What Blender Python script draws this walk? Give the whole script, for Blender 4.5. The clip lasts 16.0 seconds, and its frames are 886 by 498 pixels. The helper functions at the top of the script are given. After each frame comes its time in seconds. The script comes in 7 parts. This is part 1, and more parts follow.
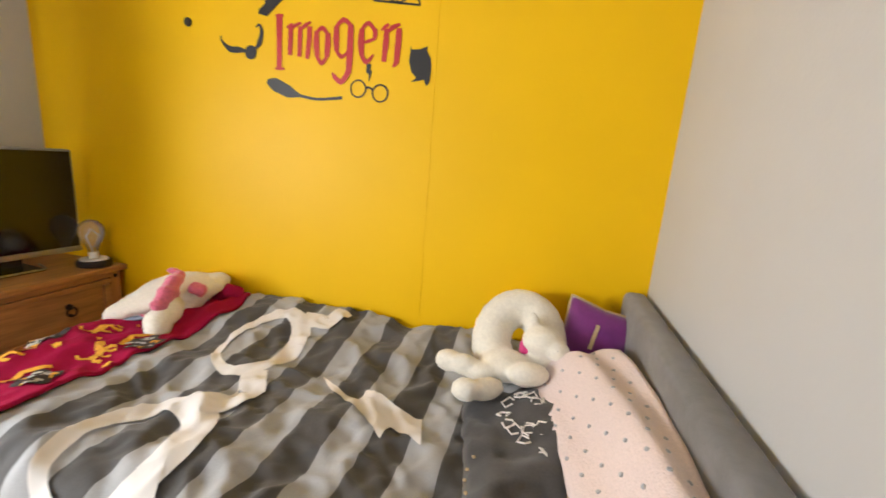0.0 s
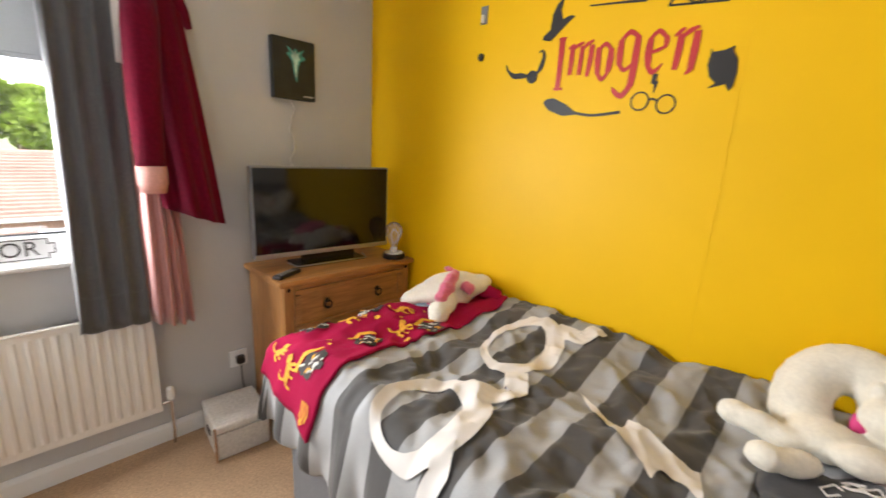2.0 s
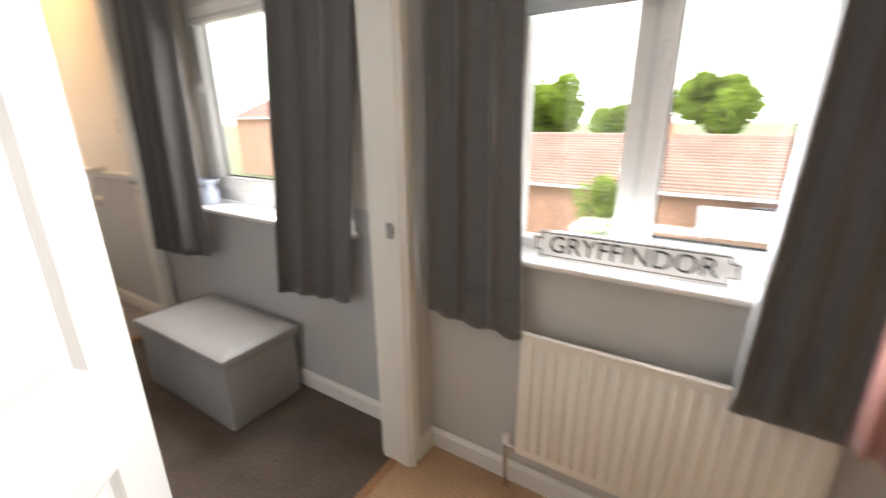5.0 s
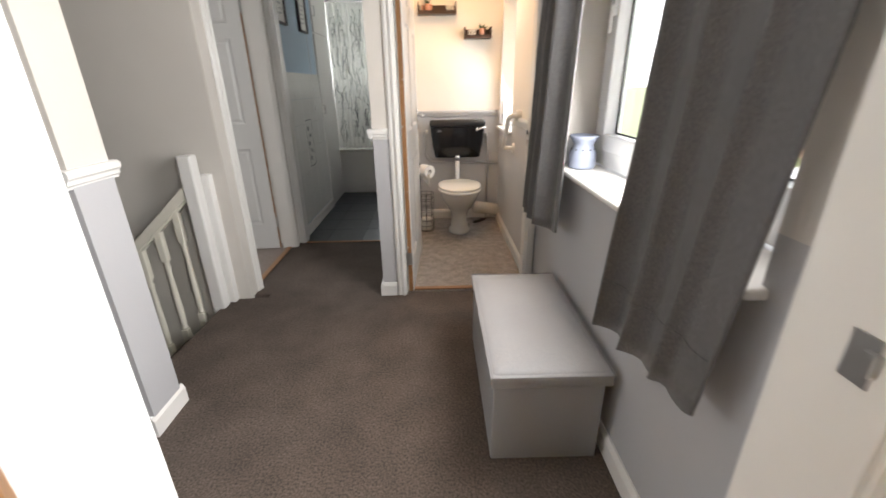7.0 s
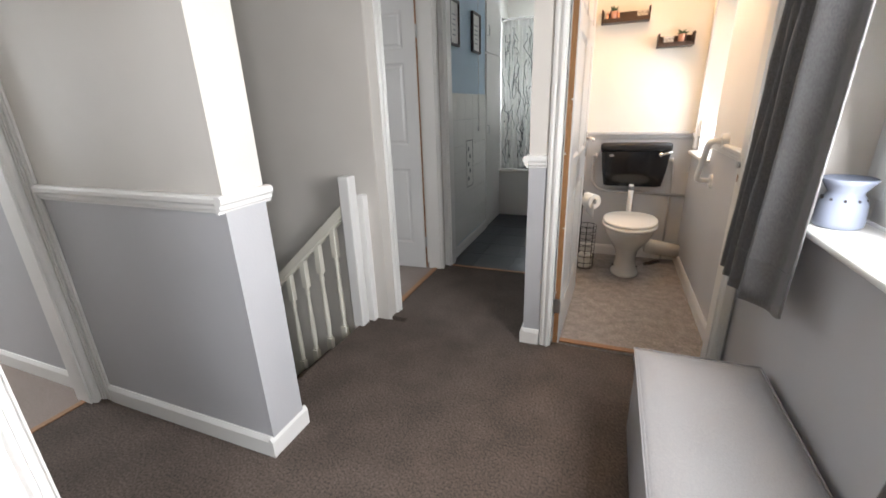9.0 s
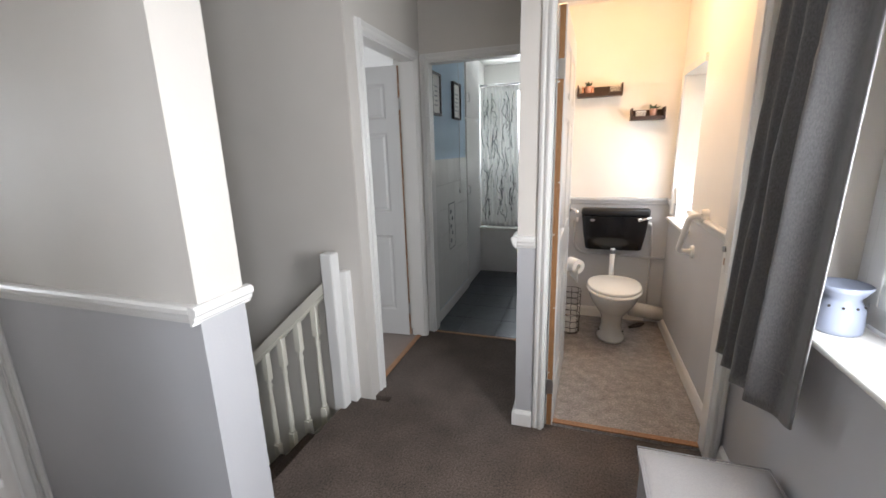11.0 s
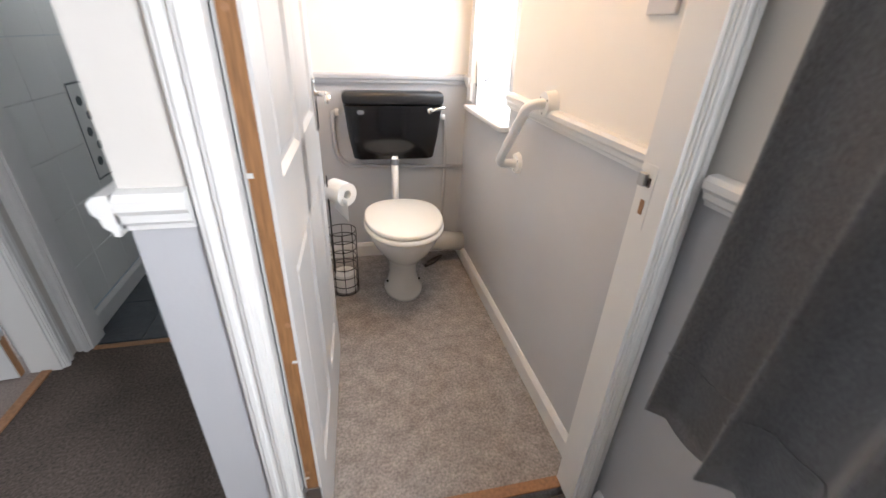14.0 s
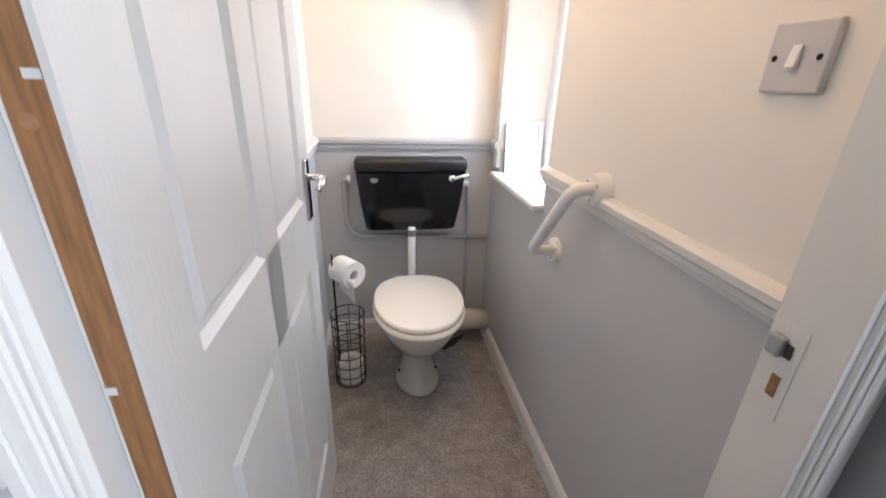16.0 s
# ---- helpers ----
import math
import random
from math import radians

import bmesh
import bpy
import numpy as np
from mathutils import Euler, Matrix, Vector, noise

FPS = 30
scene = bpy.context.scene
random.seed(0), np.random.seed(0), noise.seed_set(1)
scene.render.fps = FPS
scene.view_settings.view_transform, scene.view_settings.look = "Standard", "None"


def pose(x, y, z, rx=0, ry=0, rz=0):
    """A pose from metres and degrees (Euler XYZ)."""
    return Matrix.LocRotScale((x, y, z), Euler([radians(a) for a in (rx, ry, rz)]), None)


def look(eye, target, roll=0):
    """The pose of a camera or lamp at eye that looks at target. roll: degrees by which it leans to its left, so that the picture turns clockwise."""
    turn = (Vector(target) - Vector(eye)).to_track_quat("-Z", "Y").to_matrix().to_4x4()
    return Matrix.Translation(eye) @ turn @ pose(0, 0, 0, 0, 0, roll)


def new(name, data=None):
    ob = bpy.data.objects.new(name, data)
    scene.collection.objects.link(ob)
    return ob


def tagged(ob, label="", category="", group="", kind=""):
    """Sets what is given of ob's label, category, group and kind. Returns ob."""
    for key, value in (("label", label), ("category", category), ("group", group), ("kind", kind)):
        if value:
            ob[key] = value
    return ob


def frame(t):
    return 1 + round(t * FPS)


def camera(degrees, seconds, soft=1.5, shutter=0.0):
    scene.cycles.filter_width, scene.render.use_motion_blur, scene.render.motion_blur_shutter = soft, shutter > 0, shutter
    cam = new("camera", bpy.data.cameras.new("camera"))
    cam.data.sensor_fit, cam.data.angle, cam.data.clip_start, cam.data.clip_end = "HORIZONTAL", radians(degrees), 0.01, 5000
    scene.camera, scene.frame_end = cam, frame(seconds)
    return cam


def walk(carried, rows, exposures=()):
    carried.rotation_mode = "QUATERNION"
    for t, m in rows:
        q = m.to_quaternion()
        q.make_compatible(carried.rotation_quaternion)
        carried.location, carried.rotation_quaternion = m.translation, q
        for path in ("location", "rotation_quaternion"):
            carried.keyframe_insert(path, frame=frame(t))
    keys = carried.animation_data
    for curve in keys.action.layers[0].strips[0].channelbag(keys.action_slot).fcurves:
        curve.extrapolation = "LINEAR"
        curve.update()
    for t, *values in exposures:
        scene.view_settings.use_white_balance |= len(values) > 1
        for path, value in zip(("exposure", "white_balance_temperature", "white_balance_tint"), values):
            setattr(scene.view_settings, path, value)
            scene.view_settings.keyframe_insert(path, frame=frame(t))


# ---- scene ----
cam = camera(94.4, 16.0, soft=1.5, shutter=0.5)
PATH = [
    (0, (2.148, 1.785, 1.347), (1.701, 3.687, 0.92), 4.5),
    (0.5, (2.132, 1.77, 1.366), (1.463, 3.602, 0.921), 3.4),
    (1, (2.103, 1.748, 1.37), (1.211, 3.481, 0.924), 3.0),
    (1.5, (2.065, 1.723, 1.37), (0.932, 3.307, 0.916), 3.2),
    (2, (2.034, 1.703, 1.369), (0.678, 3.099, 0.906), 2.9),
    (2.5, (1.993, 1.662, 1.367), (0.476, 2.87, 0.878), 2.4),
    (3, (1.955, 1.659, 1.379), (0.271, 2.592, 0.839), 1.9),
    (3.5, (1.833, 1.614, 1.345), (0.046, 2.313, 0.783), 1.1),
    (4, (1.66, 1.584, 1.32), (-0.209, 1.962, 0.717), 0.1),
    (4.5, (1.417, 1.615, 1.324), (-0.477, 1.384, 0.725), 0.3),
    (5, (1.197, 1.629, 1.325), (-0.424, 0.625, 0.722), -0.4),
    (5.2, (1.09, 1.592, 1.316), (-0.358, 0.344, 0.728), -1.4),
    (7.3, (0.562, 1.031, 1.209), (0.67, -0.818, 0.454), -0.7),
    (7.5, (0.557, 0.974, 1.196), (0.74, -0.86, 0.42), -0.7),
    (8, (0.574, 0.832, 1.188), (1.009, -0.953, 0.399), -1.2),
    (8.5, (0.578, 0.802, 1.213), (1.195, -0.946, 0.464), -1.9),
    (9, (0.58, 0.795, 1.246), (1.289, -0.956, 0.589), -2.0),
    (9.2, (0.584, 0.783, 1.262), (1.325, -0.976, 0.632), -2.1),
    (11.3, (0.67, 0.659, 1.423), (1.216, -1.209, 0.959), -2.0),
    (11.5, (0.674, 0.556, 1.425), (1.109, -1.333, 0.933), -2.0),
    (12, (0.702, 0.342, 1.366), (0.78, -1.586, 0.841), -1.5),
    (12.5, (0.629, 0.085, 1.318), (0.531, -1.823, 0.726), -1.7),
    (13, (0.626, -0.14, 1.287), (0.434, -1.99, 0.554), -0.5),
    (13.5, (0.655, -0.412, 1.248), (0.304, -2.197, 0.416), 1.3),
    (14, (0.629, -0.606, 1.217), (0.208, -2.316, 0.27), 2.6),
    (14.5, (0.563, -0.797, 1.205), (0.177, -2.479, 0.194), 2.3),
    (15, (0.542, -0.889, 1.209), (0.188, -2.599, 0.233), 1.9),
    (15.5, (0.541, -0.919, 1.229), (0.217, -2.685, 0.348), 1.7),
    (16, (0.551, -0.92, 1.262), (0.235, -2.74, 0.493), 1.9),
]
walk(cam, [(t, look(eye, target, roll)) for t, eye, target, roll in PATH],
     exposures=[(0, 0.45, 6500, 10), (1.5, 0.5, 6500, 10), (2.5, 0.45, 6400, 10), (3.5, 0.4, 6300, 10), (4.2, 0.42, 6400, 10), (5.0, 0.25, 6750, 10), (5.2, 0.28, 6750, 10), (7.3, 0.44, 6550, 10), (9.2, 0.48, 6250, 10), (11.5, 0.4, 6000, 10), (12.5, 0.38, 5700, 10), (13, 0.5, 5650, 10), (13.5, 0.7, 5800, 10), (14, 0.85, 5900, 10), (14.5, 0.86, 5800, 10), (15, 0.7, 5750, 10), (15.5, 0.5, 5650, 10), (16, 0.36, 5600, 10)])

# ---- light ----
world = bpy.data.worlds.new("overcast_sky")
scene.world = world
world.use_nodes = True
wn = world.node_tree.nodes
wl = world.node_tree.links
sky = wn.new("ShaderNodeTexSky")
sky.sky_type = "NISHITA"
sky.sun_disc = False
sky.sun_elevation = radians(48)
sky.sun_rotation = radians(129)
sky.dust_density = 6.0
sky.air_density = 1.4
cloud = wn.new("ShaderNodeMix")
cloud.data_type = "RGBA"
cloud.inputs[0].default_value = 0.85
cloud.inputs[7].default_value = (25.5, 26.0, 26.6, 1)
wl.new(sky.outputs[0], cloud.inputs[6])
bg = wn["Background"]
wl.new(cloud.outputs[2], bg.inputs[0])
bg.inputs[1].default_value = 0.15


def lamp(name, kind, m, energy, colour=(1, 1, 1), size=0.1, size_y=None):
    d = bpy.data.lights.new(name, kind)
    d.energy, d.color = energy, colour
    if kind == "AREA":
        d.shape, d.size, d.size_y = "RECTANGLE", size, size_y or size
    elif kind == "SUN":
        d.angle = size
    else:
        d.shadow_soft_size = size
    ob = new(name, d)
    ob.matrix_world = m
    return ob


lamp("sun_light", "SUN", look((5, -4, 7.2), (0, 0, 0)), 2.3, (1, 0.97, 0.93), radians(40))
# daylight in the bedroom, landing and toilet window openings
lamp("window_light_bedroom", "AREA", look((-0.02, 1.50, 1.26), (3.0, 2.05, 0.85)), 40, (0.96, 0.98, 1.0), 0.48, 0.64)
lamp("window_light_landing", "AREA", look((-0.03, -0.21, 1.33), (3, -0.21, 0.6)), 25, (1.0, 0.98, 0.96), 0.54, 0.78)
lamp("window_light_wc", "AREA", look((-0.10, -2.43, 1.37), (2.0, -1.45, 0.55)), 6, (0.95, 0.98, 1), 0.46, 0.9)
# added lamps at assumed, unseen windows, to brighten the small and back rooms
lamp("added_light_small_room", "AREA", look((4.9, 0.3, 1.5), (0, 0.3, 1.0)), 19, (0.97, 0.98, 1), 1.0, 1.1)
lamp("added_light_back_room", "AREA", look((4.9, -2.9, 1.5), (0, -2.9, 1.0)), 28, (0.94, 0.97, 1), 1.0, 1.1)
# added lamp outside an assumed rear opening, to brighten the bathroom
lamp("added_light_bathroom", "AREA", look((1.40, -5.02, 1.7), (1.40, 0, 1.2)), 17, (0.92, 0.97, 1), 0.6, 0.8)
lamp("wc_bulb_light", "POINT", pose(0.42, -1.95, 2.26), 8.5, (1, 0.56, 0.23), 0.05)


# ---- materials ----
def mat(name, colour, rough=0.6, metal=0.0, grain=0.0, grain_scale=60, bump=0.0, bump_scale=200, stain=0.06, stain_scale=2.5,
        spec=0.5, through_light=0.0, colour2=None, threshold=None, axis="Z", transmission=0.0, emit=None, sheen=0.0, coords="Object", stretch=None):
    m = bpy.data.materials.new(name)
    m.use_nodes = True
    nodes, links = m.node_tree.nodes, m.node_tree.links
    p = nodes["Principled BSDF"]
    p.inputs["Roughness"].default_value = rough
    p.inputs["Metallic"].default_value = metal
    p.inputs["Specular IOR Level"].default_value = spec
    p.inputs["Transmission Weight"].default_value = transmission
    p.inputs["Sheen Weight"].default_value = sheen
    if emit:
        p.inputs["Emission Color"].default_value = (*emit[:3], 1)
        p.inputs["Emission Strength"].default_value = emit[3]
    geo = nodes.new("ShaderNodeNewGeometry")
    pos = geo.outputs["Position"]
    if stretch:
        mp = nodes.new("ShaderNodeMapping")
        mp.inputs["Scale"].default_value = stretch
        links.new(pos, mp.inputs["Vector"])
        pos = mp.outputs[0]

    def rgb(c):
        n = nodes.new("ShaderNodeRGB")
        n.outputs[0].default_value = (*c, 1)
        return n.outputs[0]

    out = rgb(colour)
    if colour2 is not None:
        sep = nodes.new("ShaderNodeSeparateXYZ")
        links.new(geo.outputs["Position"], sep.inputs[0])
        gt = nodes.new("ShaderNodeMath")
        gt.operation = "GREATER_THAN"
        gt.inputs[1].default_value = threshold
        links.new(sep.outputs[axis], gt.inputs[0])
        mx = nodes.new("ShaderNodeMix")
        mx.data_type = "RGBA"
        links.new(gt.outputs[0], mx.inputs[0])
        links.new(out, mx.inputs[6])
        links.new(rgb(colour2), mx.inputs[7])
        out = mx.outputs[2]

    def vary(out, amount, scale, detail):
        nz = nodes.new("ShaderNodeTexNoise")
        nz.inputs["Scale"].default_value = scale
        nz.inputs["Detail"].default_value = detail
        links.new(pos, nz.inputs["Vector"])
        mr = nodes.new("ShaderNodeMapRange")
        mr.inputs[1].default_value, mr.inputs[2].default_value = 0.3, 0.7
        mr.inputs[3].default_value, mr.inputs[4].default_value = 1 - amount, 1 + amount
        links.new(nz.outputs[0], mr.inputs[0])
        mu = nodes.new("ShaderNodeMix")
        mu.data_type, mu.blend_type = "RGBA", "MULTIPLY"
        mu.inputs[0].default_value = 1
        links.new(out, mu.inputs[6])
        links.new(mr.outputs[0], mu.inputs[7])
        return mu.outputs[2]

    if stain:
        out = vary(out, stain, stain_scale, 4)
    if grain:
        out = vary(out, grain, grain_scale, 3)
    links.new(out, p.inputs["Base Color"])
    if through_light:
        tr = nodes.new("ShaderNodeBsdfTranslucent")
        links.new(out, tr.inputs["Color"])
        ms = nodes.new("ShaderNodeMixShader")
        ms.inputs[0].default_value = through_light
        links.new(p.outputs[0], ms.inputs[1])
        links.new(tr.outputs[0], ms.inputs[2])
        links.new(ms.outputs[0], nodes["Material Output"].inputs[0])
    if bump:
        nz = nodes.new("ShaderNodeTexNoise")
        nz.inputs["Scale"].default_value = bump_scale
        nz.inputs["Detail"].default_value = 3
        links.new(pos, nz.inputs["Vector"])
        bp = nodes.new("ShaderNodeBump")
        bp.inputs["Strength"].default_value = min(1, bump)
        bp.inputs["Distance"].default_value = 0.004
        links.new(nz.outputs[0], bp.inputs["Height"])
        links.new(bp.outputs[0], p.inputs["Normal"])
    return m


DADO = 0.985
M = {}
M["yellow"] = mat("yellow_paint", (0.92, 0.535, 0.0), 0.5, spec=0.28, stain=0.03, bump=0.12, bump_scale=90)
M["bed_wall"] = mat("pale_grey_paint", (0.51, 0.505, 0.495), 0.55, stain=0.03, bump=0.1, bump_scale=120)
M["two_tone"] = mat("landing_paint", (0.43, 0.43, 0.445), 0.5, stain=0.03, bump=0.08, bump_scale=120, colour2=(0.60, 0.57, 0.53), threshold=DADO)
M["wc_paint"] = mat("wc_paint", (0.52, 0.52, 0.53), 0.5, stain=0.03, bump=0.08, bump_scale=120, colour2=(0.82, 0.78, 0.72), threshold=DADO)
M["bath_blue"] = mat("blue_paint", (0.36, 0.50, 0.62), 0.5, stain=0.03, bump=0.06)
M["stone"] = mat("stone_emulsion", (0.58, 0.55, 0.51), 0.55, stain=0.03, bump=0.08, bump_scale=120)
M["frosted"] = mat("frosted_glass", (0.95, 0.97, 1.0), 0.35, transmission=1.0, stain=0.0, bump=0.4, bump_scale=120)
M["plain_wall"] = mat("white_emulsion", (0.70, 0.69, 0.66), 0.6, stain=0.03, bump=0.06)
M["ceiling"] = mat("ceiling_paint", (0.86, 0.85, 0.83), 0.8, stain=0.02, bump=0.1)
M["gloss"] = mat("white_gloss", (0.72, 0.71, 0.69), 0.28, stain=0.03, bump=0.05, bump_scale=40)
M["door_white"] = mat("door_paint", (0.58, 0.58, 0.575), 0.35, stain=0.02, bump=0.18, bump_scale=60, stretch=(6, 6, 0.6))
M["raw_wood"] = mat("raw_pine_edge", (0.24, 0.115, 0.042), 0.6, grain=0.25, grain_scale=30, stretch=(8, 8, 0.6), bump=0.2)
M["threshold"] = mat("threshold_wood", (0.30, 0.15, 0.07), 0.5, grain=0.2, grain_scale=30, stretch=(3, 3, 3))
M["carpet_beige"] = mat("beige_carpet", (0.40, 0.26, 0.155), 0.95, grain=0.26, grain_scale=120, bump=1.0, bump_scale=160, stain=0.12, stain_scale=5)
M["carpet_dark"] = mat("dark_brown_carpet", (0.086, 0.065, 0.053), 0.95, grain=0.50, grain_scale=115, bump=1.0, bump_scale=150, stain=0.20, stain_scale=5)
M["carpet_grey"] = mat("grey_carpet", (0.31, 0.28, 0.262), 0.95, grain=0.30, grain_scale=120, bump=1.0, bump_scale=150, stain=0.20, stain_scale=16)
M["carpet_room"] = mat("taupe_carpet", (0.24, 0.19, 0.165), 0.95, grain=0.25, grain_scale=150, bump=0.8, bump_scale=170, stain=0.12, sheen=0.2)
M["slate"] = mat("slate_tile", (0.040, 0.047, 0.055), 0.35, grain=0.2, grain_scale=25, bump=0.3, bump_scale=60, stain=0.2)
M["grout"] = mat("grout", (0.10, 0.10, 0.10), 0.8)
M["tile"] = mat("white_tile", (0.78, 0.78, 0.75), 0.10, stain=0.02)
M["tile_grout"] = mat("pale_grout", (0.66, 0.66, 0.64), 0.7)
M["upvc"] = mat("white_upvc", (0.80, 0.81, 0.82), 0.25, stain=0.02)
M["rubber"] = mat("black_seal", (0.02, 0.02, 0.02), 0.5)
M["black"] = mat("black_gloss_plastic", (0.008, 0.008, 0.009), 0.12, stain=0.0)
M["black_matt"] = mat("black_print", (0.018, 0.015, 0.014), 0.45)
M["red_print"] = mat("red_print", (0.52, 0.022, 0.022), 0.4)
M["curtain"] = mat("grey_curtain_cloth", (0.098, 0.096, 0.100), 0.5, grain=0.3, grain_scale=350, bump=0.5, bump_scale=600, sheen=0.3, stretch=(1, 1, 0.35), through_light=0.10)
M["pine"] = mat("waxed_pine", (0.42, 0.20, 0.065), 0.38, grain=0.22, grain_scale=9, stain=0.12, stain_scale=3, stretch=(9, 0.9, 9), bump=0.1, bump_scale=30)
M["pine_up"] = mat("waxed_pine_upright", (0.42, 0.20, 0.065), 0.38, grain=0.22, grain_scale=9, stain=0.12, stain_scale=3, stretch=(9, 9, 0.8), bump=0.1, bump_scale=30)
M["iron"] = mat("dark_iron", (0.03, 0.022, 0.018), 0.45, metal=0.8)
M["chrome"] = mat("chrome", (0.75, 0.75, 0.76), 0.12, metal=1.0, stain=0.02)
M["steel"] = mat("brushed_steel", (0.45, 0.45, 0.45), 0.35, metal=1.0)
M["screen"] = mat("tv_glass", (0.006, 0.006, 0.006), 0.08, stain=0.0)
M["grey_plastic"] = mat("grey_bezel", (0.22, 0.22, 0.23), 0.35)
M["glass"] = mat("clear_glass", (1, 1, 1), 0.0, transmission=1.0, stain=0.0)
M["hazy_glass"] = mat("hazy_glass", (1, 1, 1), 0.16, transmission=0.9, stain=0.0)
M["white_plastic"] = mat("white_plastic", (0.82, 0.81, 0.79), 0.3, stain=0.02)
M["china"] = mat("white_china", (0.78, 0.76, 0.72), 0.08, stain=0.03)
M["seat"] = mat("cream_seat_plastic", (0.86, 0.83, 0.76), 0.15, stain=0.02)
M["pan"] = mat("grey_white_china", (0.62, 0.60, 0.56), 0.12, stain=0.03)
M["radiator"] = mat("cream_radiator", (0.74, 0.70, 0.64), 0.35, stain=0.03)
M["leather"] = mat("grey_faux_leather", (0.30, 0.30, 0.31), 0.42, grain=0.08, grain_scale=250, bump=0.35, bump_scale=330, stain=0.05)
M["velvet"] = mat("grey_velvet", (0.17, 0.165, 0.165), 0.8, grain=0.12, grain_scale=30, stain=0.15, stain_scale=6, sheen=0.3, bump=0.2)
M["divan"] = mat("dark_divan_cloth", (0.09, 0.09, 0.10), 0.85, grain=0.2, grain_scale=300, sheen=0.3)
M["mattress"] = mat("white_mattress_cloth", (0.66, 0.68, 0.70), 0.8)
M["fleece_red"] = mat("crimson_fleece", (0.34, 0.004, 0.048), 0.9, spec=0.2, grain=0.10, grain_scale=260, sheen=0.0, bump=0.4, stain=0.08)
M["gold"] = mat("mustard_print", (0.72, 0.34, 0.03), 0.8, grain=0.15, grain_scale=120)
M["print_dark"] = mat("dark_print", (0.05, 0.035, 0.035), 0.8)
M["print_silver"] = mat("pale_print", (0.55, 0.53, 0.48), 0.8)
M["white_print"] = mat("white_print", (0.76, 0.72, 0.68), 0.75, stain=0.06, stain_scale=9)
M["plush"] = mat("cream_plush", (0.80, 0.75, 0.64), 0.95, grain=0.06, grain_scale=120, bump=0.35, bump_scale=220, sheen=0.5, stain=0.05, stain_scale=12)
M["pink_fur"] = mat("pink_fur", (0.72, 0.16, 0.26), 0.95, grain=0.15, grain_scale=120, bump=1.0, bump_scale=120, sheen=0.4)
M["magenta"] = mat("magenta_ribbon", (0.62, 0.04, 0.20), 0.6)
M["purple"] = mat("purple_velvet", (0.165, 0.012, 0.155), 0.7, grain=0.1, grain_scale=60, sheen=0.5)
M["pale_gold"] = mat("pale_gold_thread", (0.55, 0.40, 0.22), 0.5)
M["charcoal"] = mat("charcoal_jersey", (0.045, 0.043, 0.045), 0.85, grain=0.15, grain_scale=200, sheen=0.3)
M["robe"] = mat("burgundy_velour", (0.125, 0.002, 0.016), 0.9, spec=0.1, grain=0.15, grain_scale=80, sheen=0.05, bump=0.3)
M["robe_pink"] = mat("dusty_pink_fleece", (0.46, 0.20, 0.18), 0.9, grain=0.12, grain_scale=120, sheen=0.5, bump=0.5)
M["cuff"] = mat("pink_cuff", (0.62, 0.32, 0.28), 0.85, grain=0.1, grain_scale=150)
M["box_white"] = mat("worn_white_wicker", (0.60, 0.57, 0.53), 0.7, grain=0.12, grain_scale=90, bump=0.6, bump_scale=120, stain=0.12)
M["sign_white"] = mat("sign_enamel", (0.72, 0.72, 0.72), 0.35, stain=0.06, stain_scale=8)
M["blind"] = mat("grey_white_blind", (0.66, 0.68, 0.70), 0.8, grain=0.04, grain_scale=300, through_light=0.55)
M["wand"] = mat("dark_brown_wood", (0.05, 0.03, 0.02), 0.5)
M["canvas"] = mat("dark_canvas", (0.012, 0.016, 0.016), 0.5, stain=0.4, stain_scale=14)
M["teal"] = mat("teal_print", (0.05, 0.30, 0.26), 0.5, stain=0.6, stain_scale=30)
M["mint"] = mat("pale_mint_print", (0.42, 0.62, 0.55), 0.5, stain=0.5, stain_scale=30)
M["shelf"] = mat("dark_walnut", (0.045, 0.022, 0.014), 0.45, grain=0.2, grain_scale=15, stretch=(1, 8, 8))
M["copper"] = mat("rose_copper", (0.62, 0.33, 0.24), 0.3, metal=0.9)
M["plant"] = mat("succulent_green", (0.05, 0.09, 0.045), 0.6, stain=0.2, stain_scale=20)
M["paper"] = mat("white_tissue", (0.84, 0.83, 0.80), 0.9, bump=0.3, bump_scale=200)
M["wire"] = mat("black_wire", (0.015, 0.014, 0.014), 0.4, metal=0.4)
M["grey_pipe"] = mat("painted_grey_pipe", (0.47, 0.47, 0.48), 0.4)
M["ceramic_blue"] = mat("lavender_glaze", (0.25, 0.28, 0.36), 0.2)
M["light_print"] = mat("grey_print", (0.40, 0.40, 0.42), 0.7)
M["lilac"] = mat("lilac_print", (0.50, 0.30, 0.55), 0.6)
M["bulb"] = mat("lit_bulb", (1, 0.9, 0.7), 0.3, emit=(1, 0.72, 0.42, 14))
M["shower"] = mat("white_shower_cloth", (0.82, 0.82, 0.80), 0.6, stain=0.05, through_light=0.45)
M["twig"] = mat("grey_green_print", (0.10, 0.115, 0.12), 0.7)
# outdoors
M["lawn"] = mat("grass", (0.17, 0.20, 0.10), 0.9, grain=0.3, grain_scale=6, stain=0.3, stain_scale=0.4)
M["roof_tile"] = mat("weathered_roof_tile", (0.30, 0.20, 0.165), 0.85, grain=0.15, grain_scale=8, stain=0.15, stain_scale=0.8)
M["roof_red"] = mat("red_roof_tile", (0.38, 0.21, 0.18), 0.85, grain=0.15, grain_scale=8, stain=0.15, stain_scale=0.8)
M["brick_far"] = mat("orange_brick", (0.42, 0.25, 0.18), 0.9, grain=0.2, grain_scale=12, stain=0.12, stain_scale=1.5)
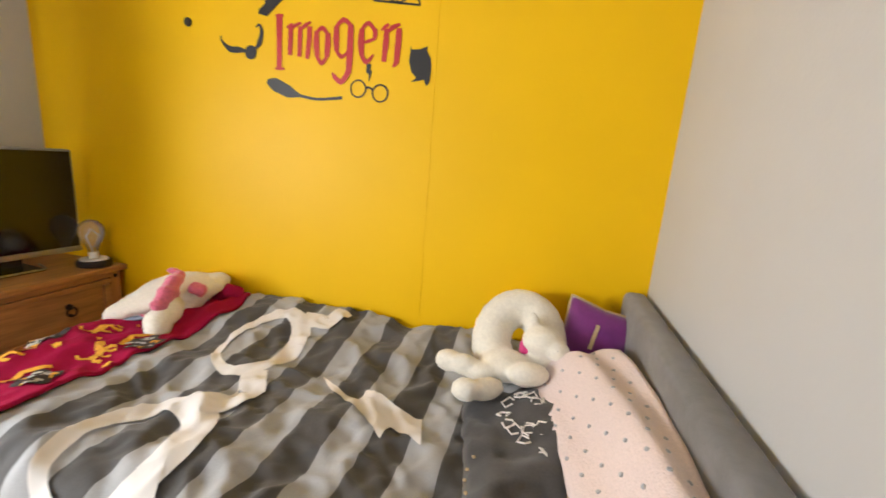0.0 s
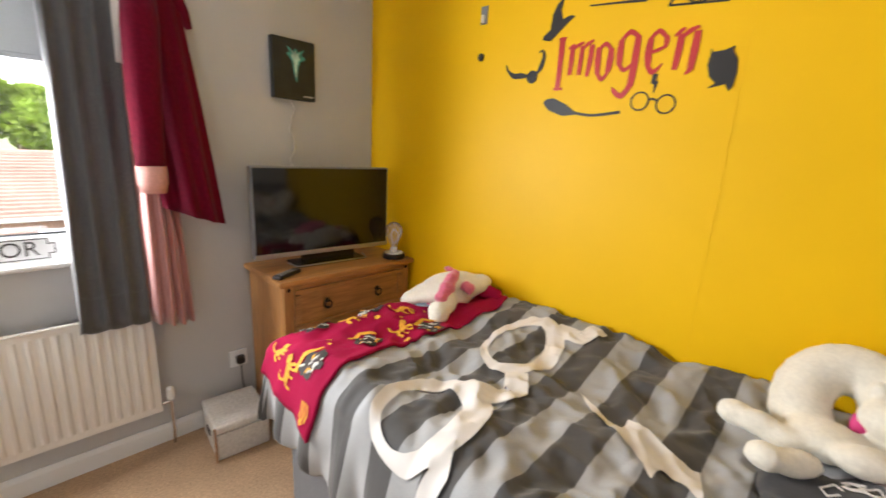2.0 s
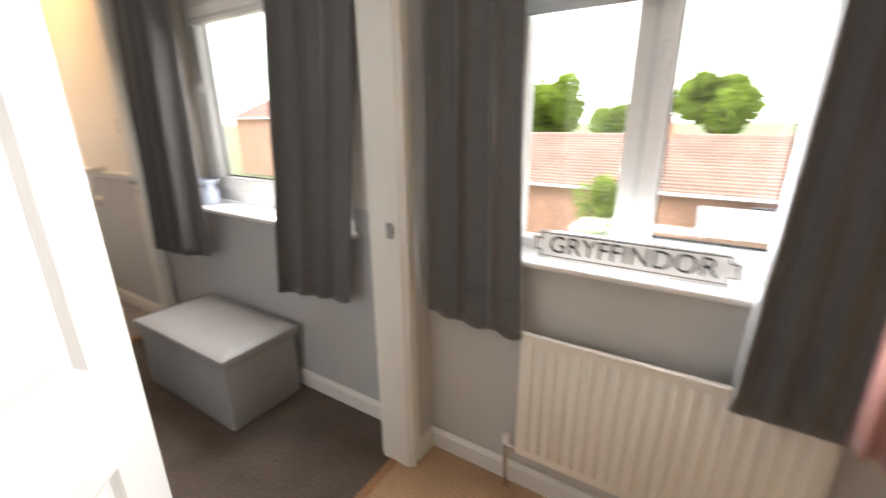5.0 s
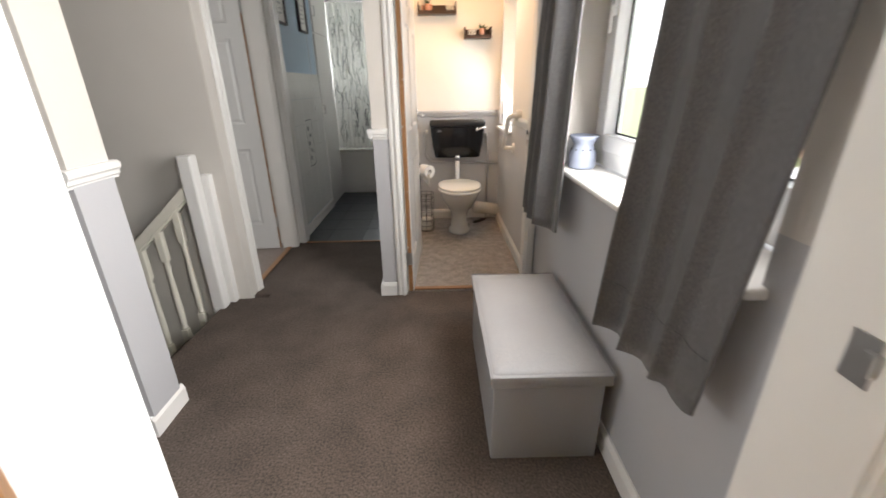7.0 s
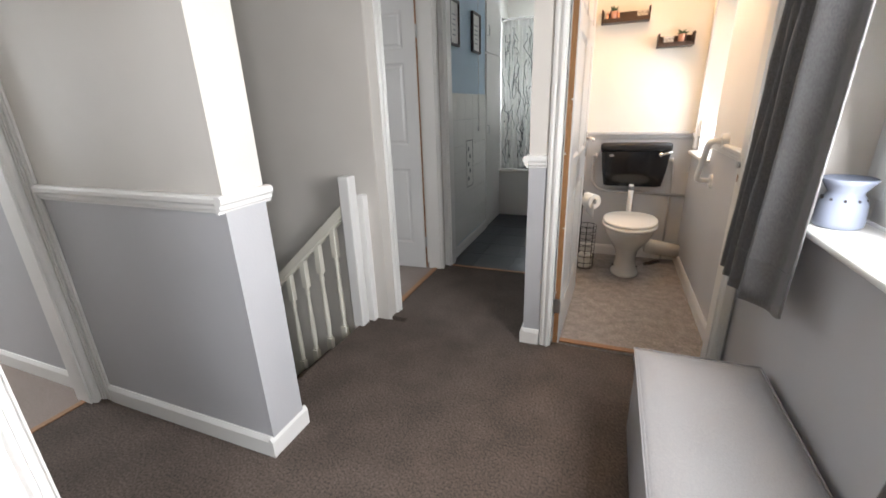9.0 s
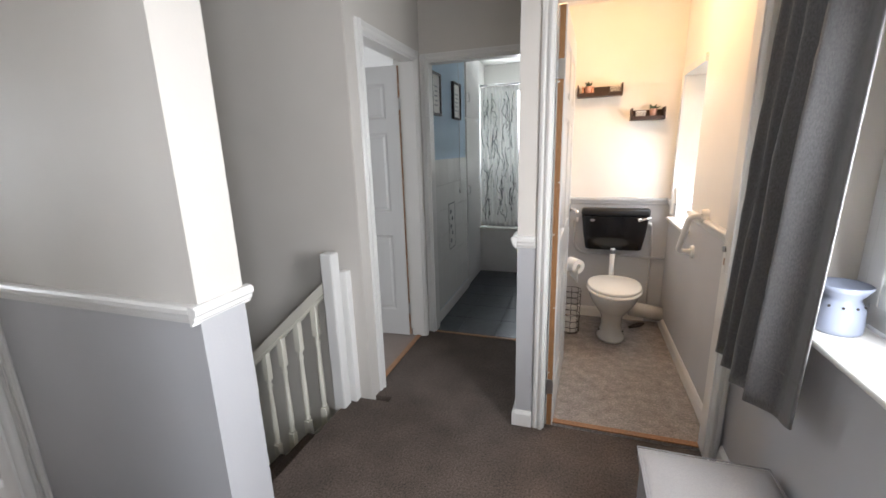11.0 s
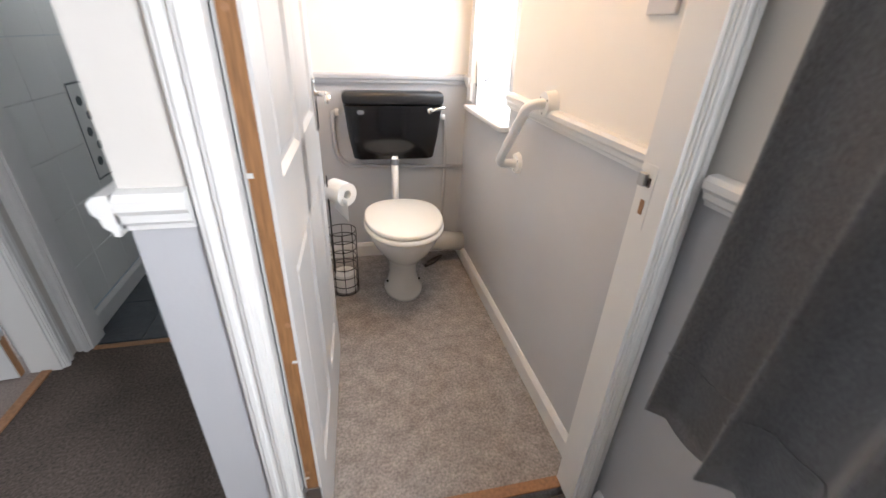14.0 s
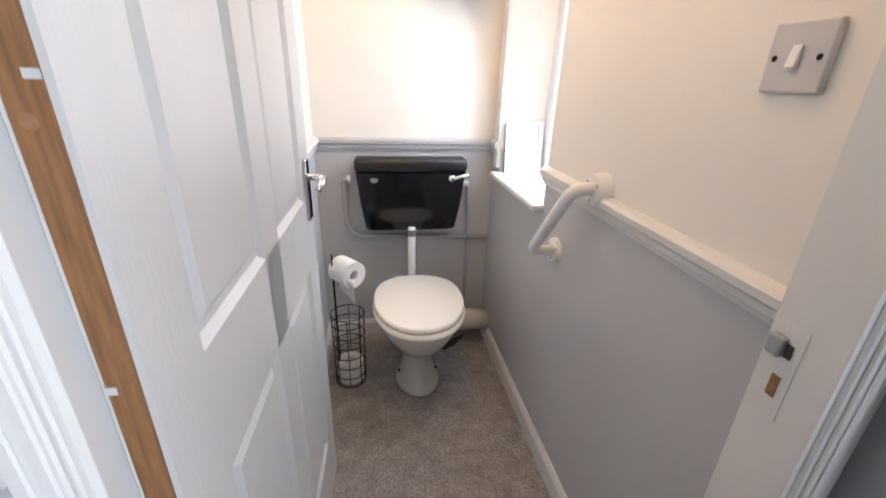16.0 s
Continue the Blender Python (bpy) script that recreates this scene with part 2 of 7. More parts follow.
M["felt"] = mat("grey_felt_roof", (0.32, 0.32, 0.34), 0.8, stain=0.15)
M["leaf"] = mat("leaves", (0.26, 0.36, 0.06), 0.7, through_light=0.5, stain=0.35, stain_scale=0.9)
M["hedge_leaf"] = mat("hedge_leaves", (0.26, 0.38, 0.045), 0.7, through_light=0.5, stain=0.3, stain_scale=2)
M["bark"] = mat("bark", (0.12, 0.09, 0.065), 0.9, grain=0.3, grain_scale=10)
M["fence"] = mat("dark_fence_boards", (0.09, 0.055, 0.045), 0.85, grain=0.2, grain_scale=10)
M["path"] = mat("concrete_path", (0.42, 0.40, 0.37), 0.9, grain=0.1, grain_scale=20)


def striped_cloth():
    """Grey duvet cloth with broad stripes across the bed."""
    m = mat("striped_duvet_cloth", (0.30, 0.30, 0.30), 0.8, grain=0.08, grain_scale=400, bump=0.25, bump_scale=300, stain=0.05, stain_scale=8, sheen=0.2)
    nodes, links = m.node_tree.nodes, m.node_tree.links
    uv = nodes.new("ShaderNodeAttribute")
    uv.attribute_name = "cloth"
    sep = nodes.new("ShaderNodeSeparateXYZ")
    links.new(uv.outputs["Vector"], sep.inputs[0])
    a = nodes.new("ShaderNodeMath")
    a.operation = "MULTIPLY_ADD"
    a.inputs[1].default_value = 1 / 0.176
    a.inputs[2].default_value = 0.10
    links.new(sep.outputs[0], a.inputs[0])
    f = nodes.new("ShaderNodeMath")
    f.operation = "FRACT"
    links.new(a.outputs[0], f.inputs[0])
    g = nodes.new("ShaderNodeMath")
    g.operation = "GREATER_THAN"
    g.inputs[1].default_value = 0.5
    links.new(f.outputs[0], g.inputs[0])
    mx = nodes.new("ShaderNodeMix")
    mx.data_type = "RGBA"
    mx.inputs[6].default_value = (0.36, 0.36, 0.36, 1)
    mx.inputs[7].default_value = (0.066, 0.062, 0.060, 1)
    links.new(g.outputs[0], mx.inputs[0])
    p = nodes["Principled BSDF"]
    old = p.inputs["Base Color"].links[0].from_node
    links.new(mx.outputs[2], _first(old).inputs[6])
    return m


def _first(n):
    """The first multiplying node of a chain."""
    while n.inputs[6].links and n.inputs[6].links[0].from_node.bl_idname == "ShaderNodeMix":
        n = n.inputs[6].links[0].from_node
    return n


M["duvet"] = striped_cloth()


# ---- mesh helpers ----
def box(bm, x0, x1, y0, y1, z0, z1, bevel=0.0, seg=2):
    vs = [bm.verts.new((x, y, z)) for z in (z0, z1) for y in (y0, y1) for x in (x0, x1)]
    fs = [bm.faces.new([vs[i] for i in q]) for q in ((0, 2, 3, 1), (4, 5, 7, 6), (0, 1, 5, 4), (2, 6, 7, 3), (0, 4, 6, 2), (1, 3, 7, 5))]
    if bevel:
        es = list({e for f in fs for e in f.edges})
        bmesh.ops.bevel(bm, geom=es, offset=bevel, segments=seg, affect="EDGES", profile=0.5)
    return bm


def boxes(*rows, bevel=0.0):
    bm = bmesh.new()
    for r in rows:
        box(bm, *r, bevel=bevel)
    return bm


def cyl(bm, p0, p1, r0, r1=None, n=16, cap=True):
    p0, p1 = Vector(p0), Vector(p1)
    r1 = r0 if r1 is None else r1
    d = (p1 - p0).normalized()
    a = d.orthogonal().normalized()
    b = d.cross(a)
    rings = [[bm.verts.new(p + (a * math.cos(2 * math.pi * i / n) + b * math.sin(2 * math.pi * i / n)) * r) for i in range(n)] for p, r in ((p0, r0), (p1, r1))]
    for i in range(n):
        bm.faces.new((rings[0][i], rings[0][(i + 1) % n], rings[1][(i + 1) % n], rings[1][i]))
    if cap:
        bm.faces.new(rings[0][::-1])
        bm.faces.new(rings[1])
    return bm


def tube(bm, points, r, n=10, closed=False):
    pts = [Vector(p) for p in points]
    rings = []
    ref = None
    for i, p in enumerate(pts):
        if closed:
            d = (pts[(i + 1) % len(pts)] - pts[i - 1]).normalized()
        else:
            d = (pts[min(i + 1, len(pts) - 1)] - pts[max(i - 1, 0)]).normalized()
        a = d.orthogonal().normalized() if ref is None else (ref - d * ref.dot(d)).normalized()
        ref = a
        b = d.cross(a)
        rr = r[i] if isinstance(r, (list, tuple)) else r
        rings.append([bm.verts.new(p + (a * math.cos(2 * math.pi * k / n) + b * math.sin(2 * math.pi * k / n)) * rr) for k in range(n)])
    m = len(rings)
    for i in range(m if closed else m - 1):
        for k in range(n):
            bm.faces.new((rings[i][k], rings[i][(k + 1) % n], rings[(i + 1) % m][(k + 1) % n], rings[(i + 1) % m][k]))
    if not closed:
        bm.faces.new(rings[0][::-1])
        bm.faces.new(rings[-1])
    return bm


def bend(points, radius=0.03, steps=6):
    """A polyline with rounded corners."""
    pts = [Vector(p) for p in points]
    out = [pts[0]]
    for i in range(1, len(pts) - 1):
        a, b, c = pts[i - 1], pts[i], pts[i + 1]
        r = min(radius, (a - b).length * 0.49, (c - b).length * 0.49)
        s, e = b + (a - b).normalized() * r, b + (c - b).normalized() * r
        for k in range(steps + 1):
            t = k / steps
            out.append(s * (1 - t) ** 2 + b * 2 * t * (1 - t) + e * t * t)
    return out + [pts[-1]]


def lathe(bm, profile, cx, cy, n=28, sx=1.0, sy=1.0):
    rings = [[bm.verts.new((cx + sx * r * math.cos(2 * math.pi * k / n), cy + sy * r * math.sin(2 * math.pi * k / n), z)) for k in range(n)] for r, z in profile]
    for i in range(len(rings) - 1):
        for k in range(n):
            bm.faces.new((rings[i][k], rings[i][(k + 1) % n], rings[i + 1][(k + 1) % n], rings[i + 1][k]))
    bm.faces.new(rings[0][::-1])
    bm.faces.new(rings[-1])
    return bm


def ball(bm, c, r, n=16, turn=None):
    m = Matrix.Translation(c) @ (turn.to_4x4() if turn else Matrix()) @ Matrix.Diagonal((*r, 1))
    bmesh.ops.create_uvsphere(bm, u_segments=n, v_segments=n // 2 + 2, radius=1, matrix=m)
    return bm


def prism(bm, outline, depth, place):
    """A flat outline (a list of 2D points) made depth thick, laid into the world by place."""
    lo = [bm.verts.new(place @ Vector((x, y, 0))) for x, y in outline]
    hi = [bm.verts.new(place @ Vector((x, y, depth))) for x, y in outline]
    bm.faces.new(lo[::-1])
    bm.faces.new(hi)
    for i in range(len(lo)):
        j = (i + 1) % len(lo)
        bm.faces.new((lo[i], lo[j], hi[j], hi[i]))
    return bm


def part(name, bm, material, parent=None, label="", smooth=False, angle=None):
    bmesh.ops.recalc_face_normals(bm, faces=bm.faces)
    me = bpy.data.meshes.new(name)
    bm.to_mesh(me)
    bm.free()
    for mt in material if isinstance(material, (list, tuple)) else [material]:
        me.materials.append(mt)
    if smooth or angle:
        me.shade_smooth()
        if angle:
            me.set_sharp_from_angle(angle=radians(angle))
    ob = new(name, me)
    if parent:
        ob.parent = parent
    if label:
        tagged(ob, label)
    return ob


def thing(name, label, category, group="", at=(0, 0, 0)):
    ob = new(name)
    ob.empty_display_size = 0.05
    ob.location = at
    return tagged(ob, label, category, group)


def under(root):
    """Moves a thing's parts, built in world places, so that its Empty may stand at its base."""
    inv = Matrix.Translation(root.location).inverted()
    for c in root.children:
        c.matrix_parent_inverse = inv
    return root


def structure(name, bm, material, label, smooth=False, angle=None):
    return tagged(part(name, bm, material, None, "", smooth, angle), label, name.split("_")[0], "", "structure")


def lettering(text, size, place, material, name, parent, label="", depth=0.002, sx=1.0, shear=0.0, bold=0.0):
    c = bpy.data.curves.new(name, "FONT")
    c.body, c.size, c.extrude, c.align_x, c.align_y, c.shear, c.offset = text, size, depth, "CENTER", "CENTER", shear, bold
    tmp = bpy.data.objects.new(name, c)
    scene.collection.objects.link(tmp)
    bpy.context.view_layer.update()
    me = bpy.data.meshes.new_from_object(tmp.evaluated_get(bpy.context.evaluated_depsgraph_get()))
    bpy.data.objects.remove(tmp)
    me.transform(place @ Matrix.Diagonal((sx, 1, 1, 1)))
    me.materials.clear()
    me.materials.append(material)
    ob = new(name, me)
    if parent:
        ob.parent = parent
    if label:
        tagged(ob, label)
    return ob


def wall_boxes(x0, x1, y0, y1, z0, z1, along, openings):
    """A wall with rectangular openings (a0, a1, z0, z1) along x or y, as boxes."""
    rows = []
    a, end = (x0, x1) if along == "x" else (y0, y1)

    def add(s, e, lo, hi):
        if e - s > 1e-4 and hi - lo > 1e-4:
            rows.append((s, e, y0, y1, lo, hi) if along == "x" else (x0, x1, s, e, lo, hi))

    for o0, o1, lo, hi in sorted(openings):
        add(a, o0, z0, z1)
        add(o0, o1, z0, lo)
        add(o0, o1, hi, z1)
        a = o1
    add(a, end, z0, z1)
    return boxes(*rows)


TOP = 2.42

# ---- large structure ----
Y1 = 3.155          # yellow wall
XR = 2.503          # bedroom wall behind the headboard
PB0, PB1 = 0.700, 0.825   # partition between landing and bedroom
W_BED = (1.08, 1.92, 0.885, 2.10)
W_LAND = (-0.800, 0.46, 0.870, 2.10)
W_WC = (-2.69, -2.17, 0.865, 1.865)

floor_bed = structure("floor_bedroom", boxes((0, 2.6, 0.765, 3.3, -0.25, 0)), M["carpet_beige"], "beige short-pile carpet on the bedroom floor")
structure("floor_landing", boxes((0, 1.66, -1.235, 0.765, -0.25, 0), (1.66, 2.75, -0.28, 0.765, -0.25, 0), (1.66, 1.90, -1.19, -0.28, -0.25, 0),
          (0.80, 1.81, -2.17, -1.235, -0.25, 0)), M["carpet_dark"], "dark brown carpet on the landing, with worn paler patches")
structure("floor_wc", boxes((0, 0.80, -2.95, -1.262, -0.25, 0.002)), M["carpet_grey"], "mottled grey carpet on the toilet floor")
structure("floor_small_room", boxes((2.75, 5.0, -0.28, 0.765, -0.25, 0)), M["carpet_room"], "taupe carpet in the small room")
structure("floor_back_room", boxes((1.81, 5.0, -4.75, -1.30, -0.25, 0)), M["carpet_room"], "taupe carpet in the back room")
floor_bath = structure("floor_bathroom", boxes((0.80, 1.81, -4.75, -2.17, -0.25, -0.006)), M["grout"], "dark grout bed under slate tiles in the bathroom")

structure("wall_outside_bedroom", wall_boxes(-0.28, 0, 0.765, 3.35, -0.25, TOP, "y", [W_BED]), M["bed_wall"], "pale grey painted wall with the bedroom window")
structure("wall_outside_landing", wall_boxes(-0.215, 0, -1.235, 0.765, -0.25, TOP, "y", [W_LAND]), M["two_tone"], "two-tone grey and stone painted wall with the landing window")
structure("wall_outside_wc", wall_boxes(-0.28, 0, -2.95, -1.235, -0.25, TOP, "y", [W_WC]), M["wc_paint"], "two-tone grey and cream painted wall with the toilet window")
structure("wall_outside_rear", boxes((-0.28, 0, -5.1, -2.95, -0.25, TOP)), M["plain_wall"], "plain outside wall past the toilet")
structure("wall_yellow", boxes((0, 2.6, Y1, Y1 + 0.2, 0, TOP)), M["yellow"], "bright yellow painted bedroom wall")
structure("wall_headboard_side", boxes((XR, 2.6, PB1, Y1, 0, TOP)), M["bed_wall"], "pale grey bedroom wall behind the headboard")
D_BED = (0.140, 0.983, 0, 2.03)
structure("wall_partition_bedroom", wall_boxes(0, XR, 0.765, PB1, 0, TOP, "x", [D_BED]), M["bed_wall"], "pale grey partition with the bedroom doorway")
structure("wall_partition_landing", wall_boxes(0, 2.70, PB0, 0.765, 0, TOP, "x", [D_BED]), M["two_tone"], "two-tone landing partition with the bedroom doorway")
structure("wall_stair_end", boxes((1.672, 5.0, -0.27, -0.105, 0, TOP)), M["two_tone"], "two-tone wall between landing and stairwell")
structure("wall_small_room", wall_boxes(2.70, 2.80, -0.105, 0.765, 0, TOP, "y", [(-0.07, 0.66, 0, 2.03)]), M["two_tone"], "wall with the small room's doorway")
structure("wall_small_room_side", boxes((2.80, 5.0, 0.765, 0.88, 0, TOP)), M["plain_wall"], "plain wall of the small room")
# both openings are assumed, out of view, cut to let light into the rooms
structure("wall_house_end", wall_boxes(5.0, 5.15, -5.1, 0.88, -2.75, TOP, "y", [(-3.4, -2.4, 0.95, 2.05), (-0.2, 0.7, 0.95, 2.05)]), M["plain_wall"], "plain end wall, out of view, with openings added to let light in")
structure("wall_stair_side", boxes((1.765, 5.0, -1.30, -1.185, -2.75, TOP)), M["stone"], "stone-coloured wall along the stairs")
structure("wall_stair_below", boxes((1.90, 5.0, -0.27, -0.16, -2.75, -0.0)), M["plain_wall"], "stairwell wall below the landing")
structure("wall_back_room", wall_boxes(1.76, 1.86, -2.17, -1.188, 0, TOP, "y", [(-2.085, -1.325, 0, 2.03)]), M["stone"], "landing wall with the back room's doorway")
structure("wall_bathroom_front", wall_boxes(0.93, 1.86, -2.26, -2.17, 0, TOP, "x", [(0.985, 1.725, 0, 2.03)]), M["two_tone"], "landing wall with the bathroom doorway")
structure("wall_bathroom_side", boxes((1.752, 1.86, -3.32, -2.26, 0, TOP)), M["bath_blue"], "blue painted bathroom wall above white tiles")
structure("wall_bathroom_far", boxes((1.86, 1.96, -4.75, -2.17, 0, TOP)), M["plain_wall"], "plain wall behind the airing cupboard")
# the opening over the bath is assumed, cut for the added lamp behind
structure("wall_bathroom_rear", wall_boxes(0, 5.0, -4.85, -4.70, 0, TOP, "x", [(1.1, 1.7, 1.30, 2.1)]), M["plain_wall"], "white rear wall above the bath, with an opening added for light")
structure("wall_wc_bath", boxes((0.809, 0.865, -4.70, -1.262, 0, TOP)), M["wc_paint"], "two-tone partition beside the toilet")
structure("wall_wc_bath_back", boxes((0.865, 0.93, -4.70, -1.262, 0, TOP), (0.809, 0.93, -1.262, -1.202, 0, TOP)), M["two_tone"], "partition face toward the landing and bathroom")
structure("wall_wc_rear", boxes((0, 0.809, -2.95, -2.80, 0, TOP)), M["wc_paint"], "two-tone grey and cream wall behind the toilet")
structure("wall_wc_front", wall_boxes(0, 0.809, -1.283, -1.202, 0, TOP, "x", [(0.042, 0.807, 0, 2.024)]), M["two_tone"], "wall over the toilet doorway")
structure("ceiling", boxes((-0.28, 5.15, -5.1, 3.35, TOP, TOP + 0.1)), M["ceiling"], "white painted ceiling")
structure("floor_hall_below", boxes((1.5, 5.1, -1.4, 0.0, -2.85, -2.75)), M["carpet_dark"], "dark carpet at the foot of the stairs")

# slate tiles
me = None
k = 0
for i in range(5):
    for j in range(9):
        x0, y0 = 0.94 + i * 0.30, -2.20 - j * 0.30
        x1 = min(x0 + 0.296, 1.75)
        if x1 - x0 < 0.05:
            continue
        o = part("tile", box(bmesh.new(), x0, x1, y0 - 0.296, y0, -0.006, 0.0, 0.0015, 1), M["slate"], floor_bath)

# white wall tiles beside the bathroom door
for i in range(5):
    for j in range(6):
        y0, z0 = -2.265 - i * 0.211, 0.09 + j * 0.2085
        part("tile", box(bmesh.new(), 1.742, 1.752, y0 - 0.2098, y0, z0, z0 + 0.2073, 0.001, 1), M["tile"], bpy.data.objects["wall_bathroom_side"])


def moulding(name, label, rows, material=None):
    """Skirting, dado or trim: boxes with a stepped profile (proud, lower, upper) along straight runs.
    rows: (x0, y0, x1, y1, nx, ny, profile)."""
    bm = bmesh.new()
    for x0, y0, x1, y1, nx, ny, profile in rows:
        a, b, n = Vector((x0, y0, 0)), Vector((x1, y1, 0)), Vector((nx, ny, 0))
        for s, e in ((a, b),):
            pts = [(0.0, profile[0][1])] + list(profile) + [(0.0, profile[-1][1])]
            va = [bm.verts.new(s + n * d + Vector((0, 0, z))) for d, z in pts]
            vb = [bm.verts.new(e + n * d + Vector((0, 0, z))) for d, z in pts]
            for i in range(len(pts) - 1):
                bm.faces.new((va[i], vb[i], vb[i + 1], va[i + 1]))
            bm.faces.new(va)
            bm.faces.new(vb[::-1])
    return structure(name, bm, material or M["gloss"], label)


SK = ((0.016, 0.0), (0.016, 0.068), (0.012, 0.076), (0.006, 0.086))
DD = ((0.008, DADO - 0.030), (0.010, DADO - 0.022), (0.017, DADO - 0.016), (0.019, DADO - 0.004), (0.026, DADO + 0.004), (0.027, DADO + 0.018), (0.020, DADO + 0.026), (0.006, DADO + 0.028))
moulding("baseboard_bedroom", "white painted skirting board round the bedroom", [
    (0, PB1, 0, Y1, 1, 0, SK), (0, PB1, 0.118, PB1, 0, 1, SK), (1.03, PB1, XR, PB1, 0, 1, SK), (XR, PB1, XR, Y1, -1, 0, SK), (0, Y1, XR, Y1, 0, -1, SK)])
moulding("baseboard_landing", "white painted skirting board round the landing", [
    (0, -1.18, 0, PB0, 1, 0, SK), (0, PB0, 0.112, PB0, 0, -1, SK), (1.03, PB0, 2.70, PB0, 0, -1, SK), (1.672, -0.105, 2.625, -0.105, 0, 1, SK),
    (2.80, -0.105, 5.0, -0.105, 0, 1, SK), (0.845, -1.202, 0.93, -1.202, 0, 1, SK), (0.93, -2.17, 0.93, -1.186, 1, 0, SK)])
moulding("baseboard_pier", "white painted skirting round the stair pier", [(1.672, -0.29, 1.672, -0.089, -1, 0, SK)])
moulding("baseboard_wc", "white painted skirting board round the toilet", [
    (0, -2.80, 0, -1.29, 1, 0, SK), (0, -2.80, 0.80, -2.80, 0, 1, SK), (0.809, -2.80, 0.809, -1.29, -1, 0, SK)])
moulding("baseboard_bathroom", "white skirting under the bathroom tiles", [(1.742, -3.32, 1.742, -2.26, -1, 0, SK)])
moulding("trim_dado_landing", "white moulded dado rail along the landing", [
    (0, -1.175, 0, -0.98, 1, 0, DD), (0, 0.56, 0, PB0, 1, 0, DD), (1.672, -0.105, 2.625, -0.105, 0, 1, DD), (0.845, -1.202, 0.93, -1.202, 0, 1, DD), (0.93, -2.17, 0.93, -1.175, 1, 0, DD),
    (0, PB0, 0.112, PB0, 0, -1, DD), (1.03, PB0, 2.70, PB0, 0, -1, DD)])
moulding("trim_dado_pier", "white moulded dado rail round the stair pier", [(1.672, -0.295, 1.672, -0.079, -1, 0, DD)])
moulding("trim_dado_wc_side", "white moulded dado rail beside the toilet", [(0, -2.165, 0, -1.29, 1, 0, DD), (0, -2.80, 0, -2.70, 1, 0, DD), (0.809, -2.80, 0.809, -1.29, -1, 0, DD)])
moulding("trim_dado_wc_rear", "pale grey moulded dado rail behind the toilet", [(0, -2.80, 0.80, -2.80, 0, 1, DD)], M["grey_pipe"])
structure("trim_pier_face", boxes((1.663, 1.672, -0.270, -0.105, 0, TOP)), M["two_tone"], "two-tone painted end face of the stair pier")


def upright(bm, x0, x1, y0, y1, z0, z1, face, steps):
    """A moulded casing strip: layers of decreasing width, proud on the face axis ('+y', '-x' ...)."""
    sign, ax = (1 if face[0] == "+" else -1), face[1]
    for lo, hi, d0, d1 in steps:
        if ax == "y":
            xa, xb = x0 + (x1 - x0) * lo, x0 + (x1 - x0) * hi
            base = y1 if sign > 0 else y0
            box(bm, min(xa, xb), max(xa, xb), *sorted((base + sign * d0, base + sign * d1)), z0, z1, 0.002, 1)
        else:
            ya, yb = y0 + (y1 - y0) * lo, y0 + (y1 - y0) * hi
            base = x1 if sign > 0 else x0
            box(bm, *sorted((base + sign * d0, base + sign * d1)), min(ya, yb), max(ya, yb), z0, z1, 0.002, 1)
    return bm


CAS = ((0.0, 1.0, 0.0, 0.010), (0.05, 0.45, 0.010, 0.017), (0.12, 0.32, 0.017, 0.021), (0.62, 0.86, 0.010, 0.014))


def door_frame(name, label, along, a0, a1, wall0, wall1, head=2.0, width=0.058, sides=("-", "+")):
    """Lining, stops and casings round a doorway that runs along x or y between a0 and a1."""
    root = tagged(thing(name, label, "door frame", at=((a0 + a1) / 2 if along == "x" else (wall0 + wall1) / 2, (wall0 + wall1) / 2 if along == "x" else (a0 + a1) / 2, 0)), kind="structure")
    t = 0.026

    def bx(s, e, w0, w1, z0, z1):
        return (s, e, w0, w1, z0, z1) if along == "x" else (w0, w1, s, e, z0, z1)

    part("lining", boxes(bx(a0 - t, a0, wall0 - 0.001, wall1 + 0.001, 0, head + t), bevel=0.001), M["gloss"], root)
    part("lining", boxes(bx(a1, a1 + t, wall0 - 0.001, wall1 + 0.001, 0, head + t), bevel=0.001), M["gloss"], root)
    part("lining", boxes(bx(a0, a1, wall0 - 0.001, wall1 + 0.001, head, head + t), bevel=0.001), M["gloss"], root)
    other = {"x": "y", "y": "x"}[along]
    for s in sides:
        w = wall0 if s == "-" else wall1
        for e0, e1 in ((a0 - 0.008, a0 - 0.008 - width), (a1 + 0.008, a1 + 0.008 + width)):
            bm = bmesh.new()
            if along == "x":
                upright(bm, e0, e1, w, w, 0, head + 0.008 + width, s + "y", CAS)
            else:
                upright(bm, w, w, e0, e1, 0, head + 0.008 + width, s + "x", CAS)
            part("architrave", bm, M["gloss"], root)
        bm = bmesh.new()
        lo, hi = head + 0.008, head + 0.008 + width
        sg = 1 if s == "+" else -1
        for f0, f1, d0, d1 in CAS:
            wa, wb = sorted((w + sg * d0, w + sg * d1))
            box(bm, *bx(a0 - 0.006, a1 + 0.006, wa, wb, lo + (hi - lo) * f0, lo + (hi - lo) * f1), 0.001, 1)
        part("architrave", bm, M["gloss"], root)
    return under(root)


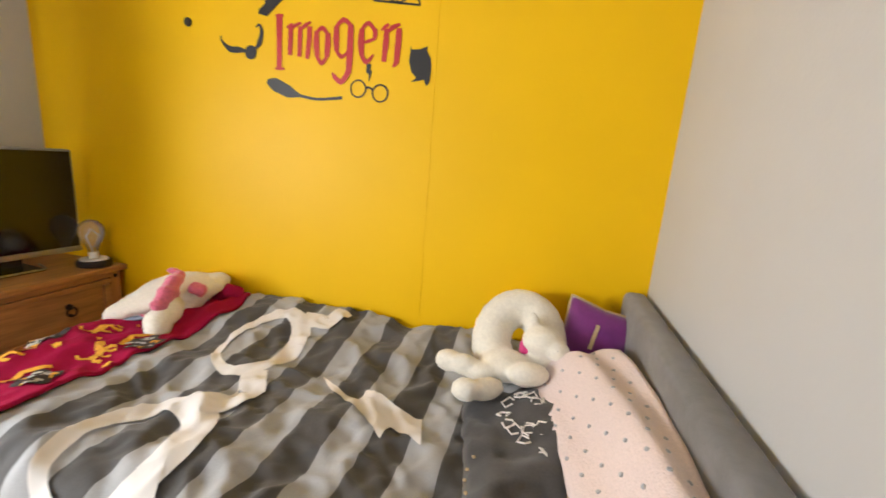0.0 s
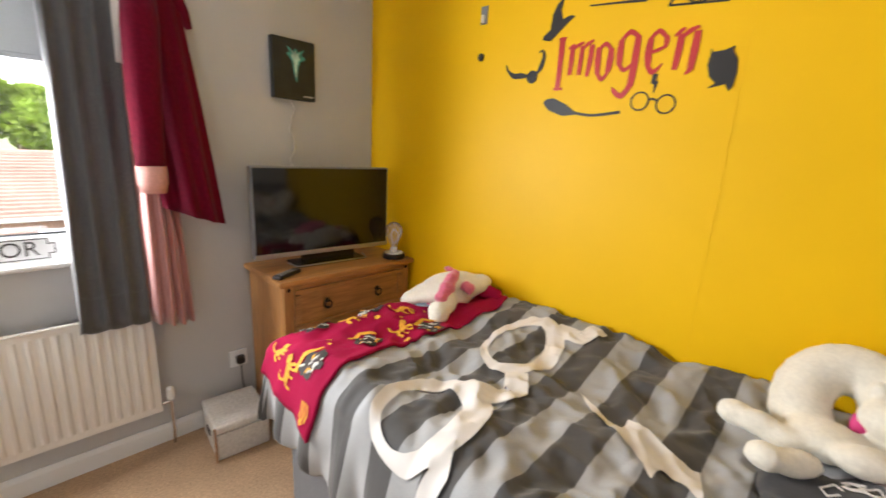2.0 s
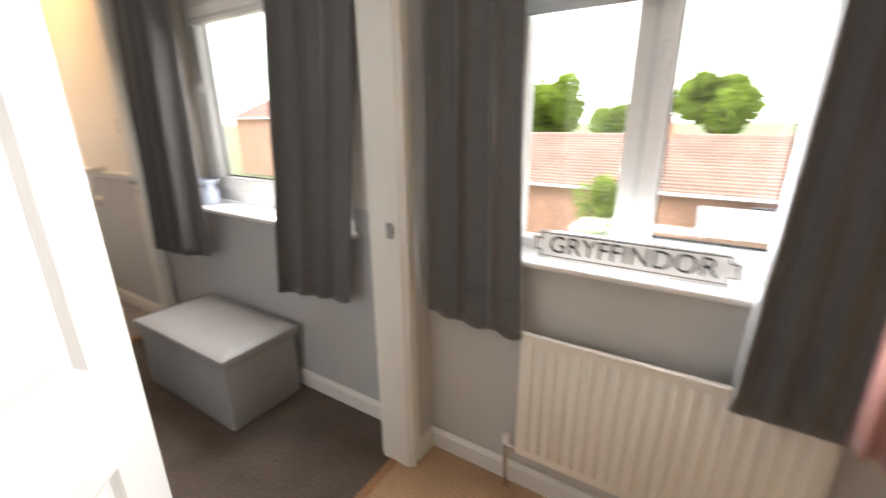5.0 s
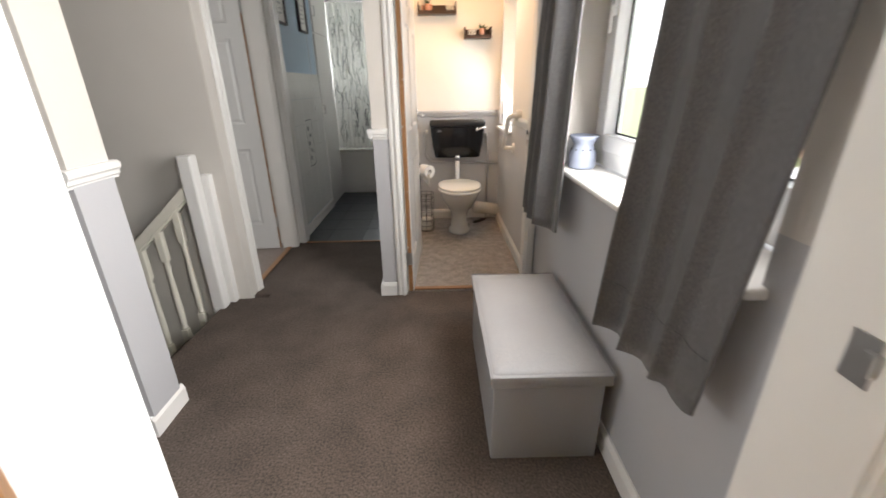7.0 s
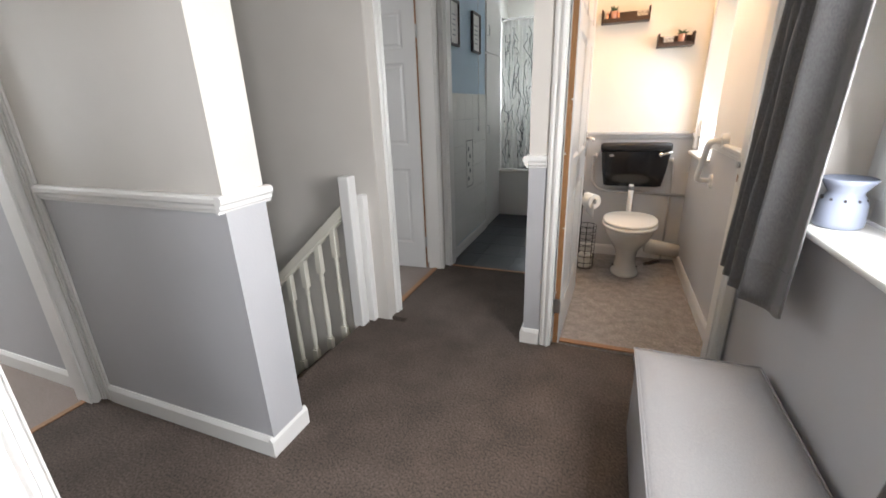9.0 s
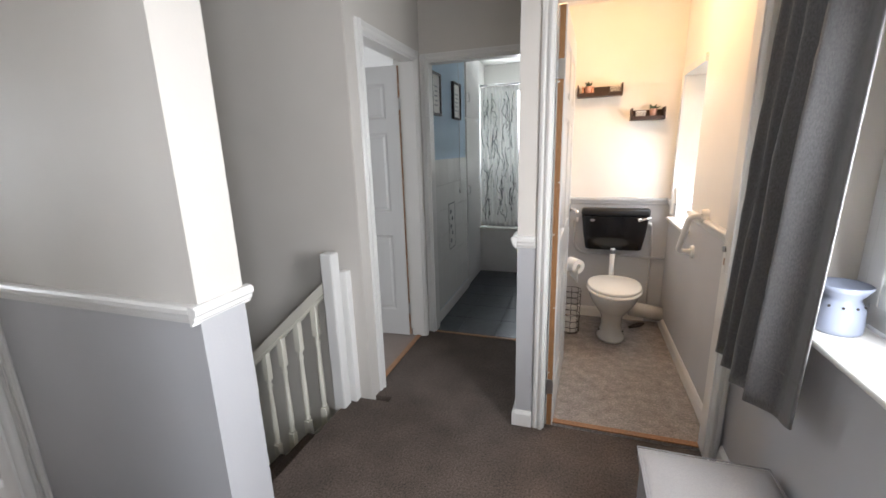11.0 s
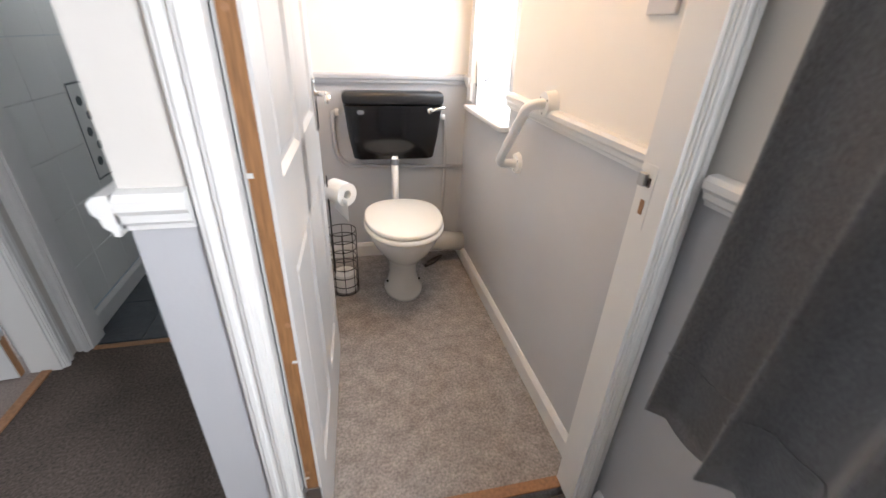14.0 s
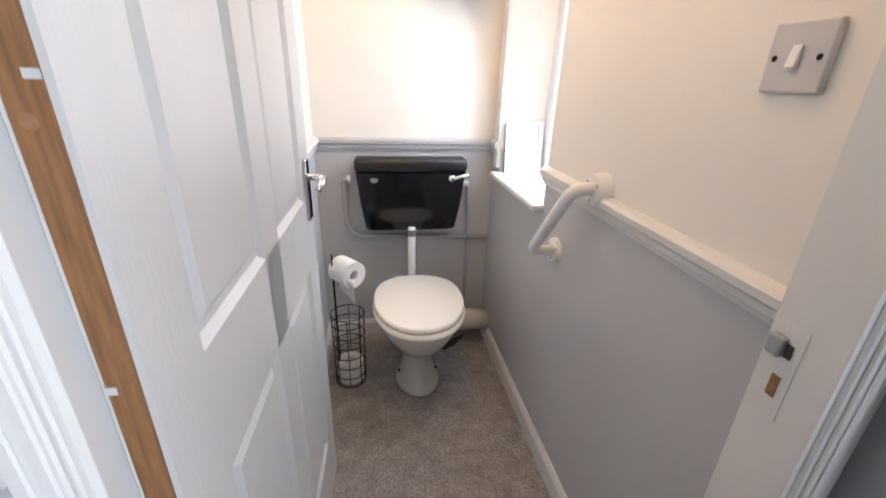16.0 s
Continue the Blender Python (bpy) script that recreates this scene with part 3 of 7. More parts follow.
def panel_door(name, label, hinge, angle, width, height=1.965, thick=0.036, handle_side=1, hinges=True, handle_z=1.0):
    """A six-panel door leaf that hangs from hinge (x, y) and runs at angle; both faces panelled, raw wood on the hinge edge."""
    root = tagged(thing(name, label, "door", at=(hinge[0], hinge[1], 0.012)), kind="structure")
    root.rotation_euler = (0, 0, radians(angle))
    sw, mid = 0.098, 0.085
    pw = (width - 2 * sw - mid) / 2
    rails = [(0.0, 0.205), (0.795, 0.970), (1.53, 1.62), (height - 0.11, height)]
    bm = bmesh.new()
    box(bm, 0.004, sw, -thick / 2, thick / 2, 0, height)
    box(bm, width - sw, width, -thick / 2, thick / 2, 0, height)
    box(bm, sw + pw, sw + pw + mid, -thick / 2, thick / 2, rails[0][1], rails[-1][0])
    for z0, z1 in rails:
        box(bm, sw, width - sw, -thick / 2, thick / 2, z0, z1)
    part("leaf", bm, M["door_white"], root)
    for z0, z1 in ((rails[0][1], rails[1][0]), (rails[1][1], rails[2][0]), (rails[2][1], rails[3][0])):
        for x0 in (sw, sw + pw + mid):
            b2 = bmesh.new()
            a, b = x0, x0 + pw
            # sloped moulding into a sunk field, then a raised centre
            rings = []
            for ins, d in ((0.0, thick / 2), (0.012, thick / 2 - 0.009), (0.022, thick / 2 - 0.010), (0.034, thick / 2 - 0.004)):
                rings.append((ins, d))
            for sgn in (1, -1):
                vv = []
                for ins, d in rings:
                    vv.append([b2.verts.new((x, sgn * d, z)) for x, z in ((a + ins, z0 + ins), (b - ins, z0 + ins), (b - ins, z1 - ins), (a + ins, z1 - ins))])
                for r in range(len(vv) - 1):
                    for q in range(4):
                        b2.faces.new((vv[r][q], vv[r][(q + 1) % 4], vv[r + 1][(q + 1) % 4], vv[r + 1][q]))
                b2.faces.new(vv[-1])
            part("panel", b2, M["door_white"], root)
    part("hinge_edge", boxes((0.0, 0.004, -thick / 2 + 0.006, thick / 2 - 0.006, 0, height)), M["raw_wood"], root, "bare pine hinge edge with old screw holes")
    rr = random.Random(int(hinge[0] * 1000))
    for k in range(4):
        z, y = 0.3 + 0.42 * k + 0.12 * rr.random(), (rr.random() - 0.5) * thick * 0.4
        part("knot", cyl(bmesh.new(), (-0.0006, y, z), (0.0, y, z), 0.0055, 0.004, 12), M["threshold"], root)
    for k in range(5):
        z, y = 0.25 + 0.33 * k + 0.1 * rr.random(), (0.5 - (k % 2)) * thick * 0.5
        part("paint_fleck", boxes((-0.0008, 0.0, y - 0.005, y + 0.005, z, z + 0.004 + 0.004 * rr.random())), M["door_white"], root)
    if hinges:
        for z in (0.22, 1.72):
            b2 = boxes((-0.003, 0.0, -thick / 2 + 0.003, thick / 2, z - 0.04, z + 0.04), bevel=0.001)
            cyl(b2, (-0.004, handle_side * thick / 2, z - 0.04), (-0.004, handle_side * thick / 2, z + 0.04), 0.006, n=10)
            part("hinge", b2, M["steel"], root)
    for sgn in (1, -1):
        x = width - 0.055
        plate = part("handle_plate", box(bmesh.new(), x - 0.02, x + 0.02, *sorted((sgn * thick / 2, sgn * (thick / 2 + 0.008))), handle_z - 0.085, handle_z + 0.065, 0.003), M["chrome"], root, "chrome lever handle plate")
        b2 = bmesh.new()
        y1 = sgn * (thick / 2 + 0.045)
        tube(b2, bend([(x, sgn * thick / 2, handle_z + 0.02), (x, y1, handle_z + 0.02), (x - 0.095, y1, handle_z + 0.015)], 0.015), 0.008, 10)
        h = part("lever", b2, M["chrome"], plate, smooth=True)
    return root


door_frame("door_frame_bedroom", "white moulded door frame of the bedroom", "x", 0.168, 0.957, PB0, PB1)
door_frame("door_frame_wc", "white moulded door frame of the toilet", "x", 0.066, 0.782, -1.285, -1.20, sides=("+",), width=0.05)
door_frame("door_frame_back_room", "white moulded door frame of the back room", "y", -2.06, -1.345, 1.76, 1.86, sides=("-",))
door_frame("door_frame_bathroom", "white moulded door frame of the bathroom", "x", 1.010, 1.700, -2.26, -2.17, sides=("+",), width=0.05)
door_frame("door_frame_small_room", "white moulded door frame of the small room", "y", -0.045, 0.64, 2.70, 2.80, sides=("-",), width=0.055)
structure("trim_small_room_corner", upright(bmesh.new(), 2.70, 2.628, -0.105, -0.105, 0, 2.06, "+y", CAS), M["gloss"], "white moulded casing at the small room's corner")

panel_door("door_bedroom", "white six-panel door standing wide open into the bedroom", (0.964, 0.850), 37, 0.705, handle_side=-1)
panel_door("door_wc", "white six-panel door standing open into the toilet, bare wood on its hinge edge", (0.760, -1.222), 268.0, 0.770, handle_side=1)
panel_door("door_back_room", "white six-panel door standing open into the back room", (1.872, -2.045), 4, 0.70)
panel_door("door_bathroom", "white six-panel door standing open into the bathroom", (1.010, -2.262), 264, 0.68, hinges=False)

structure("trim_threshold_bedroom", boxes((0.168, 0.957, 0.735, 0.770, 0, 0.006), bevel=0.002), M["threshold"], "brown wooden threshold strip under the bedroom door")
structure("trim_threshold_wc", boxes((0.066, 0.782, -1.290, -1.255, 0, 0.009), bevel=0.003), M["threshold"], "brown wooden threshold strip under the toilet door")
structure("trim_threshold_back_room", boxes((1.79, 1.825, -2.06, -1.345, 0, 0.008), bevel=0.003), M["threshold"], "brown wooden threshold strip of the back room")
structure("trim_threshold_bathroom", boxes((1.01, 1.70, -2.185, -2.16, 0, 0.006), bevel=0.002), M["threshold"], "thin brown threshold strip of the bathroom")
structure("trim_threshold_small_room", boxes((2.735, 2.765, -0.045, 0.64, 0, 0.006), bevel=0.002), M["threshold"], "brown threshold strip of the small room")

# strike plates
sp = thing("strike_plate", "steel strike plate let into the bedroom door frame", "strike plate", at=(0.168, 0.785, 0.97))
part("plate", boxes((0.168, 0.170, 0.770, 0.800, 0.945, 1.0), bevel=0.0005), M["steel"], sp)
part("lip", boxes((0.170, 0.178, 0.792, 0.804, 0.962, 0.988), bevel=0.001), M["steel"], sp)
under(sp)
sp = thing("strike_plate", "white-painted strike plate with brass keep in the toilet door frame", "strike plate", at=(0.066, -1.27, 0.95))
part("plate", boxes((0.066, 0.0675, -1.272, -1.240, 0.875, 1.005), bevel=0.0005), M["gloss"], sp)
part("latch_hole", boxes((0.0675, 0.0690, -1.262, -1.250, 0.962, 0.980)), M["wand"], sp)
part("latch_hole", boxes((0.0675, 0.0690, -1.262, -1.251, 0.905, 0.935)), M["threshold"], sp)
part("keep", boxes((0.0675, 0.079, -1.276, -1.258, 0.962, 0.988), bevel=0.002), M["steel"], sp)
under(sp)


# ---- windows ----
def window(name, label, y0, y1, z0, z1, mullions=(), sashes=(), depth=-0.10, glass="glass", w=0.055, sw=0.045):
    """A white plastic window in the outside wall: outer frame, mullions, sashes and glass. sashes: (a, b) bays that open."""
    root = tagged(thing(name, label, "window", at=(depth, (y0 + y1) / 2, z0)), kind="structure")
    x0, x1 = depth - 0.07, depth
    part("frame", boxes((x0, x1, y0, y0 + w, z0, z1), (x0, x1, y1 - w, y1, z0, z1), (x0, x1, y0 + w, y1 - w, z0, z0 + w), (x0, x1, y0 + w, y1 - w, z1 - w, z1), bevel=0.004), M["upvc"], root)
    for m in mullions:
        part("mullion", boxes((x0, x1, m - 0.03, m + 0.03, z0 + w, z1 - w), bevel=0.004), M["upvc"], root)
    edges = [y0 + w] + [v for m in mullions for v in (m - 0.03, m + 0.03)] + [y1 - w]
    for i in range(0, len(edges), 2):
        a, b = edges[i], edges[i + 1]
        lo, hi = z0 + w, z1 - w
        if i // 2 in sashes:
            s = part("sash", boxes((x0 + 0.01, x1 + 0.016, a - 0.008, a + sw, lo - 0.008, hi + 0.008), (x0 + 0.01, x1 + 0.016, b - sw, b + 0.008, lo - 0.008, hi + 0.008),
                                   (x0 + 0.01, x1 + 0.016, a + sw, b - sw, lo - 0.008, lo + sw), (x0 + 0.01, x1 + 0.016, a + sw, b - sw, hi - sw, hi + 0.008), bevel=0.004), M["upvc"], root)
            part("gasket", boxes((x1 + 0.0005, x1 + 0.003, a - 0.011, a - 0.008, lo - 0.011, hi + 0.011), (x1 + 0.0005, x1 + 0.003, b + 0.008, b + 0.011, lo - 0.011, hi + 0.011),
                                 (x1 + 0.0005, x1 + 0.003, a - 0.008, b + 0.008, lo - 0.011, lo - 0.008)), M["grey_plastic"], s)
            part("seal", boxes((x1 - 0.040, x1 - 0.033, a + sw, a + sw + 0.005, lo + sw, hi - sw), (x1 - 0.040, x1 - 0.033, b - sw - 0.005, b - sw, lo + sw, hi - sw),
                               (x1 - 0.040, x1 - 0.033, a + sw + 0.005, b - sw - 0.005, lo + sw, lo + sw + 0.005)), M["rubber"], s)
            a, b, lo, hi = a + sw, b - sw, lo + sw, hi - sw
            bm = box(bmesh.new(), x1 + 0.016, x1 + 0.028, a - 0.034, a - 0.014, (lo + hi) / 2 - 0.03, (lo + hi) / 2 + 0.03, 0.003)
            box(bm, x1 + 0.028, x1 + 0.040, a - 0.032, a - 0.016, (lo + hi) / 2 - 0.09, (lo + hi) / 2 + 0.01, 0.004)
            part("handle", bm, M["upvc"], s)
        g = part("pane", boxes((depth - 0.045, depth - 0.040, a, b, lo, hi)), M[glass], root)
        g.visible_shadow = False
    return under(root)


def sill(name, label, y0, y1, z, front=0.045, back=-0.10):
    bm = box(bmesh.new(), back, front, y0, y1, z - 0.024, z, 0.009, 3)
    return structure(name, bm, M["gloss"], label)


window("window_bedroom", "white plastic casement window with two bays in the bedroom", *W_BED[:2], W_BED[2] + 0.0, W_BED[3], (1.462,), (1,))
window("window_landing", "white plastic casement window on the landing", *W_LAND[:2], W_LAND[2] + 0.022, W_LAND[3], (), (0,), -0.140, "glass", 0.075, 0.060)
window("window_wc", "narrow white plastic window in the toilet", *W_WC[:2], W_WC[2], W_WC[3], (), (), -0.19, "frosted")
sill("sill_bedroom", "white painted window sill of the bedroom", 1.03, 1.97, 0.908)
sill("sill_landing", "white painted window sill of the landing", -0.80, 0.48, 0.885, 0.042, -0.14)
sill("sill_wc", "white rounded window sill of the toilet", -2.70, -2.155, 0.885, 0.042, -0.19)
structure("trim_wc_window", boxes((0.0, 0.014, -2.74, -2.69, 0.90, 1.91), (0.0, 0.014, -2.69, -2.17, 1.865, 1.91)), M["gloss"], "white trim round the toilet window")

# ---- bedroom things ----
def cloth_sheet(bm, rows, thick=0.006):
    """A grid of points made into a thin closed sheet: the same grid, set back along its normals."""
    nr, nc = len(rows), len(rows[0])
    g = [[Vector(p) for p in r] for r in rows]

    def normal(i, j):
        a = g[min(i + 1, nr - 1)][j] - g[max(i - 1, 0)][j]
        b = g[i][min(j + 1, nc - 1)] - g[i][max(j - 1, 0)]
        n = a.cross(b)
        return n.normalized() if n.length > 1e-9 else Vector((0, 0, 1))

    top = [[bm.verts.new(g[i][j]) for j in range(nc)] for i in range(nr)]
    low = [[bm.verts.new(g[i][j] - normal(i, j) * thick) for j in range(nc)] for i in range(nr)]
    for i in range(nr - 1):
        for j in range(nc - 1):
            bm.faces.new((top[i][j], top[i + 1][j], top[i + 1][j + 1], top[i][j + 1]))
            bm.faces.new((low[i][j], low[i][j + 1], low[i + 1][j + 1], low[i + 1][j]))
    rim = [(0, j) for j in range(nc)] + [(i, nc - 1) for i in range(1, nr)] + [(nr - 1, j) for j in range(nc - 2, -1, -1)] + [(i, 0) for i in range(nr - 2, 0, -1)]
    for k in range(len(rim)):
        (i, j), (p, q) = rim[k], rim[(k + 1) % len(rim)]
        bm.faces.new((top[i][j], low[i][j], low[p][q], top[p][q]))
    return bm


def wob(x, y, z=0.0, s=1.0):
    return noise.noise(Vector((x * s, y * s, z)))


def curtain(name, label, y_top, y_bot, z_top, z_bot, x_top, x_bot, folds, amp, seed, hem=0.03, slant=(0.0, 0.0), bulge=0.0):
    """A hanging curtain in front of the outside wall; folds run from the heading to the hem, where they spread."""
    root = thing(name, label, "curtain", "window curtains", at=(x_top[0], sum(y_bot) / 2, z_bot))
    rows = []
    nv, nu = 34, folds * 12
    for i in range(nv + 1):
        v = i / nv
        r = []
        for j in range(nu + 1):
            u = j / nu
            ease = v ** 1.4
            y = (y_top[0] + (y_top[1] - y_top[0]) * u) * (1 - ease) + (y_bot[0] + (y_bot[1] - y_bot[0]) * u) * ease
            x = (x_top[0] + (x_top[1] - x_top[0]) * u) * (1 - ease) + (x_bot[0] + (x_bot[1] - x_bot[0]) * u) * ease
            x += bulge * (0.6 + 0.4 * v) * min(1.0, 2.1 * u ** 1.6 * (1 - u) ** 0.42 * 1.15)
            w = u + 0.05 * wob(u * 3, v * 1.2, seed)
            ph = 2 * math.pi * folds * w + 0.8 * wob(v * 1.5, seed, 2.0) * v
            a = amp * (0.55 + 0.6 * v) * (0.75 + 0.5 * wob(u * 4, seed, 7.0))
            x += a * math.sin(ph) + 0.006 * wob(u * 14, v * 5, seed + 3) + 0.0025 * wob(u * 30, v * 16, seed + 9)
            y += 0.35 * a * math.cos(ph)
            z = z_top + (z_bot - z_top) * v + (slant[0] + (slant[1] - slant[0]) * u) * v + v * 0.012 * math.sin(ph)
            r.append((max(x, 0.050 + 0.038 * v), y, z))
        rows.append(r)
    part("panel", cloth_sheet(bmesh.new(), rows, 0.004), M["curtain"], root, smooth=True)
    # stitched hem line
    k = int(nv * 0.93)
    part("hem", tube(bmesh.new(), [Vector(p) + Vector((0.003, 0, 0)) for p in rows[k][1:-1]], 0.0012, 5), M["curtain"], root, smooth=True)
    return under(root)


curtain("curtain", "grey curtain drawn to the door side of the bedroom window", (0.86, 1.16), (0.87, 1.22), 2.20, 0.655, (0.075, 0.06), (0.085, 0.07), 3, 0.034, 1.0, slant=(0.02, 0.0))
curtain("curtain", "grey curtain drawn to the bed side of the bedroom window", (1.80, 2.00), (1.77, 1.985), 2.20, 0.640, (0.07, 0.075), (0.122, 0.122), 3, 0.022, 2.0)
curtain("curtain", "grey curtain drawn to the far side of the landing window", (-1.03, -0.52), (-1.075, -0.525), 2.20, 0.590, (0.055, 0.045), (0.085, 0.055), 4, 0.050, 3.0, slant=(0.0, 0.055), bulge=0.075)
curtain("curtain", "grey curtain drawn to the bedroom side of the landing window", (0.16, 0.60), (0.095, 0.475), 2.20, 0.580, (0.06, 0.05), (0.115, 0.075), 3, 0.044, 4.0, slant=(0.0, 0.03))


def curtain_pole(y0, y1, label):
    root = thing("curtain_pole", label, "curtain pole", at=(0.08, (y0 + y1) / 2, 2.20))
    part("pole", cyl(bmesh.new(), (0.075, y0, 2.215), (0.075, y1, 2.215), 0.012, n=14), M["steel"], root, smooth=True)
    for y in (y0, y1):
        part("finial", ball(bmesh.new(), (0.075, y, 2.215), (0.022, 0.022, 0.022)), M["steel"], root, smooth=True)
    for y in (y0 + 0.08, y1 - 0.08):
        part("bracket", boxes((0.0, 0.07, y - 0.008, y + 0.008, 2.207, 2.223), bevel=0.002), M["steel"], root)
    return under(root)


curtain_pole(0.845, 2.04, "steel curtain pole over the bedroom window")
curtain_pole(-1.06, 0.64, "steel curtain pole over the landing window")

# roller blind
rb = thing("roller_blind", "pale grey roller blind pulled part way down the bedroom window", "blind", at=(-0.05, 1.5, 1.615))
part("cloth", boxes((-0.052, -0.049, 1.10, 1.90, 1.620, 2.06)), M["blind"], rb)
part("bottom_bar", boxes((-0.057, -0.044, 1.10, 1.90, 1.604, 1.622), bevel=0.003), M["blind"], rb)
part("roller", cyl(bmesh.new(), (-0.05, 1.09, 2.07), (-0.05, 1.91, 2.07), 0.022), M["blind"], rb, smooth=True)
under(rb)
lb = thing("window_blind", "white pleated blind drawn up at the landing window", "blind", at=(-0.06, -0.09, 1.77))
for k in range(5):
    part("pleat", boxes((-0.085, -0.045, -0.58, 0.40, 1.790 + k * 0.055, 1.838 + k * 0.055), bevel=0.004), M["white_plastic"], lb)
part("bottom_bar", boxes((-0.085, -0.045, -0.58, 0.40, 1.765, 1.786), bevel=0.003), M["white_plastic"], lb)
under(lb)
bm = bmesh.new()
tube(bm, [(0.02, 1.42, 1.84), (0.025, 1.432, 1.72), (0.03, 1.436, 1.62)], [0.006, 0.010, 0.004], 10)
ball(bm, (0.025, 1.43, 1.74), (0.012, 0.012, 0.02), 10)
tube(bm, [(0.02, 1.42, 1.84), (-0.02, 1.415, 2.02), (-0.045, 1.41, 2.06)], 0.0015, 6)
tagged(part("blind_pull", bm, M["wand"], None, "", True), "dark brown turned pull hanging before the blind", "blind pull")

# sign on the sill
sg = thing("name_sign", "white enamel sign with black lettering leaning on the sill", "sign", at=(-0.05, 1.48, 0.908))
tilt = Matrix.Translation((-0.012, 1.490, 0.909)) @ Matrix.Rotation(radians(-6), 4, "Y") @ Matrix(((0, 0, 1, 0), (1, 0, 0, 0), (0, 1, 0, 0), (0, 0, 0, 1)))


def plaque(w, h, c):
    pts = []
    for sx, sy in ((1, 1), (-1, 1), (-1, -1), (1, -1)):
        corner = [(sx * w / 2, sy * (h / 2 - c)), (sx * (w / 2 - c), sy * (h / 2 - c)), (sx * (w / 2 - c), sy * h / 2)]
        pts += corner if sx * sy > 0 else corner[::-1]
    return [(x, y + 0.044) for x, y in pts]


part("plate", prism(bmesh.new(), plaque(0.548, 0.088, 0.020), 0.006, tilt), M["sign_white"], sg)
part("border", prism(bmesh.new(), plaque(0.528, 0.074, 0.018), 0.0012, tilt @ Matrix.Translation((0, 0, 0.006))), M["black_matt"], sg)
part("field", prism(bmesh.new(), plaque(0.520, 0.067, 0.018), 0.0012, tilt @ Matrix.Translation((0, 0, 0.0072))), M["sign_white"], sg)
lettering("GRYFFINDOR", 0.074, tilt @ Matrix.Translation((0, 0.044, 0.0092)), M["black_matt"], "letters", sg, "black capital letters", 0.0008, 0.98)
under(sg)

# radiator
rd = thing("radiator", "cream panel radiator with vertical ridges under the bedroom window", "radiator", at=(0.06, 1.61, 0.17))
RY0, RY1, RZ0, RZ1 = 1.222, 2.005, 0.190, 0.668
n = 20
pitch = (RY1 - RY0 - 0.04) / n
prof = []
rows = []
for k in range(n):
    y = RY0 + 0.02 + k * pitch
    for f, d in ((0.0, 0.0), (0.20, 0.0), (0.36, 0.012), (0.64, 0.012), (0.80, 0.0)):
        prof.append((y + f * pitch, d))
prof = [(RY0, 0.0)] + prof + [(RY1, 0.0)]
for z, f in ((RZ0, 0), (RZ0 + 0.028, 0), (RZ0 + 0.045, 1), (RZ1 - 0.045, 1), (RZ1 - 0.028, 0), (RZ1, 0)):
    rows.append([(0.066 + d * f, y, z) for y, d in prof])
part("panel", cloth_sheet(bmesh.new(), rows, -0.012), M["radiator"], rd, angle=40)
part("top_seam", boxes((0.052, 0.072, RY0, RY1, RZ1 - 0.006, RZ1 + 0.004), bevel=0.003), M["radiator"], rd)
part("bracket", boxes((0.0, 0.06, RY0 + 0.12, RY0 + 0.15, RZ0 + 0.05, RZ1 - 0.05)), M["radiator"], rd)
part("bracket", boxes((0.0, 0.06, RY1 - 0.15, RY1 - 0.12, RZ0 + 0.05, RZ1 - 0.05)), M["radiator"], rd)
for y, s, z in ((RY0, -1, 0.205), (RY1, 1, 0.225)):
    v = part("valve", tube(bmesh.new(), bend([(0.062, y, z), (0.062, y + s * 0.035, z), (0.062, y + s * 0.035, 0.09), (0.045, y + s * 0.035, -0.0)], 0.012), 0.007, 10), M["chrome"], rd, smooth=True)
    b2 = lathe(bmesh.new(), ((0.013, z + 0.01), (0.015, z + 0.02), (0.014, z + (0.062 if s > 0 else 0.04)), (0.010, z + (0.068 if s > 0 else 0.046))), 0.062, y + s * 0.035, 14)
    part("valve_cap", b2, M["white_plastic"], v, smooth=False)
under(rd)

# chest of drawers, waxed pine
ch = thing("chest_of_drawers", "waxed pine chest of drawers with iron ring pulls, in the corner", "chest of drawers", at=(0.21, 2.77, 0))
CX0, CX1, CY0, CY1, CT = 0.020, 0.395, 2.425, 3.128, 0.795
part("top", box(bmesh.new(), 0.012, 0.415, CY0 - 0.025, CY1 + 0.020, CT - 0.026, CT, 0.006), M["pine"], ch)
part("side", boxes((CX0, CX1 - 0.02, CY0, CY0 + 0.022, 0.07, CT - 0.026), bevel=0.002), M["pine_up"], ch)
part("side", boxes((CX0, CX1 - 0.02, CY1 - 0.022, CY1, 0.07, CT - 0.026), bevel=0.002), M["pine_up"], ch)
part("back", boxes((CX0 - 0.006, CX0, CY0, CY1, 0.07, CT - 0.03)), M["pine_up"], ch)
for y in (CY0, CY1 - 0.045):
    part("stile", boxes((CX1 - 0.02, CX1, y, y + 0.045, 0.0, CT - 0.026), bevel=0.003), M["pine_up"], ch)
    part("peg", ball(bmesh.new(), (CX1 + 0.001, y + 0.022, CT - 0.045), (0.005, 0.009, 0.009), 12), M["iron"], ch, smooth=True)
for y in (CY0, CY1 - 0.05):
    part("leg", boxes((CX0, CX0 + 0.05, y, y + 0.05, 0, 0.07), bevel=0.002), M["pine_up"], ch)
DZ = [(0.545, 0.745), (0.330, 0.525), (0.115, 0.310)]
for z0, z1 in [(0.745, CT - 0.026), (0.525, 0.545), (0.310, 0.330), (0.075, 0.115)]:
    part("rail", boxes((CX1 - 0.02, CX1 - 0.001, CY0 + 0.045, CY1 - 0.045, z0, z1), bevel=0.002), M["pine"], ch)
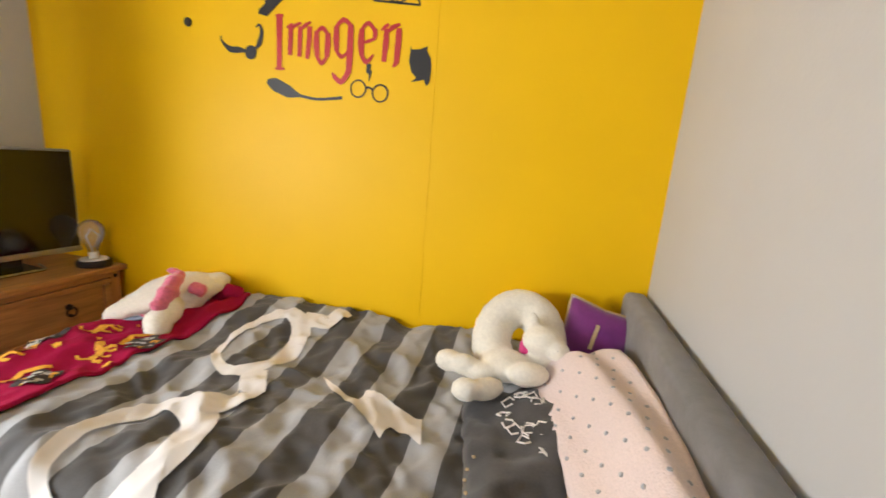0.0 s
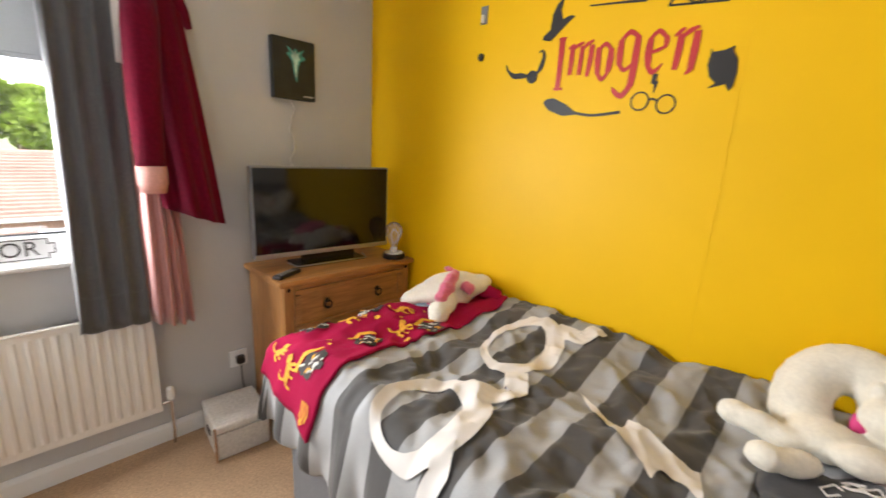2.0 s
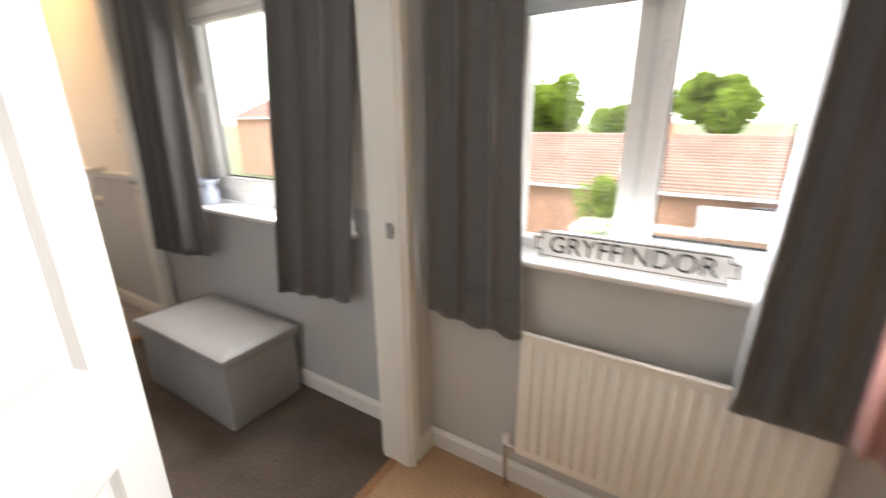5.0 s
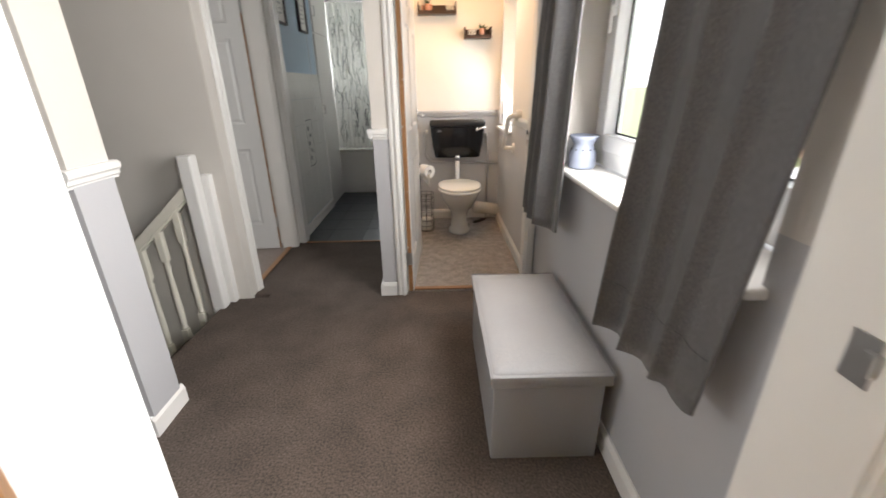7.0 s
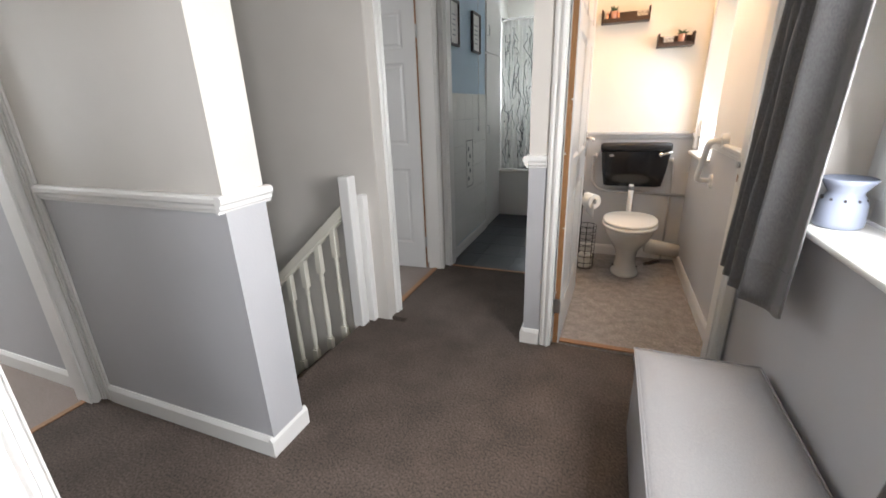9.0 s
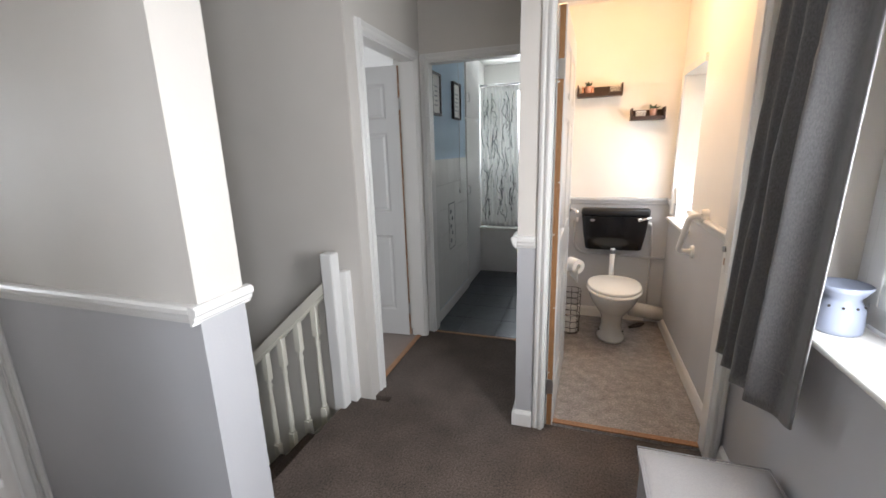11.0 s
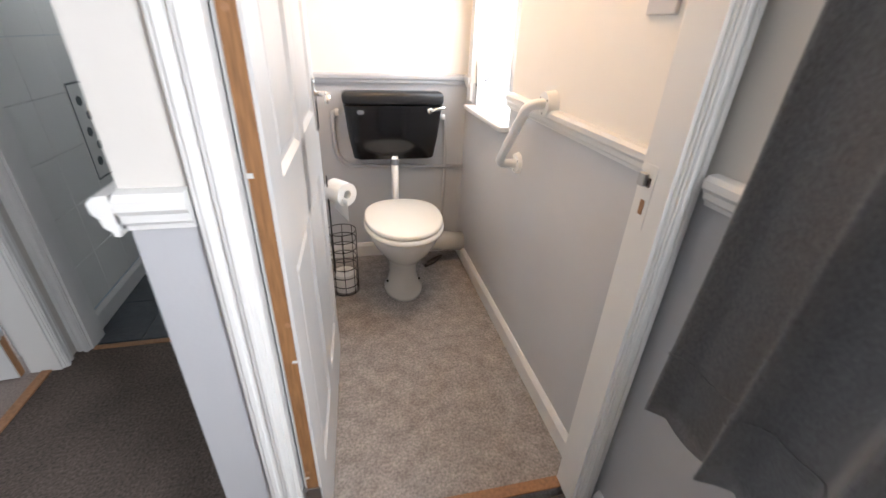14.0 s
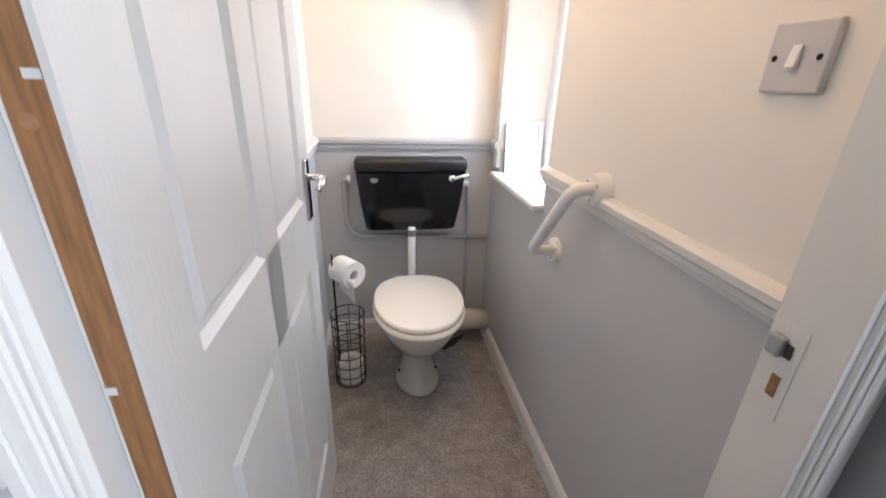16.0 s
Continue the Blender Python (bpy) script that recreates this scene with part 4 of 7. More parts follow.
for z0, z1 in DZ:
    y0, y1 = CY0 + 0.048, CY1 - 0.048
    bm = bmesh.new()
    # framed front with a sunk field
    for r in ((y0, y1, z0, z0 + 0.032), (y0, y1, z1 - 0.024, z1), (y0, y0 + 0.028, z0 + 0.032, z1 - 0.024), (y1 - 0.028, y1, z0 + 0.032, z1 - 0.024)):
        box(bm, CX1 - 0.018, CX1 + 0.006, r[0], r[1], r[2] + 0.002, r[3] - 0.002, 0.003)
    dr = part("drawer", bm, M["pine"], ch)
    part("field", boxes((CX1 - 0.018, CX1 - 0.006, y0 + 0.02, y1 - 0.02, z0 + 0.025, z1 - 0.02)), M["pine"], dr)
    for y in (y0 + 0.16, y1 - 0.16):
        zc = (z0 + z1) / 2 + 0.006
        b2 = bmesh.new()
        cyl(b2, (CX1 - 0.006, y, zc + 0.014), (CX1 + 0.004, y, zc + 0.014), 0.013, 0.010, 14)
        tube(b2, [(CX1 + 0.008, y + 0.018 * math.cos(t), zc - 0.004 + 0.018 * math.sin(t)) for t in [2 * math.pi * q / 18 for q in range(18)]], 0.0035, 8, True)
        cyl(b2, (CX1 - 0.006, y, zc - 0.02), (CX1 + 0.003, y, zc - 0.02), 0.006, n=10)
        part("ring_pull", b2, M["iron"], dr, "dark iron ring pull", True)
under(ch)

# television
tv = thing("television", "flat black television, switched off, standing on the pine chest", "television", at=(0.22, 2.75, CT))
turn = Matrix.Translation((0.215, 2.752, 0)) @ Matrix.Rotation(radians(-5.0), 4, "Z")


def turned(ob, m):
    ob.data.transform(m)
    return ob


turned(part("case", box(bmesh.new(), -0.045, 0.0, -0.362, 0.340, 0.845, 1.268, 0.008), M["grey_plastic"], tv), turn)
turned(part("screen", box(bmesh.new(), -0.004, 0.003, -0.354, 0.332, 0.868, 1.260, 0.002), M["screen"], tv, "glossy black screen"), turn)
turned(part("lower_rim", box(bmesh.new(), -0.004, 0.006, -0.360, 0.338, 0.846, 0.866, 0.003), M["steel"], tv, "silver lower rim"), turn)
turned(part("neck", box(bmesh.new(), -0.035, -0.005, -0.14, 0.14, CT + 0.006, 0.85, 0.004), M["black"], tv), turn)
turned(part("stand", box(bmesh.new(), -0.10, 0.045, -0.185, 0.185, CT, CT + 0.010, 0.004), M["black"], tv), turn)
turned(part("stand_edge", tube(bmesh.new(), bend([(-0.03, -0.20, CT + 0.012), (0.046, -0.187, CT + 0.008), (0.046, 0.187, CT + 0.008), (-0.03, 0.20, CT + 0.012)], 0.02), 0.004, 8), M["steel"], tv, smooth=True), turn)
under(tv)

bm = box(bmesh.new(), -0.022, 0.022, -0.075, 0.075, CT, CT + 0.018, 0.007, 3)
rc = thing("remote_control", "black television remote lying on the chest", "remote control", at=(0.33, 2.47, CT))
rot = Matrix.Translation((0.325, 2.475, 0)) @ Matrix.Rotation(radians(28), 4, "Z")
turned(part("body", bm, M["black_matt"], rc), rot)
for i in range(6):
    for j in range(3):
        turned(part("button", box(bmesh.new(), -0.014 + j * 0.011, -0.007 + j * 0.011, -0.055 + i * 0.017, -0.046 + i * 0.017, CT + 0.018, CT + 0.020), M["grey_plastic"], rc), rot)
under(rc)

# bulb-shaped lamp
bl = thing("bulb_lamp", "clear bulb-shaped table lamp on a round black base, unlit", "lamp", at=(0.34, 3.065, CT))
part("base", lathe(bmesh.new(), ((0.060, CT), (0.062, CT + 0.006), (0.060, CT + 0.022), (0.054, CT + 0.026)), 0.335, 3.070, 32), M["black_matt"], bl, angle=40)
part("disc", lathe(bmesh.new(), ((0.050, CT + 0.026), (0.050, CT + 0.030)), 0.335, 3.070, 28), M["white_plastic"], bl)
g = part("globe", lathe(bmesh.new(), ((0.013, CT + 0.030), (0.016, CT + 0.062), (0.026, CT + 0.090), (0.041, CT + 0.120), (0.046, CT + 0.145), (0.040, CT + 0.172), (0.022, CT + 0.190), (0.004, CT + 0.195)), 0.335, 3.070, 28), M["hazy_glass"], bl, "clear acrylic bulb", True)
bm = bmesh.new()
tube(bm, [(0.335, 3.070, CT + 0.03), (0.335, 3.066, CT + 0.08), (0.335, 3.052, CT + 0.13), (0.335, 3.070, CT + 0.155), (0.335, 3.088, CT + 0.13), (0.335, 3.074, CT + 0.08)], 0.0022, 6)
part("filament", bm, M["white_plastic"], bl, "", True)
part("collar", lathe(bmesh.new(), ((0.017, CT + 0.030), (0.018, CT + 0.036), (0.017, CT + 0.058)), 0.335, 3.070, 20), M["white_plastic"], bl)
under(bl)

# dark canvas light box on the wall
cv = thing("wall_canvas", "dark canvas with a pale teal glow on the wall", "canvas picture", at=(0.02, 2.68, 1.70))
part("frame", box(bmesh.new(), 0.0, 0.034, 2.578, 2.790, 1.578, 1.848, 0.003), M["canvas"], cv)
stag = [(-0.012, 0.02), (-0.02, 0.06), (-0.045, 0.09), (-0.03, 0.10), (-0.045, 0.125), (-0.015, 0.105), (0.0, 0.12), (0.012, 0.10), (0.045, 0.118), (0.03, 0.095), (0.05, 0.075), (0.022, 0.06), (0.01, 0.02), (0.005, -0.03), (-0.003, -0.03)]
wall_x = Matrix(((0, 0, 1, 0), (1, 0, 0, 0), (0, 1, 0, 0), (0, 0, 0, 1)))
part("glow_print", prism(bmesh.new(), stag, 0.0008, Matrix.Translation((0.034, 2.69, 1.69)) @ wall_x), M["teal"], cv, "teal printed glow")
part("glow_core", prism(bmesh.new(), [(x * 0.5, y * 0.8 + 0.012) for x, y in stag], 0.0008, Matrix.Translation((0.0348, 2.69, 1.69)) @ wall_x), M["mint"], cv, "pale mint printed core")
part("caption_bar", boxes((0.034, 0.0348, 2.725, 2.775, 1.592, 1.600)), M["light_print"], cv)
part("lead", tube(bmesh.new(), [(0.010, 2.672 + 0.012 * math.sin(z * 38) + 0.004 * math.sin(z * 91), z) for z in [1.58 - k * 0.016 for k in range(26)]], 0.0022, 6), M["white_plastic"], cv, "thin white lead", True)
under(cv)

# garments on a wall hook
def garment(name, label, category, rows, material, extra=None):
    root = thing(name, label, category, at=(0.03, rows[0][0][1], rows[-1][0][2]))
    part("cloth", cloth_sheet(bmesh.new(), rows, 0.010), material, root, smooth=True)
    if extra:
        extra(root)
    return under(root)


def hanging(y0, y1, z_top, z_bot, x0, folds, amp, seed, lean=0.0, bulge=0.05, hem=0.0):
    rows = []
    for i in range(25):
        v = i / 24
        r = []
        for j in range(folds * 8 + 1):
            u = j / (folds * 8)
            a, b = y0[0] + (y0[1] - y0[0]) * v ** 0.8, y1[0] + (y1[1] - y1[0]) * v ** 0.8
            y = a + (b - a) * u
            x = x0 + bulge * math.sin(math.pi * u) * (0.5 + 0.7 * v) + amp * v * math.sin(2 * math.pi * folds * u + seed + wob(u * 2, v * 2, seed)) + lean * v
            r.append((max(0.012, x), y, z_top + (z_bot - z_top) * v + hem * (u - 0.5) * v))
        rows.append(r)
    return rows


def robe_parts(root):
    # sleeve with a pale cuff
    sl = tube(bmesh.new(), [(0.105, 2.075, 1.92), (0.155, 2.06, 1.75), (0.180, 2.045, 1.50), (0.185, 2.040, 1.26)], [0.050, 0.058, 0.054, 0.046], 18)
    s = part("sleeve", sl, M["robe"], root, smooth=True)
    part("cuff", tube(bmesh.new(), [(0.185, 2.040, 1.262), (0.188, 2.040, 1.20), (0.188, 2.039, 1.165)], [0.049, 0.048, 0.040], 18), M["cuff"], s, "pale pink ribbed cuff", True)
    bm = tube(bmesh.new(), [(0.05, 2.15, 1.98), (0.06, 2.19, 1.90), (0.045, 2.225, 1.84), (0.04, 2.245, 1.79)], [0.030, 0.034, 0.024, 0.012], 12)
    part("hood_tip", bm, M["robe"], root, "", True)


garment("dressing_gown", "burgundy velour dressing gown with pink cuffs, hung on the wall", "dressing gown", hanging((2.05, 2.07), (2.17, 2.305), 2.10, 1.055, 0.05, 3, 0.018, 0.5, 0.05, 0.07, -0.09), M["robe"], robe_parts)
garment("fleece_garment", "dusty pink fleece garment hung behind the dressing gown", "dressing gown", hanging((2.02, 1.985), (2.10, 2.160), 2.05, 0.605, 0.035, 4, 0.024, 2.2, 0.03, 0.05, -0.04), M["robe_pink"],
        lambda root: part("pale_trim", tube(bmesh.new(), [(0.085, 2.03, 2.05), (0.092, 2.02, 1.80), (0.088, 2.00, 1.62)], [0.022, 0.028, 0.012], 12), M["white_print"], root, "cream fleece trim", True))
hk = thing("wall_hook", "steel double hook screwed to the wall", "hook", at=(0.0, 2.12, 2.10))
part("plate", boxes((0.0, 0.006, 2.10, 2.14, 2.07, 2.16), bevel=0.002), M["steel"], hk)
part("prong", tube(bmesh.new(), bend([(0.006, 2.12, 2.13), (0.06, 2.12, 2.12), (0.07, 2.12, 2.16)], 0.02), 0.005, 8), M["steel"], hk, smooth=True)
under(hk)

# socket, plug, storage box
sk = thing("wall_socket", "white wall socket with a black plug in it", "socket", at=(0.0, 2.35, 0.30))
part("face_plate", box(bmesh.new(), 0.0, 0.010, 2.308, 2.392, 0.262, 0.348, 0.003), M["white_plastic"], sk)
pl = part("plug", box(bmesh.new(), 0.010, 0.042, 2.335, 2.372, 0.283, 0.325, 0.008, 3), M["black_matt"], sk, "black mains plug")
part("lead", tube(bmesh.new(), bend([(0.03, 2.353, 0.285), (0.032, 2.353, 0.20), (0.02, 2.37, 0.10), (0.02, 2.44, 0.03)], 0.03), 0.0032, 7), M["black_matt"], pl, smooth=True)
under(sk)
sb = thing("storage_box", "worn white woven storage box with a hinged lid, on the carpet", "storage box", at=(0.19, 2.25, 0))
place = Matrix.Translation((0.188, 2.262, 0)) @ Matrix.Rotation(radians(-4), 4, "Z")
turned(part("body", box(bmesh.new(), -0.128, 0.128, -0.112, 0.112, 0.0, 0.128, 0.010, 3), M["box_white"], sb), place)
turned(part("lid", box(bmesh.new(), -0.132, 0.132, -0.116, 0.116, 0.130, 0.170, 0.012, 3), M["box_white"], sb), place)
turned(part("handle_slot", boxes((-0.045, 0.015, -0.1145, -0.112, 0.062, 0.092), bevel=0.004), M["print_dark"], sb, "dark handle slot"), place)
turned(part("edge_binding", tube(bmesh.new(), [(0.131, -0.115, 0.0), (0.132, -0.116, 0.168)], 0.005, 8), M["threshold"], sb, "frayed brown corner binding"), place)
under(sb)

# ---- bed ----
bd = thing("bed", "single divan bed with grey velvet headboard against the wall", "bed", at=(1.56, 2.7, 0))
part("base", box(bmesh.new(), 0.735, 2.425, 2.275, 3.130, 0.035, 0.350, 0.018, 3), M["divan"], bd, "charcoal cloth divan base")
part("mattress", box(bmesh.new(), 0.725, 2.424, 2.270, 3.140, 0.352, 0.600, 0.05, 4), M["mattress"], bd, "white mattress", angle=60)
for x, y in ((0.80, 2.33), (0.80, 3.07), (2.33, 2.33), (2.33, 3.07)):
    part("castor", cyl(bmesh.new(), (x - 0.015, y, 0.018), (x + 0.015, y, 0.018), 0.018, n=16), M["white_plastic"], bd, smooth=True)
hb = bmesh.new()
box(hb, 2.428, 2.498, 2.190, 3.148, 0.0, 0.985, 0.022, 4)
part("headboard", hb, M["velvet"], bd, "grey crushed-velvet headboard", angle=60)
under(bd)

XI, YI, RAD = 0.785, 2.315, 0.085


def fold(d, r=RAD):
    if d <= 0:
        return 0.0, 0.0
    th = d / r
    if th < math.pi / 2:
        return r * math.sin(th), r * (1 - math.cos(th))
    return r + 0.012 * math.sin((d - r * math.pi / 2) * 9), r + d - r * math.pi / 2


def bed_top(x, y):
    """The duvet's height over the bed."""
    h = 0.700 + 0.062 * max(0.0, (y - 2.75) / 0.4) ** 1.5
    h += 0.020 * wob(x, y, 0.3, 4.2) + 0.012 * wob(x, y, 4.0, 9) + 0.006 * wob(x + 0.7 * y, y * 0.4, 9.0, 20)
    # ridged creases and puffs
    h += 0.034 * (0.35 - abs(wob(x, y, 11.0, 5.5))) + 0.026 * (0.3 - abs(wob(x + 0.3 * y, y, 17.0, 12))) + 0.010 * (0.3 - abs(wob(x - 0.4 * y, y, 23.0, 24)))
    # creases that run across the bed
    h += 0.012 * math.sin(9 * x + 5 * y + 4 * wob(x, y, 2.0, 3)) * (0.5 + 0.5 * wob(x, y, 7.0, 3))
    return h


def on_duvet(a, b, lift=0.0):
    """Cloth coordinates (metres from the fold lines at the foot and near side) to a place."""
    ox, dx = fold(-a)
    oy, dy = fold(-b)
    x, y = (XI + a if a > 0 else XI - ox), (YI + b if b > 0 else YI - oy)
    d = max(dx, dy)
    z = bed_top(max(x, XI - 0.05), max(y, YI - 0.05)) - d
    if d > RAD:
        f = min(1, (d - RAD) / 0.2)
        w = 0.020 * math.sin((a if dy > dx else b) * 34 + 2 * wob(a, b, 1, 5)) * f
        if dy > dx:
            y -= w + 0.02 * f
        else:
            x -= w + 0.02 * f
    n = Vector((-(ox / RAD), -(oy / RAD), 1 if d < RAD else 0.15))
    return Vector((x, y, z)) + n.normalized() * lift


bm = bmesh.new()
na, nb = 200, 130
A0, A1, B0, B1 = -0.30, 1.625, -0.36, 0.815
rows = [[on_duvet(A0 + (A1 - A0) * i / na, B0 + (B1 - B0) * j / nb) for j in range(nb + 1)] for i in range(na + 1)]
cloth_sheet(bm, rows, 0.022)
dv = part("duvet", bm, M["duvet"], None, "", True)
at = dv.data.attributes.new("cloth", "FLOAT_VECTOR", "POINT")
vals = np.zeros((len(dv.data.vertices), 3), "f")
half = (na + 1) * (nb + 1)
ii, jj = np.meshgrid(np.arange(na + 1), np.arange(nb + 1), indexing="ij")
ab = np.stack([XI + A0 + (A1 - A0) * ii.ravel() / na, YI + B0 + (B1 - B0) * jj.ravel() / nb, 0 * ii.ravel()], 1)
vals[:half] = ab
vals[half:2 * half] = ab
at.data.foreach_set("vector", vals.ravel())
duvet_root = thing("duvet", "grey striped duvet with white spectacles print over the bed", "duvet", at=(1.56, 2.7, 0.6))
dv.name = "cover"
dv.parent = duvet_root


def draped(outline_pairs, name, material, parent, lift=0.006, label="", where=on_duvet):
    """A printed patch: pairs of cloth points, left and right edge, laid onto the cloth."""
    bm = bmesh.new()
    cols = 9
    grid = []
    fine = []
    for (p, q), (r, s) in zip(outline_pairs, outline_pairs[1:]):
        n = max(1, int(max(math.dist(p, r), math.dist(q, s)) / 0.012))
        fine += [((p[0] + (r[0] - p[0]) * k / n, p[1] + (r[1] - p[1]) * k / n), (q[0] + (s[0] - q[0]) * k / n, q[1] + (s[1] - q[1]) * k / n)) for k in range(n)]
    for (ax, ay), (bx, by) in fine + [outline_pairs[-1]]:
        grid.append([bm.verts.new(where(ax + (bx - ax) * k / cols - XI, ay + (by - ay) * k / cols - YI, lift)) for k in range(cols + 1)])
    for i in range(len(grid) - 1):
        for k in range(cols):
            bm.faces.new((grid[i][k], grid[i + 1][k], grid[i + 1][k + 1], grid[i][k + 1]))
    return part(name, bm, material, parent, label, True)


def ring_print(cx, cy, rx, ry, w, tilt):
    out = []
    for k in range(61):
        t = 2 * math.pi * k / 60
        wob_w = w * (0.85 + 0.35 * math.sin(t + 1.0))
        p = []
        for r in (0, wob_w):
            x, y = (rx - r) * math.cos(t), (ry - r) * math.sin(t)
            p.append((cx + x * math.cos(tilt) - y * math.sin(tilt), cy + x * math.sin(tilt) + y * math.cos(tilt)))
        out.append(tuple(p))
    return out


def line_print(points, w):
    out = []
    pts = [Vector((*p, 0)) for p in points]
    dense = []
    for a, b in zip(pts, pts[1:]):
        dense += [a.lerp(b, k / 10) for k in range(10)]
    dense.append(pts[-1])
    for i, p in enumerate(dense):
        d = (dense[min(i + 1, len(dense) - 1)] - dense[max(0, i - 1)]).normalized()
        q = Vector((-d.y, d.x, 0)) * w / 2
        out.append(((p + q).to_2d()[:], (p - q).to_2d()[:]))
    return out


draped(ring_print(1.325, 2.858, 0.132, 0.192, 0.054, 0.15), "lens_print", M["white_print"], duvet_root, label="white printed spectacle ring")
draped(ring_print(1.372, 2.372, 0.150, 0.185, 0.068, 0.15), "lens_print", M["white_print"], duvet_root, label="white printed spectacle ring")
draped(line_print([(1.40, 2.515), (1.455, 2.575), (1.46, 2.625), (1.41, 2.70)], 0.07), "bridge_print", M["white_print"], duvet_root, 0.0085)
draped(line_print([(1.36, 3.02), (1.46, 3.02), (1.49, 3.10)], 0.07), "arm_print", M["white_print"], duvet_root, 0.0075)
draped(line_print([(1.47, 2.33), (1.52, 2.25), (1.50, 2.13), (1.46, 2.05)], 0.05), "arm_print", M["white_print"], duvet_root, 0.0075)
draped([((1.587, 2.765), (1.588, 2.764)), ((1.66, 2.728), (1.66, 2.700)), ((1.74, 2.680), (1.74, 2.642)), ((1.735, 2.746), (1.80, 2.600)), ((1.80, 2.705), (1.853, 2.558)), ((1.855, 2.684), (1.856, 2.618)), ((1.918, 2.681), (1.947, 2.572))],
       "bolt_print", M["white_print"], duvet_root, label="white printed lightning bolt")
under(duvet_root)


# crimson fleece over the foot of the bed
def on_fleece(a, b, lift=0.0):
    p = on_duvet(a, b, 0.016 + lift)
    return p + Vector((0, 0, 0.010 * wob(a, b, 3.0, 7)))


fl = thing("fleece_blanket", "crimson fleece blanket with gold crests over the bed's foot", "blanket", at=(0.95, 2.6, 0.7))
rows = []
for i in range(41):
    u = i / 40
    r = []
    for j in range(61):
        v = j / 60
        # a slanting strip: wider toward the near side
        a = (-0.155 + 0.03 * math.sin(v * 6)) * (1 - u) + u * (0.255 + 0.03 * v + 0.015 * math.sin(v * 9))
        r.append(on_fleece(a, -0.185 - 0.055 * u + v * (0.975 + 0.055 * u)))
    rows.append(r)
part("cloth", cloth_sheet(bmesh.new(), rows, 0.010), M["fleece_red"], fl, smooth=True)


def blot(cx, cy, size, seed, n=26):
    pts = []
    for k in range(n + 1):
        t = 2 * math.pi * k / n
        r = size * (0.55 + 0.45 * abs(math.sin(2.5 * t + seed)) * (0.7 + 0.3 * math.sin(7 * t + seed)))
        pts.append(((cx + r * math.cos(t), cy + r * math.sin(t)), (cx, cy)))
    return pts


rnd = random.Random(5)


def beast(x, y, s, t):
    """A rearing beast in print: body, legs, tail and mane as short strokes."""
    c, q = math.cos(t), math.sin(t)
    strokes = (((-0.5, -0.1), (0.0, 0.05), (0.5, 0.25), 0.42), ((0.3, 0.3), (0.5, 0.5), (0.75, 0.42), 0.40), ((-0.4, -0.1), (-0.55, -0.4), (-0.4, -0.7), 0.20), ((-0.1, 0.0), (0.0, -0.4), (0.2, -0.65), 0.18),
               ((0.4, 0.1), (0.75, -0.05), (0.9, -0.3), 0.18), ((0.35, 0.05), (0.5, -0.3), (0.75, -0.5), 0.16), ((-0.5, 0.0), (-0.85, 0.3), (-0.7, 0.7), 0.16))
    for k, st in enumerate(strokes):
        pts = [(x + s * (p[0] * c - p[1] * q), y + s * (p[0] * q + p[1] * c)) for p in st[:3]]
        draped(line_print(pts, s * st[3]), "lion_print", M["gold"], fl, 0.004 + 0.0004 * k, "", on_fleece)


def crest(x, y, s, t, seed):
    """A shield in dark print with a gold ribbon over it and pale and coloured strokes."""
    rr = random.Random(seed)
    c, q = math.cos(t), math.sin(t)

    def at(u, v):
        return (x + s * (u * c - v * q), y + s * (u * q + v * c))

    draped(blot(x, y, s * 0.95, seed), "crest_print", M["print_dark"], fl, 0.004, "dark printed crest", on_fleece)
    draped(line_print([at(0.55, -0.8), at(0.95, 0.0), at(0.55, 0.8)], s * 0.24), "crest_ribbon", M["gold"], fl, 0.005, "", on_fleece)
    for k in range(13):
        u, v = rr.uniform(-0.6, 0.45), rr.uniform(-0.6, 0.6)
        d = rr.uniform(0.12, 0.3)
        draped(line_print([at(u, v), at(u + d * 0.4, v + d * 0.5), at(u + d * rr.uniform(-0.6, 1), v + d)], s * 0.11), "crest_stroke", M[("print_silver", "gold", "print_silver", "light_print")[k % 4]], fl, 0.0052 + 0.0002 * k, "", on_fleece)


for k, (x, y, s, t) in enumerate(((0.869, 2.20, 0.050, 1.2), (0.81, 2.50, 0.055, 1.4), (0.829, 2.72, 0.055, 1.3), (0.965, 2.606, 0.048, 1.6), (0.78, 2.235, 0.040, 0.5), (0.94, 2.86, 0.045, 1.2))):
    beast(x, y, s, t)
for k, (x, y) in enumerate(((0.955, 2.262), (0.968, 2.454), (1.02, 2.705), (0.76, 2.38), (0.755, 2.62))):
    crest(x, y, 0.062, 3.0, 20 + k)
for k in range(4):
    draped(line_print([(0.985 + 0.012 * k, 2.12), (0.990 + 0.012 * k, 2.145), (0.984 + 0.012 * k, 2.17)], 0.006), "print_stroke", M["gold"], fl, 0.0045, "", on_fleece)
for k, (x, y) in enumerate(((0.886, 2.356), (0.864, 2.572), (1.00, 2.11), (1.03, 2.579), (0.92, 2.34), (0.90, 2.66), (0.88, 2.80))):
    draped(blot(x, y, 0.014 if k < 4 else 0.008, k), "star_print", M["gold"], fl, 0.0045, "", on_fleece)
part("rolled_corner", tube(bmesh.new(), [(0.90, 3.06, 0.755), (0.965, 3.085, 0.768), (1.02, 3.10, 0.760), (1.05, 3.085, 0.745)], [0.028, 0.038, 0.034, 0.018], 14), M["fleece_red"], fl, "", True)
under(fl)


